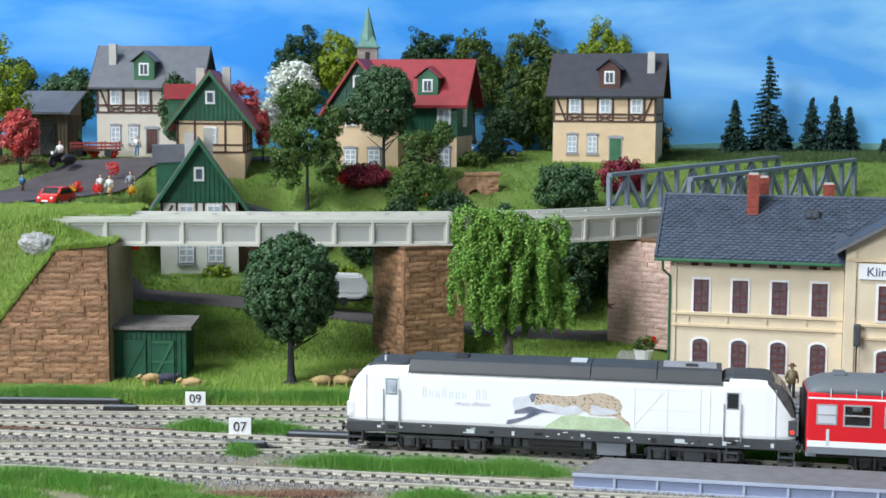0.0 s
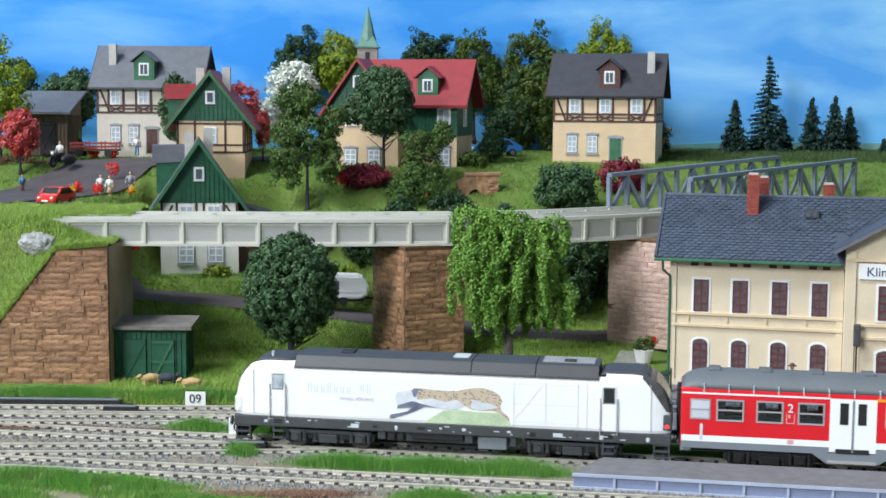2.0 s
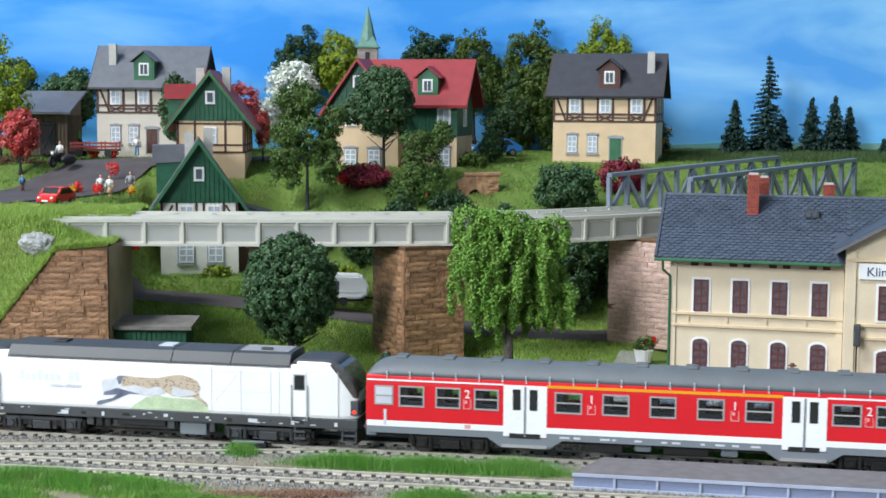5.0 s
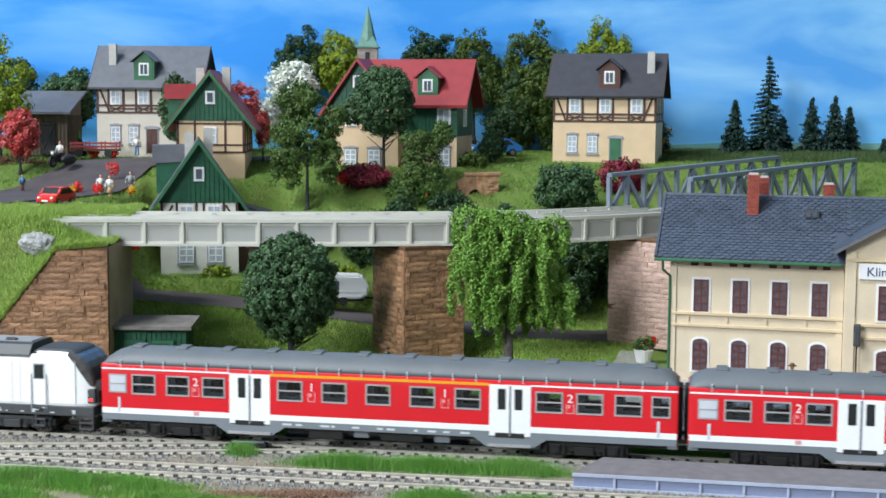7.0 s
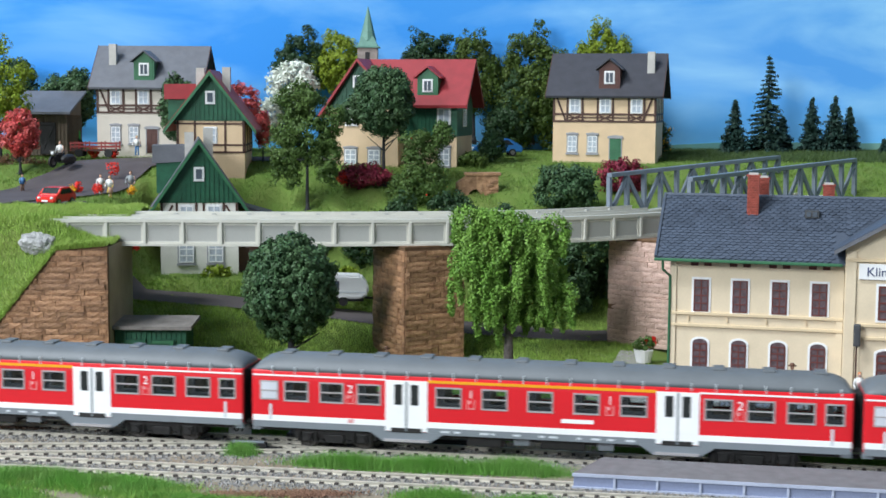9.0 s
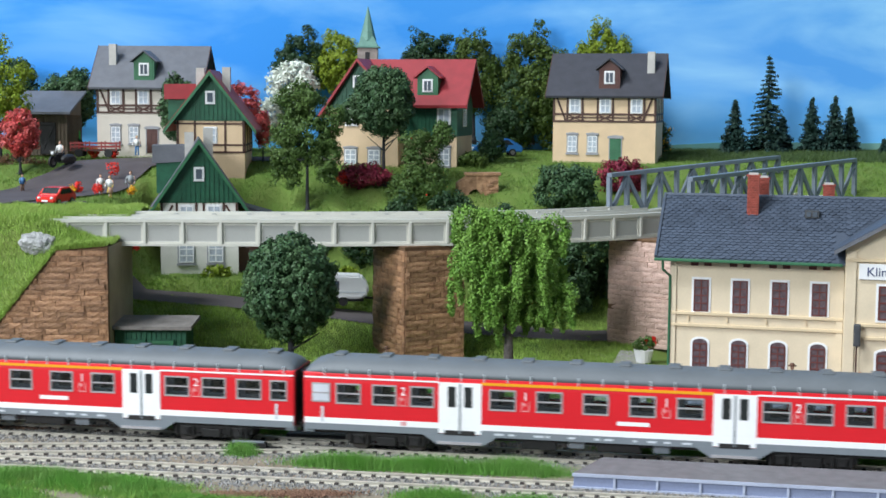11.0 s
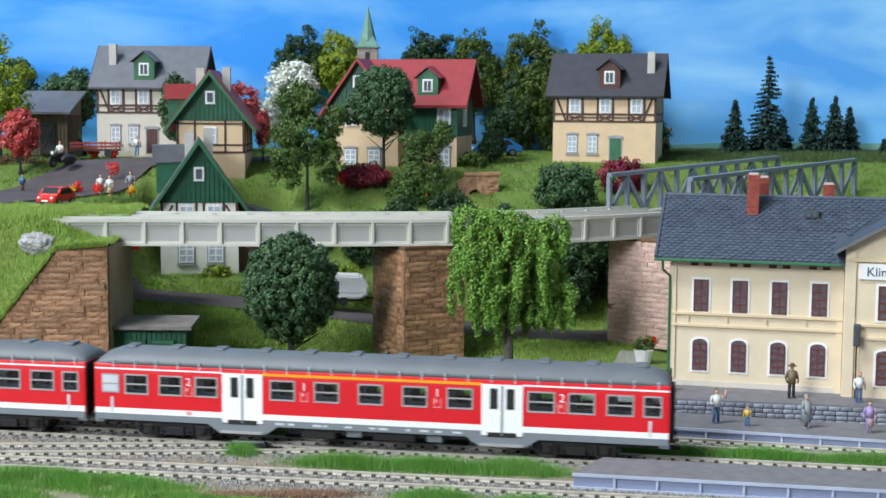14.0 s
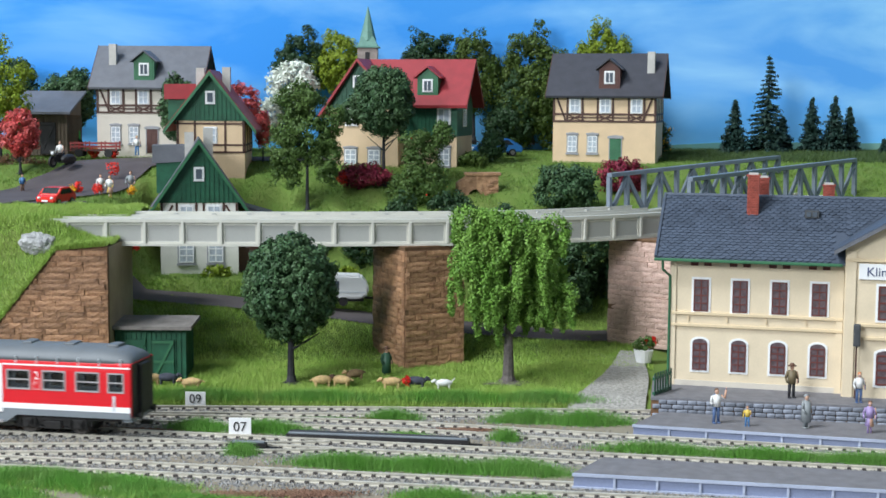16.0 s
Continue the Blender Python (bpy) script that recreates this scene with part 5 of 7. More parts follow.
def loco():
    l = thing("locomotive", "white diesel locomotive with grey frame, dark roof and painted animal", "locomotive", group="train")
    L = 22.35
    nose = [(0.0, 1.16, 2.75), (0.04, 1.24, 2.98), (0.13, 1.32, 3.32), (0.28, 1.39, 3.66), (0.5, 1.46, 3.98), (0.78, 1.52, 4.25), (1.1, 1.56, 4.42), (1.45, HW, 4.5), (1.9, HW, 4.53), (3.2, HW, 4.53), (3.24, HW, 4.36)]
    st = nose + [(L - x, w, z) for x, w, z in nose[::-1]]

    def ring(w, z):
        return [(-w + 0.04, 1.66), (-w, 1.8), (-w, z - 0.36), (-w + 0.06, z - 0.2), (-w + 0.22, z), (w - 0.22, z), (w - 0.06, z - 0.2), (w, z - 0.36), (w, 1.8), (w - 0.04, 1.66)]
    bm, glass, prev = bmesh.new(), bmesh.new(), None
    for x, w, z in st:
        cur = [bm.verts.new((x, *p)) for p in ring(w, z)]
        if prev:
            for i in range(10):
                bm.faces.new((prev[i], prev[(i + 1) % 10], cur[(i + 1) % 10], cur[i]))
        else:
            bm.faces.new(cur)
        prev = cur
    bm.faces.new(prev[::-1])
    part("body", bm, TWHITE, l)
    for rows in (nose[1:6], [(L - x, w, z) for x, w, z in nose[1:8]]):
        bm, prev = bmesh.new(), None
        for x, w, z in rows:
            out = 0.02 if x < 5 else -0.02
            low = z - 0.2 if x < 5 else min(z - 0.1, max(2.72, 2.35 + 1.5 * (L - x)))
            f = 0.12 if x < 5 else -0.02
            cur = [bm.verts.new((x - out, *p)) for p in ((-w + f, low), (-w + f, max(z - 0.35, low + 0.01)), (-w + f + 0.05, max(z - 0.19, low + 0.02)), (-w + 0.2, z + 0.02), (w - 0.2, z + 0.02), (w - f - 0.05, max(z - 0.19, low + 0.02)), (w - f, max(z - 0.35, low + 0.01)), (w - f, low))]
            if prev:
                for i in range(7):
                    bm.faces.new((prev[i], prev[i + 1], cur[i + 1], cur[i]))
            prev = cur
        bmesh.ops.solidify(bm, geom=bm.faces, thickness=0.012)
        part("windscreen", bm, SCREEN, l)
    # roof: three hoods between the cabs
    hood = [(0.0, 4.2), (1.6, 4.24), (1.585, 4.34), (1.18, 4.82), (0.95, 4.88), (0.0, 4.9)]
    for a, b in ((3.25, 12.35), (12.4, 15.6), (15.65, 18.75)):
        part("roof_hood", skin(hood, a, b), LROOF, l)
    cab = [(0.0, 4.3), (1.36, 4.5), (1.22, 4.62), (0.9, 4.69), (0.0, 4.71)]
    for a, b in ((1.0, 3.25), (18.75, L - 1.0)):
        part("cab_roof", skin(cab, a, b, 0.6, 4.3), LROOF, l)
    part("cooler_grille", B(15.9, 18.5, -0.75, 0.75, 4.87, 4.93), GREYTRIM, l, "pale roof cooler grille")
    part("roof_hatch", B(11.3, 12.1, -0.5, 0.5, 4.87, 4.94), PALEGREY, l)
    part("exhaust", B(5.4, 6.1, -0.5, 0.3, 4.86, 4.99, bevel=0.05), DARK, l)
    part("horn", rod(bmesh.new(), (17.0, -0.6, 4.97), (17.6, -0.6, 4.97), 0.1), DARK, l)
    part("aerial", rod(bmesh.new(), (1.9, -0.9, 4.6), (1.9, -0.9, 4.95), 0.07), PALEGREY, l)
    # windscreens and ends
    for x, sg in ((0.0, 1), (L, -1)):
        part("nose_panel", B(min(x - sg * 0.03, x + sg * 0.05), max(x - sg * 0.03, x + sg * 0.05), -0.95, 0.95, 1.75, 2.4), LFRAME, l)
        for sy in (-1.25, 1.25):
            lit = part("lamp_housing", B(min(x - sg * 0.02, x + sg * 0.4), max(x - sg * 0.02, x + sg * 0.4), sy - 0.2, sy + 0.16, 1.82, 2.6, bevel=0.05), LFRAME if sg < 0 else WHITE, l)
            part("tail_light" if sg < 0 else "headlight", ball(bmesh.new(), x + sg * 0.2, sy * 1.13, 2.02, 0.13, 0.06, 0.13, 2), TAIL if sg < 0 else WHITE, lit)
            part("upper_lamp", ball(bmesh.new(), x + sg * 0.2, sy * 1.12, 2.38, 0.11, 0.05, 0.14, 2), PANE, lit)
            part("buffer", rod(rod(bmesh.new(), (x, sy * 0.77, 1.2), (x - sg * 0.35, sy * 0.77, 1.2), 0.11), (x - sg * 0.3, sy * 0.77, 1.2), (x - sg * 0.36, sy * 0.77, 1.2), 0.25), LFRAME, l)
        for sy in (-1.42, 1.42):
            sb = bmesh.new()
            x0, x1 = sorted((x + sg * 0.05, x + sg * 0.85))
            for u in (x0, x1 - 0.08):
                box(sb, u, u + 0.08, sy - 0.1, sy + 0.1, 0.42, 1.2)
            for zz in (0.42, 0.74, 1.06):
                box(sb, x0, x1, sy - 0.14, sy + 0.14, zz, zz + 0.09)
            part("end_step", sb, LFRAME, l)
        part("snow_plough", B(min(x + sg * 0.1, x + sg * 0.3), max(x + sg * 0.1, x + sg * 0.3), -1.3, 1.3, 0.3, 0.95), CHASSIS, l)
    part("frame", B(0.0, L, -HW - 0.01, HW + 0.01, 1.12, 1.66, bevel=0.05), LFRAME, l)
    part("fuel_tank", B(8.0, 12.6, -1.32, 1.32, 0.62, 1.12, bevel=0.06), LFRAME, l)
    part("battery_box", B(12.75, 14.2, -1.38, 1.38, 0.42, 1.12, bevel=0.04), TGREY, l)
    for sy in (-1, 1):
        y1, y2 = sorted((sy * (HW - 0.02), sy * (HW + 0.02)))
        for x, w in ((2.35, 0.5), (19.3, 0.62)):
            d = part("cab_door", B(x - 0.36, x + 0.36, y1, y2, 1.7, 4.0), TWHITE, l)
            for k in (-0.42, 0.42):
                part("handrail", rod(bmesh.new(), (x + k, sy * (HW + 0.07), 1.5), (x + k, sy * (HW + 0.07), 3.35), 0.03, n=6), FRAMEG, d)
                part("door_seam", B(x + k * 0.84 - 0.012, x + k * 0.84 + 0.012, sy * (HW + 0.015), sy * (HW + 0.024), 1.7, 4.0), PALEGREY, d)
            part("window_rubber", B(x - 0.3, x + 0.3, sy * HW, sy * (HW + 0.028), 3.06, 3.89), TGREY, d)
            # left cab window: pale colour paints the reflection, the right one is dark glass
            part("cab_window", B(x - 0.25, x + 0.25, sy * (HW), sy * (HW + 0.035), 3.12, 3.83, bevel=0.008), PANEW if x < 5 else TGLASS, d)
            # black plate on the frame for the shade of a step recess; nothing is cut
            part("dark_step_plate", B(x - 0.22, x + 0.22, sy * 1.5, sy * (HW + 0.02), 1.3, 1.5), CHASSIS, l)
            for zz in (0.5, 0.85):
                part("cab_step", B(x - 0.3, x + 0.3, sy * 1.4, sy * 1.6, zz, zz + 0.1), LFRAME, l)
            part("step_bracket", B(x - 0.3, x - 0.22, sy * 1.4, sy * 1.55, 0.5, 1.15), LFRAME, l)
        for x0, x1 in ((1.02, 1.03), (L - 1.03, L - 1.02), (14.55, 14.56), (16.15, 16.16), (17.75, 17.76), (18.2, 18.21)):
            part("panel_seam", B(x0, x1 + 0.01, y1, y2 - 0.006 if sy > 0 else y2, 1.75, 4.1), SEAM, l)
        part("panel_line", beam(bmesh.new(), (14.62, sy * (HW + 0.004), 2.1), (15.95, sy * (HW + 0.004), 3.75), 0.02, 0.025), SEAM, l)
        for za in (1.95, 2.85, 3.85):
            part("panel_line", B(14.56, 17.75, *sorted((sy * (HW - 0.01), sy * (HW + 0.008))), za, za + 0.015), SEAM, l)
        # lettering bars on the flank, word by word
        for a, b, z, hh in ((3.95, 6.45, 3.0, 0.42), (6.7, 7.45, 3.0, 0.42)):
            n = int((b - a) / 0.34)
            for i in range(n):
                u = a + i * 0.34
                lb = bmesh.new()
                ya, yb = sorted((sy * (HW - 0.02), sy * (HW + 0.008)))
                top = z + (hh * 1.25 if i in (0, 3) or a > 6.6 else hh * 0.85)
                for k in (0.0, 0.13):
                    box(lb, u + k, u + k + 0.055, ya, yb, z, top)
                part("letter_bar", lb, FAINT, l)
        writing("slogan", "simply efficient", 0.3, SLOGAN, l, 6.5, sy * (HW + 0.012), 2.78, 90, 0 if sy < 0 else 180)
        # painted running animal over a green hill, plain shapes
        art = [("painted_hill", [(10.04, 1.7), (10.41, 1.97), (10.98, 2.34), (11.66, 2.45), (12.08, 2.39), (12.67, 2.36), (13.75, 2.35), (14.31, 2.12), (14.45, 1.7)], PRINTGREEN, 0.012),
               ("painted_body", [(9.48, 3.43), (9.82, 3.44), (10.5, 3.39), (11.2, 3.36), (11.7, 3.39), (12.28, 3.53), (12.95, 3.61), (13.43, 3.5), (13.83, 3.29), (13.97, 2.98), (13.89, 2.7), (13.94, 2.47), (14.31, 2.18), (14.37, 1.98), (14.17, 2.03), (13.94, 2.28), (13.55, 2.46), (12.95, 2.43), (12.39, 2.49), (12.08, 2.67), (11.71, 2.54), (10.69, 2.49), (10.1, 2.72), (9.62, 2.9)], FUR, 0.018),
               ("painted_head", [(8.51, 2.99), (8.6, 3.19), (9.28, 3.33), (9.48, 3.43), (9.68, 2.79), (9.14, 2.68), (8.6, 2.51)], PALEPRINT, 0.022),
               ("painted_muzzle", [(9.36, 3.3), (9.48, 3.43), (9.95, 3.42), (9.7, 3.33), (9.62, 3.05), (9.5, 2.95)], INKBLUE2, 0.025),
               ("painted_leg", [(8.21, 1.84), (8.27, 2.02), (9.14, 2.23), (9.37, 2.43), (8.6, 2.37), (8.66, 2.52), (9.37, 2.77), (10.1, 2.61), (10.69, 2.49), (10.02, 2.49), (9.62, 2.3), (9.14, 2.08), (8.41, 1.83)], INKBLUE2, 0.026),
               ("painted_belly", [(9.7, 2.85), (10.4, 2.95), (11.12, 2.8), (11.71, 2.94), (12.08, 2.67), (11.71, 2.46), (11.12, 2.43), (10.69, 2.47), (10.1, 2.62)], PALEPRINT, 0.024),
               ("painted_flank", [(12.47, 3.0), (13.0, 2.86), (13.5, 2.8), (13.78, 2.62), (13.3, 2.52), (12.81, 2.45), (12.39, 2.54)], PALEPRINT, 0.024)]
        for nm, pts, m, out in art:
            part(nm, PR(pts, min(sy * (HW - 0.02), sy * (HW + out)), max(sy * (HW - 0.02), sy * (HW + out))), m, l)
        for x in np.arange(1.6, L - 1, 1.15):
            if RNG.random() < 0.75:
                w = RNG.uniform(0.08, 0.5)
                part("frame_marking", B(x, x + w, y1, y2 + 0.0, 1.22 + RNG.uniform(0, 0.2), 1.44 + RNG.uniform(0, 0.06)), PALEGREY if RNG.random() < 0.5 else CHASSIS, l)
    rs = np.random.default_rng(9)
    for x in np.arange(1.4, L - 1.2, 0.42):
        if rs.random() < 0.55:
            w, zz = rs.uniform(0.06, 0.3), rs.choice((1.26, 1.38, 1.5))
            for sy in (-1, 1):
                part("frame_lettering", B(x, x + w, *sorted((sy * (HW - 0.01), sy * (HW + 0.022))), zz, zz + 0.05), PALEGREY, l)
    for a, b, z, m in ((7.6, 8.0, 0.7, LFRAME), (8.15, 8.5, 0.66, CHASSIS), (8.7, 8.95, 0.72, CHASSIS), (9.3, 12.0, 0.78, CHASSIS), (12.1, 12.5, 0.7, LFRAME), (14.4, 14.7, 0.62, LFRAME)):
        for sy in (-1, 1):
            part("equipment_box", B(a, b, *sorted((sy * 1.1, sy * 1.5)), z, 1.14, bevel=0.05), m, l)
    for bx in (4.9, 17.5):
        bogie(l, bx, 3.4, CHASSIS)
        for k in (-1.7, 1.7):
            wheelset(l, bx + k, 0.63)
    CARS.append((l, -22.8))


def spotted(name):
    m = mat(name, (0.42, 0.25, 0.13), 0.45, 0.1, 60, 0.0)
    nd, lk = m.node_tree.nodes, m.node_tree.links
    vo = nd.new("ShaderNodeTexVoronoi")
    vo.inputs["Scale"].default_value = 850
    tc = nd.new("ShaderNodeTexCoord")
    lk.new(tc.outputs["Object"], vo.inputs["Vector"])
    ls = nd.new("ShaderNodeMath")
    ls.operation = "LESS_THAN"
    ls.inputs[1].default_value = 0.30
    lk.new(vo.outputs["Distance"], ls.inputs[0])
    mx = nd.new("ShaderNodeMix")
    mx.data_type = "RGBA"
    mx.inputs[6].default_value, mx.inputs[7].default_value = (0.58, 0.47, 0.36, 1), (0.10, 0.065, 0.05, 1)
    lk.new(ls.outputs[0], mx.inputs[0])
    lk.new(mx.outputs[2], nd["Principled BSDF"].inputs["Base Color"])
    return m


PALEPRINT = mat("pale_print", (0.72, 0.74, 0.80), 0.4, 0.12, 150, 0.0)
SCREEN = mat("windscreen_glass", (0.10, 0.095, 0.095), 0.15, 0.3, 160, 0.0, spec=0.8)
SEAM = mat("panel_joint", (0.74, 0.74, 0.75), 0.4, 0.03)
PINKISH = mat("pale_red_print", (0.72, 0.36, 0.36), 0.4, 0.03)
FAINT = mat("faint_print", (0.70, 0.75, 0.79), 0.4, 0.03)
SLOGAN = mat("violet_print", (0.72, 0.70, 0.80), 0.4, 0.03)
FUR = spotted("spotted_print")
INKBLUE2 = mat("slate_blue_print", (0.07, 0.08, 0.13), 0.4, 0.5, 150, 0.0, second=(0.26, 0.28, 0.36))
PRINTGREEN = mat("green_print", (0.60, 0.73, 0.48), 0.45, 0.2, 80, 0.0)
loco()
for k in range(4):
    coach(k * 30.49, "red coach with white doors, dark windows and grey roof", k in (1, 2))


# ---- plants ----
def leaf_points(blobs, clump=0.5, per=26, rng=RNG, loose=0.0):
    """Clumps of leaves over the shells of ellipsoids (x, y, z, rx, ry, rz, clumps): places and outward directions."""
    P, N = [], []
    for x, y, z, rx, ry, rz, n in blobs:
        d = rng.normal(size=(n, 3))
        d /= np.linalg.norm(d, axis=1)[:, None]
        f = rng.uniform(0.55, 1.0, n) ** 0.6
        if loose:
            q = rng.uniform(0, 6.28, 3)
            w = np.sin(d[:, 0] * 4.1 + q[0]) * np.cos(d[:, 2] * 4.7 + q[1]) + 0.6 * np.sin(d[:, 1] * 6 + d[:, 2] * 5.3 + q[2])
            f = f * (1 + loose * 0.75 * w)
            on = rng.random(n) < np.clip(1.0 + loose * 1.6 * w, 0.15, 1)
            d, f, n = d[on], f[on], int(on.sum())
        c = d * f[:, None] * np.array([rx, ry, rz]) + np.array([x, y, z])
        o = rng.normal(size=(n, per, 3))
        o /= np.linalg.norm(o, axis=2)[:, :, None]
        o *= clump * rng.uniform(0.75, 1.35, (n, 1, 1)) * rng.uniform(0.7, 1.25, (n, per, 1))
        P.append((c[:, None] + o).reshape(-1, 3))
        k = o * 1.5 / clump + d[:, None] * 0.6
        N.append(k.reshape(-1, 3))
    return np.concatenate(P), np.concatenate(N)


def leaves(P, N, size, rng=RNG, long=1.5):
    """A small four-cornered leaf at each place, facing about its direction."""
    n = len(P)
    N = N + rng.normal(size=(n, 3)) * 0.55
    N /= np.linalg.norm(N, axis=1)[:, None]
    a = rng.normal(size=(n, 3))
    A = np.cross(N, a)
    A /= np.linalg.norm(A, axis=1)[:, None]
    Bv = np.cross(N, A)
    s = (size * rng.uniform(0.6, 1.35, n))[:, None]
    return np.stack([P - A * s * 0.5 * long, P - Bv * s * 0.42 + N * s * 0.1, P + A * s * 0.5 * long, P + Bv * s * 0.42 + N * s * 0.1], 1).reshape(-1, 3)


def trunk(bm, x, y, z0, z1, r, limbs, rng, spread=1.6):
    rod(bm, (x, y, z0 - 0.3), (x + rng.normal(0, 0.05), y, z0 + 0.5), r * 1.9, r * 1.05, 9)
    rod(bm, (x, y, z0 + 0.4), (x, y, z1), r * 1.05, r * 0.55, 9)
    for i in range(limbs):
        a = i * 2.4 + rng.random()
        zz = z0 + (z1 - z0) * rng.uniform(0.45, 0.95)
        rod(bm, (x, y, zz), (x + spread * math.cos(a), y + spread * math.sin(a), zz + spread * rng.uniform(0.6, 1.2)), r * 0.4, r * 0.12, 6)
    for i in range(6):
        a = i * 1.05 + rng.random() * 0.5
        rod(bm, (x, y, z0 + 0.15), (x + r * 4.2 * math.cos(a), y + r * 4.2 * math.sin(a), z0 - 0.12), r * 0.6, r * 0.15, 6)
    return bm


def tree(label, x, y, z, blobs, material, leaf=0.3, clump=0.45, per=26, r=0.22, top=None, limbs=7, bark=BARK, name="tree", category="tree", group="trees", fruit=None, loose=0.0):
    """blobs are given from the foot of the tree."""
    rng = np.random.default_rng(int(abs(x * 131 + y * 17)) + 1)
    t = thing(name, label, category, x, y, z, group=group)
    if r:
        part("trunk", trunk(bmesh.new(), 0, 0, 0, top or blobs[0][2], r, limbs, rng, min(blobs[0][3] * 0.7, 2.0)), bark, t)
    blobs = [(*b[:6], int(b[6] * 1.9)) for b in blobs]
    leaf, clump = leaf * 0.62, clump * 0.86
    per = int(per * 1.35)
    P, N = leaf_points(blobs, clump, per, rng, loose)
    cloud("crown" if r else "foliage", leaves(P, N, leaf, rng), 4, material, t)
    if fruit:
        pick = rng.random(len(P)) < fruit[1]
        cloud("blossom", leaves(P[pick] + N[pick] * 0.12, N[pick], leaf * 1.1, rng, 1.0), 4, fruit[0], t)
    return t


def bush(label, x, y, z, blobs, material, leaf=0.26, clump=0.38, per=24, fruit=None, name="bush"):
    return tree(label, x, y, z, blobs, material, leaf, clump, per, r=0, name=name, category="bush", group="bushes", fruit=fruit, loose=0.25)


L_DARK = leafy("dark_leaves", (0.028, 0.075, 0.03), (0.085, 0.15, 0.062), 0.35)
L_MID = leafy("green_leaves", (0.05, 0.10, 0.02), (0.095, 0.155, 0.038), 0.32)
L_WILLOW = leafy("willow_leaves", (0.10, 0.225, 0.028), (0.21, 0.36, 0.07), 0.3)
L_YELLOW = leafy("yellow_green_leaves", (0.15, 0.22, 0.012), (0.23, 0.29, 0.025), 0.28)
L_OLIVE = leafy("olive_leaves", (0.042, 0.085, 0.014), (0.09, 0.13, 0.024), 0.32)
L_DEEP = leafy("deep_green_leaves", (0.018, 0.05, 0.018), (0.036, 0.075, 0.028), 0.32)
L_FIR = leafy("fir_needles", (0.014, 0.04, 0.03), (0.035, 0.072, 0.055), 0.4)
L_WHITE = leafy("white_blossom", (0.80, 0.82, 0.76), (0.62, 0.68, 0.56), 0.2)
L_RED = leafy("red_leaves", (0.52, 0.045, 0.05), (0.58, 0.15, 0.13), 0.3)
L_WINE = leafy("wine_red_leaves", (0.16, 0.012, 0.035), (0.26, 0.03, 0.05), 0.5)
FLOWER_R = leafy("red_petals", (0.75, 0.02, 0.02), (0.70, 0.05, 0.02), 0.2)
FLOWER_Y = leafy("yellow_petals", (0.85, 0.50, 0.02), (0.8, 0.35, 0.02), 0.2)

tree("dense dark green round tree on the meadow", -9.45, 17.05, 0.25, [(0, 0, 6.05, 2.95, 2.95, 3.35, 500), (0, 0, 6.0, 1.8, 1.8, 2.3, 100)], L_DARK, 0.24, 0.30, 40, 0.24, 3.6)


def willow(x, y, z):
    rng = np.random.default_rng(21)
    t = thing("willow_tree", "weeping willow with long bright green hanging branches", "tree", x, y, z, group="trees")
    bm = trunk(bmesh.new(), 0, 0, 0, 4.2, 0.36, 4, rng, 1.2)
    for a in range(9):
        c, s = math.cos(a * 0.7), math.sin(a * 0.7)
        rod(bm, (0, 0, 3.2 + a * 0.12), (c * 2.0 - 0.3, s * 1.6, 8.0 + (a % 3) * 0.9), 0.13, 0.05, 6)
    part("trunk", bm, BARKG, t)
    part("root_plate", ball(bmesh.new(), 0, 0, 0.02, 1.5, 0.9, 0.14, 3, 0.4, 5), BARKG, t)
    P, N = [], []
    # each tress: a line that leaves the crown, arches over and hangs down
    tips = [(-1.2, 10.4, 0.55), (1.9, 9.9, 0.55)]
    for i in range(92):
        side = i % 2
        x0, z0, _ = tips[side]
        z0 = z0 - 5.4 * rng.random() ** 1.15
        a = rng.uniform(0, 6.28)
        fall = (10.4 - z0) / 5.4
        reach = rng.uniform(0.6, 2.7 + 1.0 * fall) * (0.6 + 0.4 * abs(math.cos(a)))
        ex, ey = x0 * 0.8 + reach * math.cos(a) - 0.25 * fall, reach * math.sin(a) * 0.9 - 0.2
        ex = max(-4.3, min(3.8, ex))
        low = 1.0 + 1.5 * abs(math.sin(ex * 1.7 + 1.0)) + rng.uniform(0, 1.8)
        length = min(rng.uniform(1.8, 4.6), z0 - low)
        n = 240
        t01 = np.linspace(0, 1, n)
        k = 1 - (1 - np.minimum(t01 * 2.4, 1)) ** 2
        px = x0 * 0.6 + (ex - x0 * 0.6) * k + 0.10 * np.sin(t01 * 9 + i)
        py = (ey) * k + 0.10 * np.cos(t01 * 7 + i)
        pz = z0 + 0.75 * np.sin(np.minimum(t01 * 2.4, 1) * 2.2) * (reach / 2.5) - length * np.clip((t01 - 0.2) / 0.8, 0, 1) ** 1.15
        thick = 0.40 * (1 - 0.6 * t01) + 0.07
        for rep in range(6):
            o = rng.normal(size=(n, 3))
            o /= np.linalg.norm(o, axis=1)[:, None]
            o *= (thick * rng.uniform(0.5, 1.12, n) * (1 + 0.3 * np.sin(t01 * 26 + i)))[:, None]
            P.append(np.stack([px, py, pz], -1) + o)
            N.append(o / np.maximum(thick, 0.05)[:, None] + np.array([0, 0, 0.25]))
    P, N = np.concatenate(P), np.concatenate(N)
    N /= np.linalg.norm(N, axis=1)[:, None]
    cloud("crown", leaves(P, N, 0.13, rng, 1.5), 4, L_WILLOW, t)
    return t


willow(4.15, 17.5, 0.25)
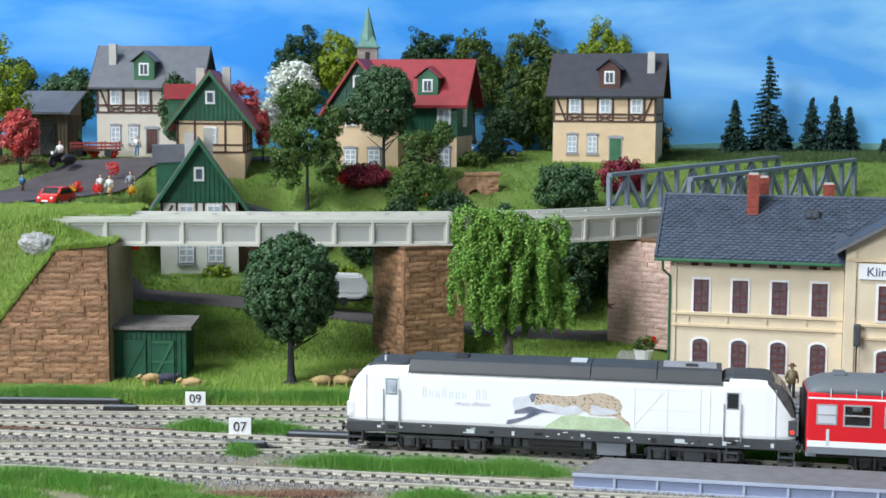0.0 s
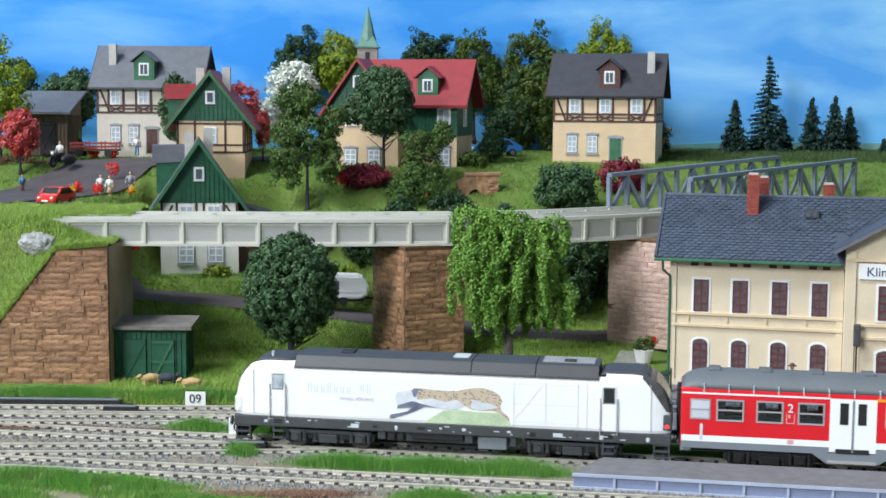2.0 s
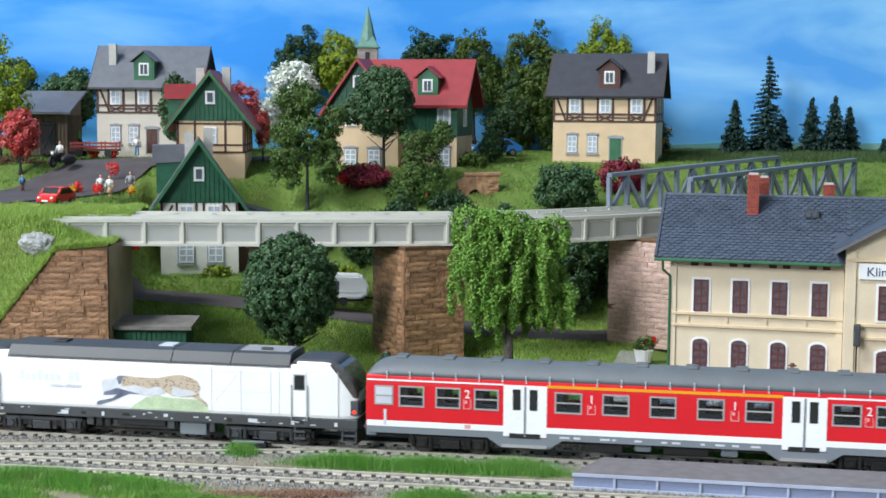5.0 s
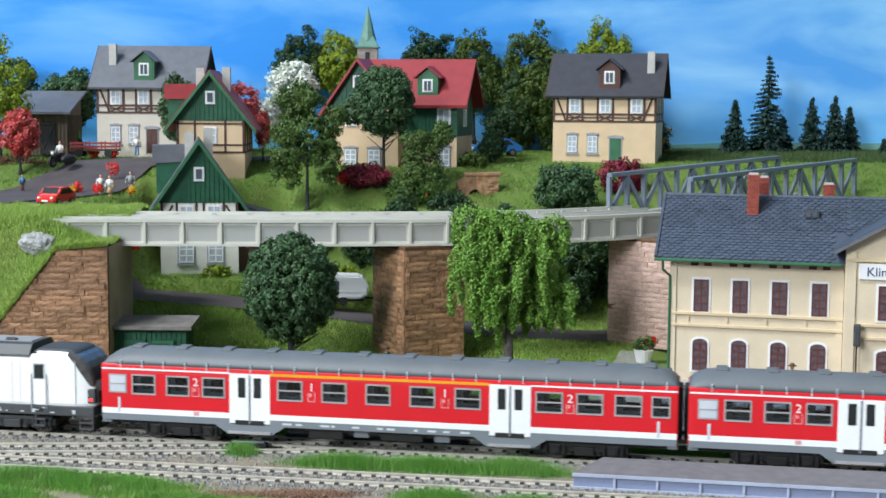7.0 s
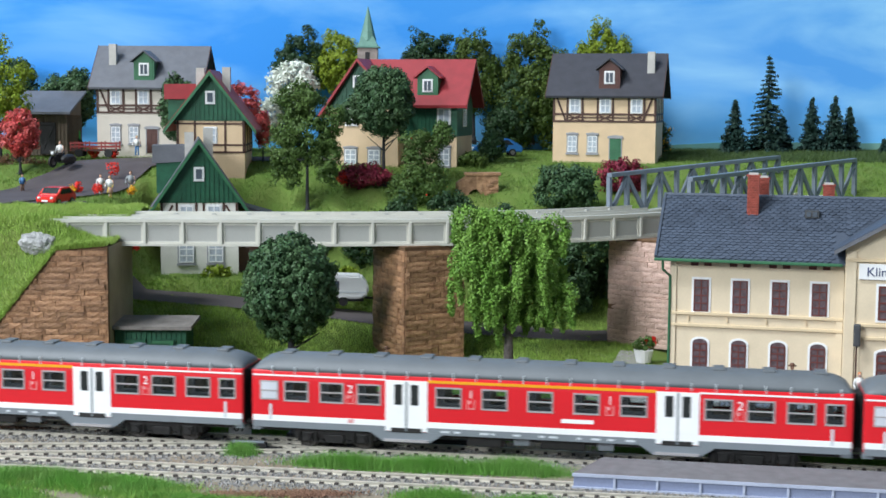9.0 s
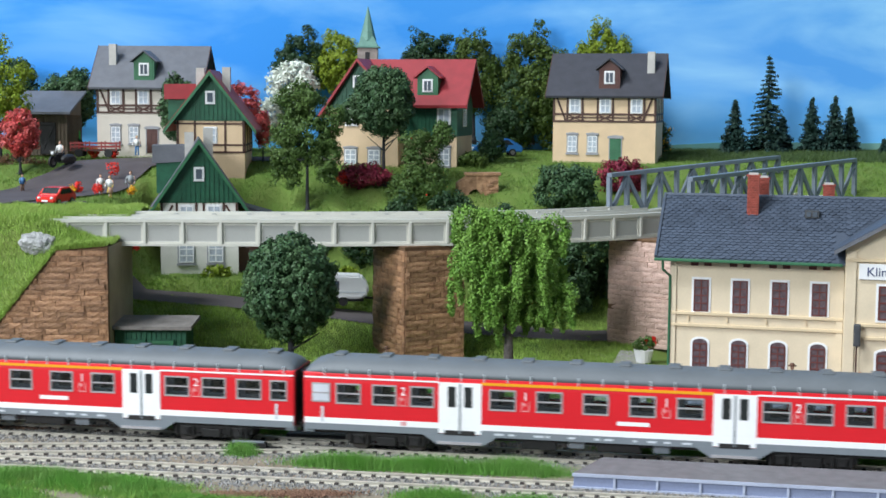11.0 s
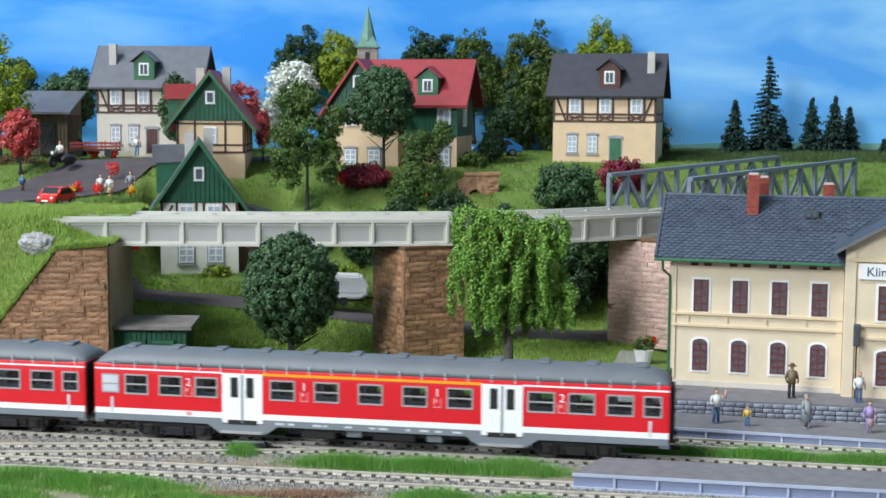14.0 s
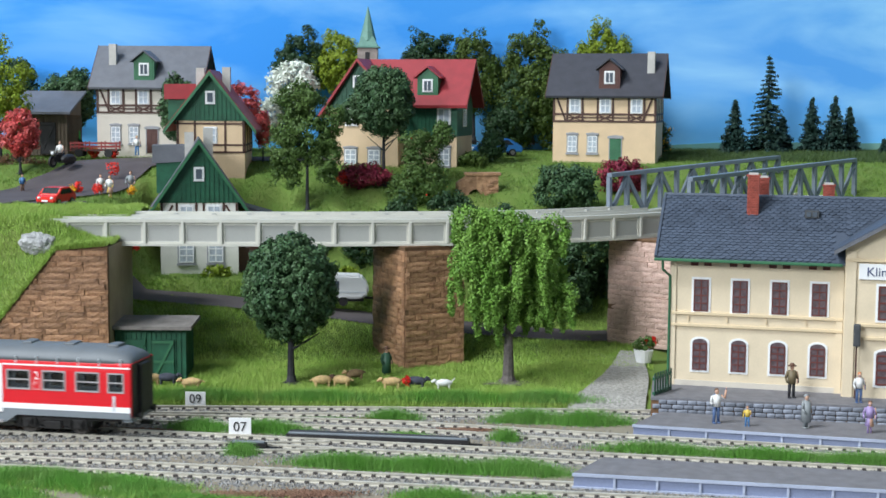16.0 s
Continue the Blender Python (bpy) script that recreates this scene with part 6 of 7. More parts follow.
tree("slender green birch with a loose uneven crown", -10.8, 42.0, 9.2, [(-0.9, 0, 8.2, 1.5, 1.2, 1.7, 95), (0.1, 0, 5.9, 2.4, 1.4, 2.1, 150), (-1.7, 0, 4.2, 1.3, 1.0, 2.3, 85), (1.7, 0, 4.0, 1.1, 1.0, 1.9, 70), (0.1, 0, 8.6, 1.2, 1, 1.0, 30), (2.2, 0, 7.2, 0.8, 0.8, 1.0, 22)], L_MID, 0.22, 0.32, 30, 0.13, 8, loose=0.4)
tree("round dark green tree before the red-roofed house", -4.9, 45.6, 11.2, [(0, 0, 6.6, 2.5, 2.4, 2.85, 380), (-2.6, 0, 5.7, 0.9, 0.8, 1.1, 36)], L_DARK, 0.24, 0.32, 34, 0.16, 4.5)
tree("tree covered in white blossom", -13.9, 60.0, 12.8, [(0, 0, 6.3, 2.3, 1.8, 2.3, 120), (-2.0, 0, 3.2, 1.1, 1, 2.1, 50)], L_WHITE, 0.34, 0.36, 20, 0.16, 4)
tree("small round tree with red leaves", -35.4, 48.2, 11.6, [(0, 0, 3.4, 1.55, 1.4, 2.0, 90)], L_RED, 0.28, 0.3, 24, 0.12, 2)
tree("dark red tree behind the yellow house", -18.2, 56.0, 12.6, [(0, 0, 4.6, 1.9, 1.5, 2.2, 80)], L_RED, 0.28, 0.34, 22, 0.12, 3)
tree("red blossoming shrub tree", -15.7, 53.0, 12.0, [(0, 0, 3.4, 0.6, 0.6, 1.5, 34)], L_RED, 0.26, 0.3, 20, 0.08, 2)
tree("leafy green tree beside the pale house", -23.6, 55.5, 12.6, [(0, 0, 4.6, 1.5, 1.3, 3.0, 120)], L_DARK, 0.3, 0.34, 24, 0.14, 3)
tree("round green tree at the barn", -34.2, 63.0, 13.0, [(0, 0, 5.0, 1.6, 1.5, 2.7, 130)], L_DARK, 0.3, 0.34, 24, 0.16, 3)
tree("yellow-green tree at the village edge", -38.4, 52.5, 12.0, [(0, 0, 6.8, 2.6, 1.8, 3.2, 120), (0.8, 0, 5.0, 1.8, 1.5, 1.6, 50)], L_YELLOW, 0.26, 0.4, 30, 0.2, 4, loose=0.4)
tree("dark green tree against the sky", -41.6, 68.0, 13.0, [(0, 0, 6.2, 2.2, 1.4, 2.6, 90)], L_DEEP, 0.3, 0.4, 24, 0.16, 3)
tree("broad dark tree behind the barn", -36.6, 66.0, 13.0, [(0, 0, 4.9, 2.0, 1.4, 2.3, 90)], L_DARK, 0.3, 0.4, 24, 0.16, 3)
tree("small olive tree against the sky", -38.2, 68.0, 13.0, [(0, 0, 4.3, 1.9, 1.4, 1.7, 70)], L_OLIVE, 0.3, 0.4, 24, 0.16, 3)
for _x, _z, _r, _h, _m in ((-14.0, 7.9, 2.1, 2.4, L_DEEP), (-10.2, 7.5, 2.2, 3.0, L_YELLOW), (-1.3, 8.0, 2.3, 2.6, L_DEEP), (2.9, 7.2, 2.5, 3.4, L_OLIVE), (8.6, 5.6, 2.7, 5.0, L_OLIVE), (7.0, 3.4, 1.6, 3.0, L_DEEP), (15.6, 8.3, 2.3, 2.7, L_YELLOW), (6.2, 2.0, 1.9, 2.0, L_DEEP)):
    tree("tall leafy tree along the painted sky", _x, 68.5, 14.0, [(0, 0, _z, _r, 1.4, _h, int(58 * _r * _h / 2)), (_r * 0.55, 0, _z - _h * 0.5, _r * 0.7, 1.1, _h * 0.7, int(24 * _r * _h / 2)), (-_r * 0.6, 0, _z - _h * 0.2, _r * 0.6, 1.1, _h * 0.6, int(22 * _r * _h / 2))], _m, 0.26, 0.36, 26, 0.18, 4, loose=0.42)


def conifer(x, y, z, h, r, label):
    rng = np.random.default_rng(int(x * 10) + 5)
    t = thing("conifer", label, "tree", x, y, z, group="conifers")
    part("trunk", rod(bmesh.new(), (0, 0, 0), (0, 0, h * 0.96), 0.14, 0.02, 7), BARK, t)
    P, N = [], []
    zz = h * 0.1
    while zz < h:
        f = 1 - zz / h
        rr = r * 1.2 * (f ** 0.85) * rng.uniform(0.8, 1.1) + 0.05
        m = max(6, int(22 * f + 6))
        for i in range(m):
            a = rng.uniform(0, 6.28)
            q = np.linspace(0.1, 1, max(4, int(rr * 7))) * rr * rng.uniform(0.65, 1.12)
            for k in range(3):
                P.append(np.stack([q * math.cos(a), q * math.sin(a), zz - q * 0.30 + 0.10 * q * q / max(rr, .1)], -1) + rng.normal(0, 0.06, (len(q), 3)))
                N.append(np.stack([0.4 * math.cos(a) + 0 * q, 0.4 * math.sin(a) + 0 * q, 1 + 0 * q], -1))
        zz += h * 0.042
    cloud("needles", leaves(np.concatenate(P), np.concatenate(N), 0.19, rng, 1.8), 4, L_FIR, t)


for _x, _y, _h, _r in ((31.2, 66.5, 9.4, 2.05), (27.6, 64.5, 5.2, 1.35), (35.7, 67.5, 5.5, 1.3), (37.9, 67.5, 5.6, 1.4), (39.6, 68.5, 4.6, 1.1), (33.2, 69.0, 3.6, 1.2), (42.3, 66.0, 1.5, 0.5)):
    conifer(_x, _y, 12.9, _h, _r, "dark green fir tree standing in the field")

bush("tall tangled green shrub with red blossom", -1.7, 43.0, 9.4, [(0, 0, 2.6, 2.0, 1.0, 2.6, 130), (1.6, 0, 5.8, 0.7, 0.6, 1.1, 26), (-0.6, 0, 5.2, 1.3, 0.8, 1.0, 36), (-1.3, 0, 1.2, 1.4, 0.9, 1.2, 40)], L_MID, 0.22, 0.34, 30, (FLOWER_R, 0.0025))
bush("wine-red bush before the red-roofed house", -6.3, 45.0, 10.6, [(0, 0, 1.2, 2.1, 0.9, 0.9, 70)], L_WINE, 0.26, 0.34, 24)
bush("bright red flowering bush", -8.2, 44.6, 10.6, [(0, 0, 1.1, 0.5, 0.4, 0.45, 18)], FLOWER_R, 0.2, 0.2, 16)
bush("round green bush at the top of the bank", 9.7, 41.5, 9.2, [(0, 0, 1.9, 2.4, 1.5, 1.75, 170)], L_DARK, 0.28, 0.34, 24)
bush("wine-red bush below the cream house", 14.6, 45.0, 10.2, [(0, 0, 1.6, 1.9, 1.0, 1.4, 80)], L_WINE, 0.26, 0.34, 24)
bush("dark green bush beside the red-roofed house", 4.3, 53.5, 12.4, [(0, 0, 1.6, 1.1, 0.9, 1.3, 60)], L_DEEP, 0.26, 0.3, 22)
bush("green bush beside the red-roofed house", 2.4, 51.0, 12.1, [(0, 0, 0.7, 1.3, 0.8, 0.6, 40)], L_OLIVE, 0.26, 0.3, 22)
bush("bush with orange blossom behind the cream house", 20.2, 63.5, 12.9, [(0, 0, 1.5, 1.0, 0.8, 1.6, 50)], L_DEEP, 0.28, 0.32, 20, (FLOWER_Y, 0.10))
for _x, _y, _w, _h in ((10.0, 35.5, 1.5, 3.4), (7.6, 36.5, 1.6, 3.0), (12.6, 36.5, 1.4, 3.2), (4.5, 37.5, 1.8, 2.6), (-6.2, 37.5, 1.7, 2.0), (-3.4, 38.0, 1.6, 2.3), (-10.0, 38.0, 1.5, 1.4), (0.6, 38.0, 1.8, 2.6)):
    bush("tall dark green hedge shrub on the bank under the viaduct", _x, _y, float(ground_z(_x, _y)) - 0.3, [(0, 0, _h * 0.95, _w, 1.0, _h, int(42 * _h))], L_DEEP if _x < 9 else L_DARK, 0.28, 0.36, 24)
bush("light green leafy plant before the white cottage", -17.2, 37.3, 4.2, [(0, 0, 0.5, 0.95, 0.5, 0.5, 22)], L_YELLOW, 0.34, 0.24, 14)
bush("yellow-green shrub behind the caravan", -7.2, 34.6, 3.2, [(0, 0, 1.7, 1.1, 0.5, 0.6, 26)], L_YELLOW, 0.26, 0.24, 18)
bush("brown hedge by the barn", -36.5, 51.0, 11.6, [(0, 0, 0.6, 3.2, 0.5, 0.8, 60)], leafy("brown_hedge", (0.10, 0.05, 0.03), (0.14, 0.08, 0.03)), 0.24, 0.3, 20)
for _x, _y, _z, _m, _s in ((-24.0, 41.0, 7.3, FLOWER_R, 1.0), (-23.4, 37.0, 6.4, FLOWER_R, 0.7), (-23.9, 36.8, 5.8, FLOWER_Y, 0.7), (-27.2, 46.2, 11.5, FLOWER_R, 1.3), (-29.0, 42.2, 10.4, FLOWER_R, 0.9), (-29.4, 41.8, 10.3, FLOWER_Y, 0.7), (-27.2, 41.0, 10.3, FLOWER_R, 0.9), (-24.6, 41.3, 10.3, FLOWER_Y, 0.7), (-31.0, 55.5, 12.6, FLOWER_R, 1.0), (-29.3, 55.3, 12.6, FLOWER_R, 0.8)):
    bush("cluster of bright garden flowers", _x, _y, _z, [(0, 0, 0.55 * _s, 0.42 * _s, 0.3, 0.45 * _s, 12)], _m, 0.18, 0.16, 12, name="flower_bed")


# ---- grass ----
HILL = leafy("hill_fibre", (0.115, 0.215, 0.037), (0.185, 0.27, 0.062), 0.25)
def blades(name, x, y, z, h, w, material, label, lean=0.35):
    n = len(x)
    a = RNG.uniform(0, 6.28, n)
    c, s = np.cos(a) * w / 2, np.sin(a) * w / 2
    tip = RNG.normal(0, 1, (n, 2)) * (lean * h)[:, None]
    v = np.stack([np.stack([x - c, y - s, z - 0.04], -1), np.stack([x + c, y + s, z - 0.04], -1), np.stack([x + tip[:, 0], y + tip[:, 1], z + h], -1)], 1)
    return tagged(cloud(name, v.reshape(-1, 3), 3, material), label, "grass", "", "stuff")


def scatter(x0, x1, y0, y1, n):
    return RNG.uniform(x0, x1, n), RNG.uniform(y0, y1, n)


def patchy(x, y, k=0.55, q=0.5):
    return (np.sin(x * k * 2.1 + 1.3 * np.sin(y * k)) + np.sin(y * k * 2.7 + x * k + 2) + RNG.normal(0, 0.5, len(x))) > -q * 2


x, y = scatter(-20.5, 13, 12.3, 23, 110000)
keep = ~((x > 7.6 + 0.36 * (y - 12)) & (x < 12.6 + 0.12 * (y - 12)))
x, y = x[keep], y[keep]
z = ground_z(x, y) + lumps(x, y, 0.1) * sm(12, 15, y)
edge = 1 + 1.5 * (y < 14.2) * RNG.random(len(x))
blades("meadow_grass", x, y, z, RNG.uniform(0.14, 0.34, len(x)) * edge, 0.04, GRASS_LIGHT, "bright green meadow grass under the viaduct")
x, y = scatter(-24, 14, 22, 36, 70000)
rd = np.abs(y - np.interp(x, [-34, -22, -12, -2, 8, 18], [31.6, 32.2, 32.0, 30.5, 30.5, 32])) > 2.4
x, y = x[rd], y[rd]
blades("bank_grass", x, y, ground_z(x, y), RNG.uniform(0.14, 0.34, len(x)), 0.06, GRASS_LIGHT, "green grass on the bank by the road")
x, y = scatter(-46, 46, 34, 72, 190000)
rd = np.abs(x - np.interp(y, [33.5, 40, 46, 52, 54], [-36, -32, -29.5, -27, -22])) > np.where(y < 54, np.interp(y, [34, 46, 54], [4.6, 3.2, 1.6]), 0)
x, y = x[rd], y[rd]
blades("hill_grass", x, y, ground_z(x, y), RNG.uniform(0.1, 0.28, len(x)), 0.06, HILL, "green grass on the village hill")
x, y = scatter(-34, -20.8, 16.72, 30, 60000)
blades("embankment_grass", x, y, bank_z(x, y), RNG.uniform(0.16, 0.42, len(x)), 0.045, GRASS_LIGHT, "bright green grass over the embankment")

TUFTS = ((-10.3, 1.0, 0.9, 0.65, 0.75), (-4.6, -1.35, 3.0, 0.75, 0.8), (-0.4, -1.9, 3.3, 0.7, 0.8), (3.6, -2.3, 2.6, 0.75, 0.85), (-19.0, -4.3, 4.4, 1.5, 0.62), (-15.0, -5.4, 3.4, 1.3, 0.55),
         (-21.5, -7.2, 4.0, 1.6, 0.5), (0.2, -7.3, 2.4, 0.7, 0.7), (4.3, -8.4, 2.6, 0.8, 0.7), (10.5, -9.3, 2.6, 0.6, 0.5), (-13.4, 6.4, 1.7, 0.7, 0.75), (-9.6, 6.1, 2.4, 0.75, 0.75),
         (-2.8, 9.2, 1.5, 0.5, 0.8), (4.9, 8.7, 2.2, 0.55, 0.95), (8.2, 8.3, 2.4, 0.6, 0.95), (11.2, 1.9, 3.2, 0.5, 0.7), (16.5, 0.9, 3.6, 0.5, 0.7), (21.8, 0.0, 3.4, 0.5, 0.7), (3.4, 4.4, 0.8, 0.55, 0.8),
         (-7.5, 13.0, 4.0, 0.5, 0.7), (-14.5, 13.1, 4.2, 0.5, 0.75), (0.5, 13.0, 4.0, 0.5, 0.75), (6.0, 13.0, 3.0, 0.5, 0.75), (-23, 13.4, 5.0, 0.8, 0.75), (-6.5, 8.8, 3, 0.3, 0.3), (-11, -7.6, 5, 0.8, 0.4), (-1.8, 5.0, 1.6, 0.35, 0.4))
for _x, _y, _a, _b, _h in TUFTS:
    n = int(3400 * _a * _b)
    u = RNG.normal(0, 0.48, (n, 2))
    x = _x + u[:, 0] * _a
    y = _y + u[:, 1] * _b - 0.165 * (x - _x) * (1 if _y < 8 else 0.1)
    if _y < -4:
        bare = np.sin(x * 1.35 + 0.8 * np.sin(y * 1.9)) * np.cos(y * 1.7 + x * 0.4) + RNG.normal(0, 0.25, n)
        on = bare < 0.45
        x, y, u, n = x[on], y[on], u[on], int(on.sum())
        pick = RNG.random(n) < 0.35
        blades("moss_tuft", x[pick] + 0.1, y[pick], np.full(int(pick.sum()), -0.25), RNG.uniform(0.12, 0.32, int(pick.sum())), 0.035, GRASS_LIGHT, "pale short turf fibres on the brown soil", 0.6)
    fall = np.clip(1.25 - 0.5 * np.hypot(u[:, 0], u[:, 1]), 0.4, 1.1)
    blades("grass_tuft", x, y, np.full(n, -0.25) + (0.35 if _y > 12.5 else 0), RNG.uniform(0.45, 1.05, n) * _h * fall, 0.02, GRASS, "tuft of fresh green grass fibres between the tracks", 0.30)

x, y = scatter(17, 46, 57, 76, 40000)
FIELD = leafy("dark_field_fibre", (0.045, 0.085, 0.025), (0.07, 0.11, 0.035), 0.35)
blades("field_grass", x, y, ground_z(x, y), RNG.uniform(0.3, 0.55, len(x)), 0.08, FIELD, "dark green field grass below the fir trees")
x, y = scatter(-31.5, -20.75, 16.55, 16.95, 5000)
blades("edge_grass", x, y, wall_top(x), RNG.uniform(0.2, 0.5, len(x)), 0.045, GRASS_LIGHT, "grass hanging over the abutment edge", 0.5)
hills = part("backdrop_hills", PR([(14, 11), (14, 13.5), (22, 13.65), (30, 14.1), (40, 13.95), (60, 14.3), (75, 14.1), (75, 11)], 71.05, 71.2), mat("painted_hills", (0.10, 0.32, 0.33), 0.7, 0.3, 12, 0.0, second=(0.22, 0.38, 0.30)))
tagged(hills, "painted blue-green distant hills on the backdrop", "backdrop", "", "structure")


# ---- small things ----
def clay(name, color, rough=0.55):
    return mat(name, color, rough, 0.12, 250, 0.1)


C = {k: clay("figure_" + k, v) for k, v in dict(skin=(0.62, 0.36, 0.25), white=(0.75, 0.74, 0.72), jeans=(0.09, 0.15, 0.30), olive=(0.17, 0.13, 0.07), black=(0.03, 0.03, 0.035), brown=(0.16, 0.08, 0.05), blue=(0.08, 0.22, 0.45),
         yellow=(0.70, 0.50, 0.10), lilac=(0.36, 0.27, 0.50), grey=(0.28, 0.30, 0.31), green=(0.03, 0.09, 0.05), red=(0.55, 0.04, 0.03), orange=(0.62, 0.22, 0.08), hair=(0.12, 0.06, 0.03)).items()}


def figure(label, x, y, z, rz, h, top, legs, hair="hair", coat=0.0, arm=0.0, hat=False, skirt=False):
    """A small painted standing figurine, one plain mesh. h is its height."""
    k = h / 1.9
    bm = bmesh.new()
    mats = [C[legs], C[top], C["skin"], C[hair]]

    def mark(i, f):
        n0 = len(bm.faces)
        f()
        bm.faces.ensure_lookup_table()
        for j in range(n0, len(bm.faces)):
            bm.faces[j].material_index = i
    if skirt:
        mark(0, lambda: rod(bm, (0, 0, 0.42), (0, 0, 1.02), 0.27, 0.15, 10))
        mark(2, lambda: (rod(bm, (-0.08, 0, 0), (-0.07, 0, 0.5), 0.06), rod(bm, (0.1, 0.03, 0), (0.07, 0, 0.5), 0.06)))
    else:
        mark(0, lambda: (rod(bm, (-0.13, 0, 0), (-0.1, 0, 0.95), 0.075, 0.11), rod(bm, (0.14, 0.06, 0), (0.1, 0, 0.95), 0.075, 0.11), box(bm, -0.2, -0.05, -0.2, 0.06, 0, 0.07), box(bm, 0.07, 0.22, -0.14, 0.12, 0, 0.07)))
    mark(1, lambda: (rod(bm, (0, 0, 0.9 - coat), (0, 0, 1.5), 0.2 + coat * 0.16, 0.235, 10), ball(bm, 0, 0, 1.48, 0.25, 0.15, 0.12, 1)))
    mark(1, lambda: (rod(bm, (-0.24, 0, 1.48), (-0.36, -0.08, 1.12), 0.075), rod(bm, (-0.36, -0.08, 1.12), (-0.32, -0.26, 0.9 + arm * 0.2), 0.06)))
    if arm:
        mark(1, lambda: (rod(bm, (0.24, 0, 1.48), (0.42, -0.1, 1.35), 0.075), rod(bm, (0.42, -0.1, 1.35), (0.48, -0.12, 1.35 + 0.45 * arm), 0.06)))
        mark(2, lambda: ball(bm, 0.48, -0.12, 1.38 + 0.5 * arm, 0.06, 0.06, 0.08, 1))
    else:
        mark(1, lambda: (rod(bm, (0.24, 0, 1.48), (0.33, 0.02, 1.1), 0.075), rod(bm, (0.33, 0.02, 1.1), (0.3, -0.12, 0.85), 0.06)))
    mark(2, lambda: (rod(bm, (0, 0, 1.5), (0, 0, 1.62), 0.07), ball(bm, 0, -0.01, 1.72, 0.115, 0.13, 0.15, 2)))
    mark(3, lambda: ball(bm, 0, 0.03, 1.79, 0.125, 0.13, 0.11, 2))
    if hat:
        mark(3, lambda: (rod(bm, (0, 0, 1.8), (0, 0, 1.83), 0.24, n=14), rod(bm, (0, 0, 1.82), (0, 0, 1.96), 0.14, 0.11, 12)))
    bm.transform(Matrix.Scale(k, 4))
    ob = part("figurine", bm, mats[0], None, label, True)
    for m in mats[1:]:
        ob.data.materials.append(m)
    tagged(ob, "", "figurine", "figurines")
    return put(ob, x, y, z, rz)


figure("figurine in white shirt and jeans waving on the platform", 15.0, 5.9, 0.45, 10, 1.95, "white", "jeans", arm=1.0)
figure("small child figurine in yellow and blue", 16.55, 5.2, 0.45, -20, 1.12, "yellow", "blue")
figure("heavy figurine in an olive jacket and hat", 19.95, 9.4, 1.15, 0, 1.95, "olive", "black", "brown", 0.1, 0.0, True)
figure("figurine in a long grey coat with a bag", 19.65, 4.9, 0.45, 30, 1.85, "grey", "grey", "grey", 0.55)
figure("figurine in white top and blue trousers", 23.45, 8.2, 1.15, 0, 1.75, "white", "jeans", "orange", 0.0, 0.0)
figure("figurine in a lilac dress with a dark bag", 22.75, 3.8, 0.45, -15, 1.75, "lilac", "lilac", "brown", 0.0, 0.0, False, True)
figure("shepherd figurine in a dark green cloak", -3.55, 18.7, 0.35, 20, 1.95, "green", "green", "brown", 0.6, 0.0, True)
figure("figurine in grey suit on the village path", -24.7, 41.5, 10.35, 0, 1.9, "grey", "grey")
figure("figurine in orange skirt among the flowers", -27.0, 41.2, 10.25, 20, 1.75, "white", "orange", skirt=True)
figure("figurine with yellow skirt on the path", -25.9, 39.6, 10.25, -20, 1.75, "white", "yellow", skirt=True)
figure("figurine in pale blue at the pale house", -27.4, 56.4, 12.9, 0, 1.75, "white", "blue", "yellow")
figure("small figurine crossing the village street", -33.7, 43.0, 10.4, 40, 1.45, "blue", "brown")


def animal(label, x, y, z, rz, body, head, s=1.0, category="sheep", name="sheep", tail=0.0):
    """A small standing animal: body, head, four legs."""
    a = thing(name, label, category, x, y, z, rz, "animals on the meadow")
    part("body", ball(bmesh.new(), 0, 0, 0.52 * s, 0.62 * s, 0.27 * s, 0.27 * s, 3, 0.12, x), body, a, smooth=True)
    part("head", ball(ball(bmesh.new(), -0.68 * s, 0, 0.66 * s, 0.17 * s, 0.12 * s, 0.14 * s, 2), -0.82 * s, 0, 0.6 * s, 0.11 * s, 0.08 * s, 0.08 * s, 2), head, a, smooth=True)
    for u in (-0.4, 0.4):
        for v in (-0.14, 0.14):
            part("leg", rod(bmesh.new(), (u * s, v * s, 0), (u * s, v * s, 0.45 * s), 0.055 * s, 0.085 * s), body, a)
    part("tail", rod(bmesh.new(), (0.58 * s, 0, 0.6 * s), (0.8 * s, 0, (0.5 + tail) * s), 0.06 * s, 0.03 * s), body, a)
    for v in (-0.11, 0.11):
        part("ear", beam(bmesh.new(), (-0.66 * s, v * s, 0.74 * s), (-0.62 * s, v * 1.9 * s, 0.76 * s), 0.07 * s, 0.03 * s), head, a)
    return a


WOOL = mat("wool", (0.62, 0.42, 0.20), 0.9, 0.2, 400, 0.8)
WOOLD = mat("dark_wool", (0.05, 0.055, 0.075), 0.9, 0.2, 400, 0.8)
FACE = mat("dark_face", (0.10, 0.05, 0.03), 0.8)
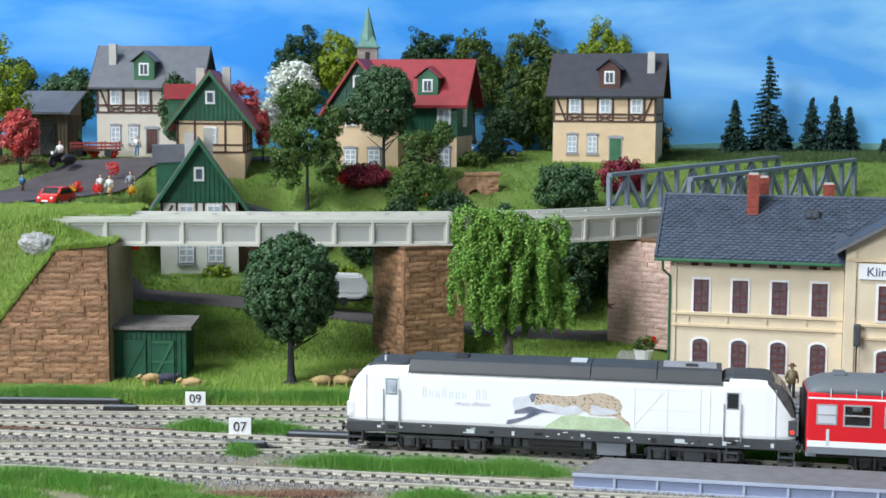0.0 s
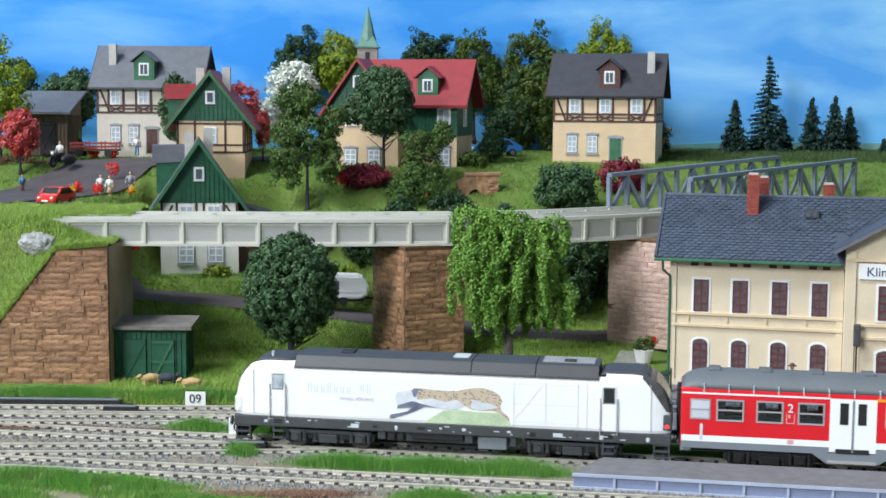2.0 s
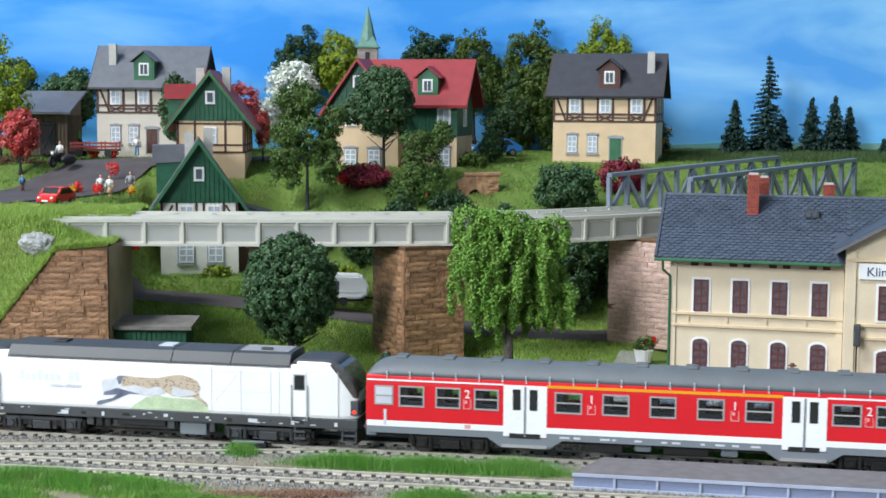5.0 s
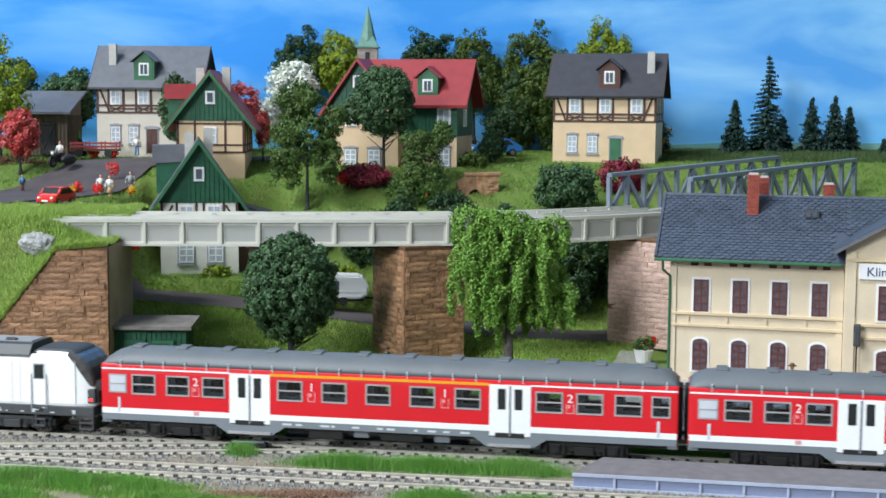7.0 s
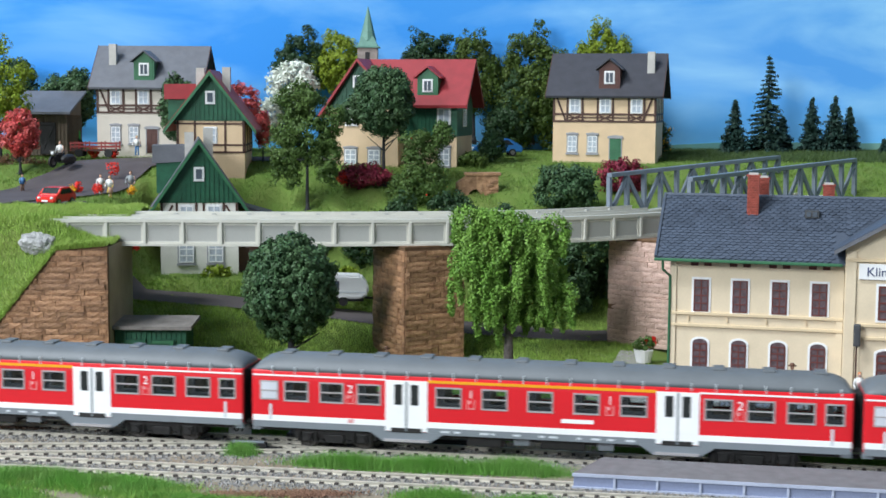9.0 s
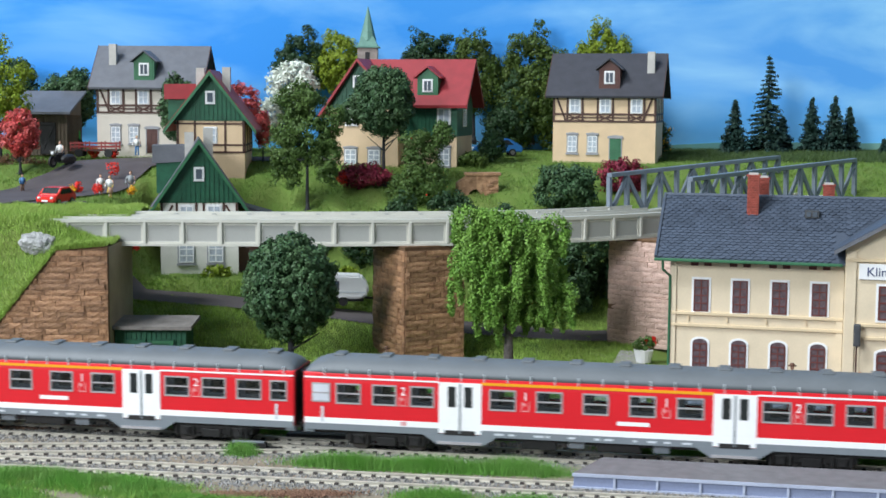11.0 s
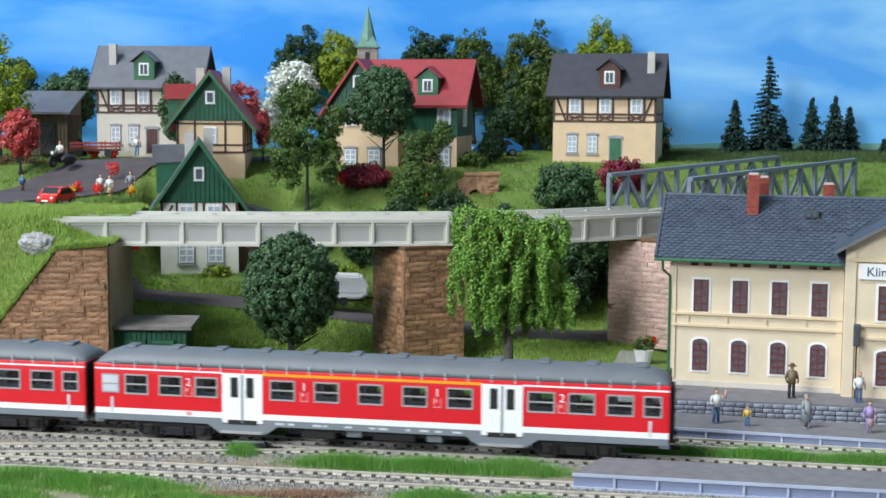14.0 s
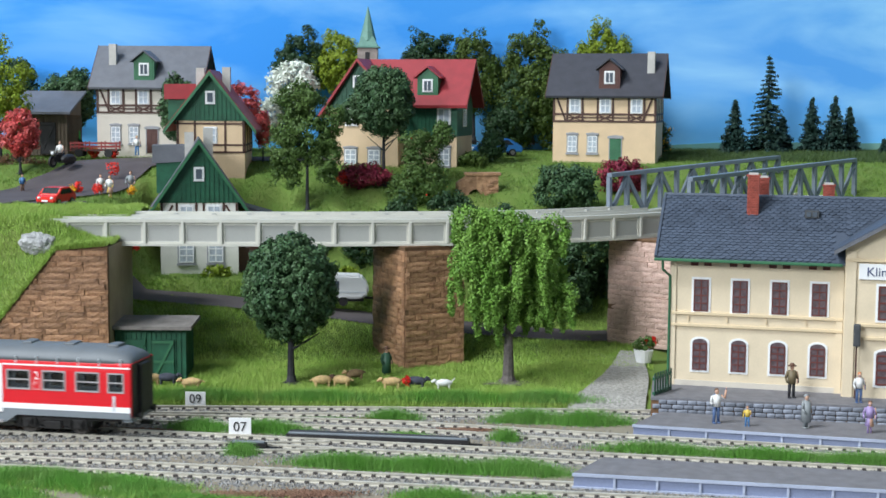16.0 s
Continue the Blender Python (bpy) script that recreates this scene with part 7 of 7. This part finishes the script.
for _x, _y, _r, _b, _h in ((-18.0, 16.0, 25, WOOL, WOOL), (-17.0, 16.2, 180, WOOLD, WOOLD), (-15.3, 14.9, 8, WOOL, WOOL), (-7.4, 15.8, 200, WOOL, FACE), (-6.2, 15.9, -20, WOOL, FACE), (-3.1, 15.4, 10, WOOL, WOOL), (-1.6, 15.7, 175, WOOLD, WOOLD), (-5.5, 17.6, 30, mat("brown_wool", (0.30, 0.20, 0.10), 0.9, 0.2, 400, 0.8), WOOL)):
    animal("small grazing sheep with matted fleece on the meadow", _x, _y, float(ground_z(_x, _y)) + 0.05, _r, _b, _h)
animal("small white goat standing in the grass", 0.1, 15.5, float(ground_z(0.1, 15.5)) + 0.05, 4, C["white"], C["white"], 0.85, "goat", "goat", 0.35)
bush("tiny garden figure with red and white flowers", -2.2, 15.5, 0.3, [(0, 0, 0.45, 0.22, 0.2, 0.3, 8)], FLOWER_R, 0.16, 0.1, 10, name="flower_bed")


def number_sign(x, y, text, w=1.2, h=1.0):
    s = thing("number_sign", "white plate with black numerals beside the track", "sign", x, y, -0.27, -3, "track number signs")
    part("plate", B(-w / 2, w / 2, -0.03, 0.03, 0.05, 0.1 + h, bevel=0.025), WHITE, s)
    part("foot", B(-0.1, 0.1, -0.05, 0.05, -0.05, 0.15), WHITE, s)
    writing("numerals", text, 0.74, INK, s, 0, -0.055, 0.1 + h * 0.52)
    return s


number_sign(-10.85, 4.55, "07", 1.22, 1.05)
number_sign(-14.55, 12.0, "09", 1.22, 0.9)


def turnout_drive(x, y, rz, L, w, label):
    d = thing("turnout_drive", label, "turnout drive", x, y, -0.27, rz, "turnout drives")
    part("housing", PR([(0, 0), (L, 0), (L, w * 0.55), (L * 0.55, w), (0, w)], 0, 0.42, axis="z"), DARK, d)
    part("cover_rib", B(0.1, L - 0.1, 0.05, 0.25, 0.42, 0.52, bevel=0.03), TGREY, d)
    part("slide_bar", B(0.2, L - 0.6, w * 0.45, w * 0.62, 0.42, 0.5), LFRAME, d)
    part("lever", B(L - 0.05, L + 0.7, 0.1, 0.3, 0.02, 0.22), DARK, d)


turnout_drive(-8.3, 3.95, -7.5, 9.8, 1.1, "long black turnout drive housing beside the main line")
turnout_drive(-27.0, 12.2, -1.5, 8.0, 0.9, "black turnout drive housing by the siding")
turnout_drive(-19.6, 10.3, -2, 2.0, 0.7, "short black turnout drive box at the points")
turnout_drive(-11.0, 1.9, -5, 1.9, 0.7, "short black turnout drive box between the rails")


def rock():
    bm = ball(bmesh.new(), 0, 0, 0, 1.2, 0.85, 0.72, 4, 0.22, 3)
    for v in bm.verts:
        v.co += v.co.normalized() * (0.16 * noise.turbulence(v.co * 2.6, 3, True) - 0.08)
    ob = part("rock", bm, mat("limestone", (0.44, 0.44, 0.43), 0.8, 0.35, 160, 0.9, second=(0.22, 0.22, 0.225), bumpdist=0.002), None, "jagged pale grey rock on the grassy embankment")
    tagged(ob, "", "rock")
    put(ob, -25.4, 18.3, 8.75, 10, 0, 8)


rock()


def tub():
    t = thing("flower_tub", "white tub with red flowers beside the station", "planter", 13.5, 23.5, 0.55)
    bm = rod(bmesh.new(), (0, 0, 0), (0, 0, 0.85), 0.5, 0.68, 16)
    part("tub", bm, WHITE, t)
    P, N = leaf_points([(0, 0, 1.2, 0.6, 0.5, 0.45, 20)], 0.2, 14)
    cloud("plant", leaves(P, N, 0.2), 4, L_MID, t)
    P, N = leaf_points([(0.45, 0, 1.45, 0.3, 0.25, 0.3, 9)], 0.14, 10)
    cloud("blossom", leaves(P, N, 0.2), 4, FLOWER_R, t)


tub()


def vehicle(name, label, x, y, z, rz, paint, L=4.4, Wd=1.9, van=False):
    v = thing(name, label, "car", x, y, z, rz, "vehicles")
    hood = [(0, 0.35), (0.05, 0.8), (0.9, 1.0), (1.4, 1.55), (3.2, 1.6), (4.1, 1.05), (4.4, 0.9), (4.4, 0.35)]
    bm = PR([(a * L / 4.4, b) for a, b in hood], -Wd / 2, Wd / 2)
    bmesh.ops.bevel(bm, geom=list(bm.edges), offset=0.1, segments=2, affect="EDGES")
    part("body", bm, paint, v, smooth=False)
    k = L / 4.4
    for sy in (-1, 1):
        part("side_window", PR([(1.2 * k, 1.02), (1.5 * k, 1.45), (3.1 * k, 1.48), (3.6 * k, 1.05)], min(sy * Wd / 2, sy * (Wd / 2 + 0.02)), max(sy * Wd / 2, sy * (Wd / 2 + 0.02))), TGLASS, v)
        for u in (0.85, 3.5):
            w = part("wheel", rod(bmesh.new(), (u * k, sy * Wd * 0.38, 0.34), (u * k, sy * (Wd / 2 + 0.03), 0.34), 0.34, n=18), CHASSIS, v)
            part("rim", rod(bmesh.new(), (u * k, sy * (Wd / 2 + 0.03), 0.34), (u * k, sy * (Wd / 2 + 0.05), 0.34), 0.2, n=14), STEEL, w)
        part("headlight", ball(bmesh.new(), 0.06, sy * Wd * 0.33, 0.72, 0.12, 0.16, 0.12, 2), WHITE, v)
    part("windscreen", PR([(0.98 * k, 1.05), (1.42 * k, 1.52), (1.38 * k, 1.56), (0.93 * k, 1.08)], -Wd * 0.4, Wd * 0.4), TGLASS, v)
    part("number_plate", B(-0.04, 0.02, -0.3, 0.3, 0.42, 0.55), WHITE, v)
    return v


CARRED = mat("red_car_paint", (0.70, 0.03, 0.02), 0.25, 0.03)
CARBLUE = mat("blue_car_paint", (0.03, 0.18, 0.50), 0.3, 0.03)
red_car = vehicle("car", "small red car parked on the village street", -27.9, 28.7, 10.35, 72, CARRED, 3.4, 1.9)
red_car.matrix_basis = red_car.matrix_basis @ Matrix.Scale(0.82, 4)
vehicle("car", "blue car parked behind the red-roofed house", 2.6, 60.5, 12.9, 5, CARBLUE, 4.6)


def caravan():
    c = thing("caravan", "white caravan parked by the road", "caravan", -9.3, 32.6, 3.0, 4)
    bm = PR([(0, 0.5), (0, 1.7), (0.5, 2.3), (3.3, 2.2), (3.85, 1.5), (3.85, 0.9), (3.4, 0.5)], -0.95, 0.95)
    bmesh.ops.bevel(bm, geom=list(bm.edges), offset=0.14, segments=2, affect="EDGES")
    part("body", bm, WHITE, c)
    part("stripe", B(0.2, 3.6, -0.97, -0.95, 0.98, 1.06), PALEGREY, c)
    part("window", B(0.7, 1.7, -0.98, -0.95, 1.3, 1.85), PANE, c)
    for sy in (-0.8, 0.8):
        part("wheel", rod(bmesh.new(), (2.0, sy - 0.12, 0.34), (2.0, sy + 0.12, 0.34), 0.34, n=18), CHASSIS, c)
    part("drawbar", beam(bmesh.new(), (3.6, 0, 0.5), (4.9, 0, 0.4), 0.16, 0.16), CHASSIS, c)
    part("chassis", B(0.2, 3.5, -0.8, 0.8, 0.32, 0.5), CHASSIS, c)


caravan()


def motorbike():
    m = thing("motorcycle", "black motorcycle with sidecar on the village street", "motorcycle", -32.3, 49.2, float(ground_z(-32.3, 49.2)) + 0.24, 68)
    part("frame", ball(B(-0.8, 0.8, -0.12, 0.12, 0.35, 0.75, bevel=0.08), 0, 0, 0.8, 0.5, 0.18, 0.2, 2), DARK, m)
    for u in (-0.85, 0.85):
        w = part("wheel", rod(bmesh.new(), (u, -0.07, 0.38), (u, 0.07, 0.38), 0.38, n=18), CHASSIS, m)
        part("rim", rod(bmesh.new(), (u, -0.09, 0.38), (u, 0.09, 0.38), 0.22, n=14), STEEL, w)
    part("sidecar", ball(bmesh.new(), -0.1, -0.75, 0.55, 0.75, 0.35, 0.35, 2), DARK, m)
    part("handlebar", beam(bmesh.new(), (-0.6, -0.45, 1.1), (-0.6, 0.4, 1.1), 0.06, 0.06), STEEL, m)
    part("headlight", ball(bmesh.new(), -0.85, 0, 0.95, 0.1, 0.13, 0.13, 2), WHITE, m)
    return m


bike = motorbike()
bike.matrix_basis = bike.matrix_basis @ Matrix.Scale(1.25, 4)
figure("figurine in white riding the motorcycle", -32.3, 49.2, float(ground_z(-32.3, 49.2)) + 0.55, -20, 1.9, "white", "black")


def cart():
    c = thing("farm_cart", "dark red wooden farm cart before the pale house", "cart", -33.0, 55.6, 12.75, 0)
    part("bed", B(0, 4.2, -0.7, 0.7, 0.55, 0.7), BROWNWOOD, c)
    for sy in (-0.7, 0.7):
        for zz in (0.85, 1.15):
            part("rail", B(0, 4.2, sy - 0.04, sy + 0.04, zz, zz + 0.14), DARKRED, c)
        for u in (0.1, 1.4, 2.8, 4.1):
            part("stake", B(u - 0.05, u + 0.05, sy - 0.05, sy + 0.05, 0.55, 1.4), DARKRED, c)
        for u in (0.8, 3.4):
            part("wheel", rod(bmesh.new(), (u, sy - 0.08, 0.36), (u, sy + 0.08, 0.36), 0.36, n=16), CHASSIS, c)
    part("shaft", beam(bmesh.new(), (0, 0, 0.6), (-1.3, 0, 0.4), 0.1, 0.1), BROWNWOOD, c)


cart()


def tractor():
    t = thing("tractor", "green tractor with red wheels by the barn", "tractor", -34.6, 60.5, 12.95, 15)
    part("body", B(-0.9, 0.4, -0.45, 0.45, 0.6, 1.2, bevel=0.1), C["green"], t)
    part("cab", B(0.2, 1.1, -0.55, 0.55, 0.7, 2.0, bevel=0.1), mat("tractor_green", (0.05, 0.40, 0.06), 0.4), t)
    for sy in (-0.65, 0.65):
        for u, r in ((-0.6, 0.42), (0.7, 0.68)):
            w = part("wheel", rod(bmesh.new(), (u, sy - 0.15, r), (u, sy + 0.15, r), r, n=18), CHASSIS, t)
            part("rim", rod(bmesh.new(), (u, sy - 0.17, r), (u, sy + 0.17, r), r * 0.6, n=14), C["red"], w)


tractor()


def portal():
    p = thing("tunnel_portal", "small brown stone arch portal in the grassy bank", "portal", 1.1, 44.2, 8.0, 8)
    ring = [(0.9, -0.5), (0.9, 2.1)] + [(1.6 + 0.0 - 0.7 * math.cos(a), 2.1 + 0.7 * math.sin(a)) for a in np.linspace(0.3, math.pi - 0.3, 7)] + [(2.3, 2.1), (2.3, -0.5)]
    pts = [(0, -0.5), (0, 3.3), (0.9, 3.9), (3.4, 3.9), (3.4, -0.5)]
    part("wall", PR(pts[:3] + [(1.6, 3.9), (1.6, 2.8)] + ring[5:1:-1] + [(0.9, 2.1), (0.9, -0.5)], 0, 0.8), STONE, p)
    part("wall", PR([(1.6, 3.9), (3.4, 3.9), (3.4, -0.5), (2.3, -0.5), (2.3, 2.1), (1.6, 2.8)], 0, 0.8), STONE, p)
    # dark sheet behind the arch in place of its unlit depth
    part("dark_arch_sheet", B(0.5, 2.7, 0.85, 1.0, -0.5, 3.2), DARK, p)
    part("coping", B(0.7, 3.6, -0.15, 0.9, 3.9, 4.15, bevel=0.05), STONE, p)
    st = mesh_of("stone", B(-0.3, 0.3, -0.08, 0.05, -0.13, 0.13, bevel=0.04), STONE)
    for r in range(13):
        for u in np.arange(2.7 - (r % 2) * 0.3 + 0.3, 3.3, 0.6):
            share("stone", st, p, u, 0, -0.2 + r * 0.3)


portal()


# ---- what moves: the train, and its wheels with it ----
TRAIN = ((0.0, 17.85), (0.5, 17.08), (1.0, 15.70), (1.5, 13.90), (2.0, 11.87), (2.5, 9.49), (3.0, 6.98), (3.5, 4.62), (4.0, 1.97), (5.15, -4.75), (6.3, -12.50),
         (6.5, -14.09), (7.0, -18.25), (7.5, -22.90), (8.0, -27.87), (8.5, -33.76), (9.0, -40.47), (9.2, -43.26), (10.2, -57.0), (11.2, -71.0), (12.0, -82.03), (12.5, -89.08),
         (13.0, -96.34), (13.5, -103.34), (14.0, -110.12), (14.5, -116.75), (15.0, -124.52), (15.5, -131.23), (16.0, -138.07))


def motions():
    c, s = math.cos(radians(10.22)), math.sin(radians(10.22))

    def at(d):
        d += 0.29
        return pose(d * c * U, (1.62 - d * s) * U, 0, 0, 0, -10.22)
    for car, off in CARS:
        walk(car, [(t, at(d + off)) for t, d in TRAIN])
    ts = np.array([r[0] for r in TRAIN])
    ds = np.array([r[1] for r in TRAIN])
    fine = np.arange(0, 16.001, 1 / 30)
    for w, x, r in WHEELS:
        rows = []
        for t in fine:
            d = float(np.interp(t, ts, ds)) - ds[0]
            rows.append((float(t), pose(x * U, 0, r * U, 0, math.degrees(d / r), 0)))
        walk(w, rows)


motions()
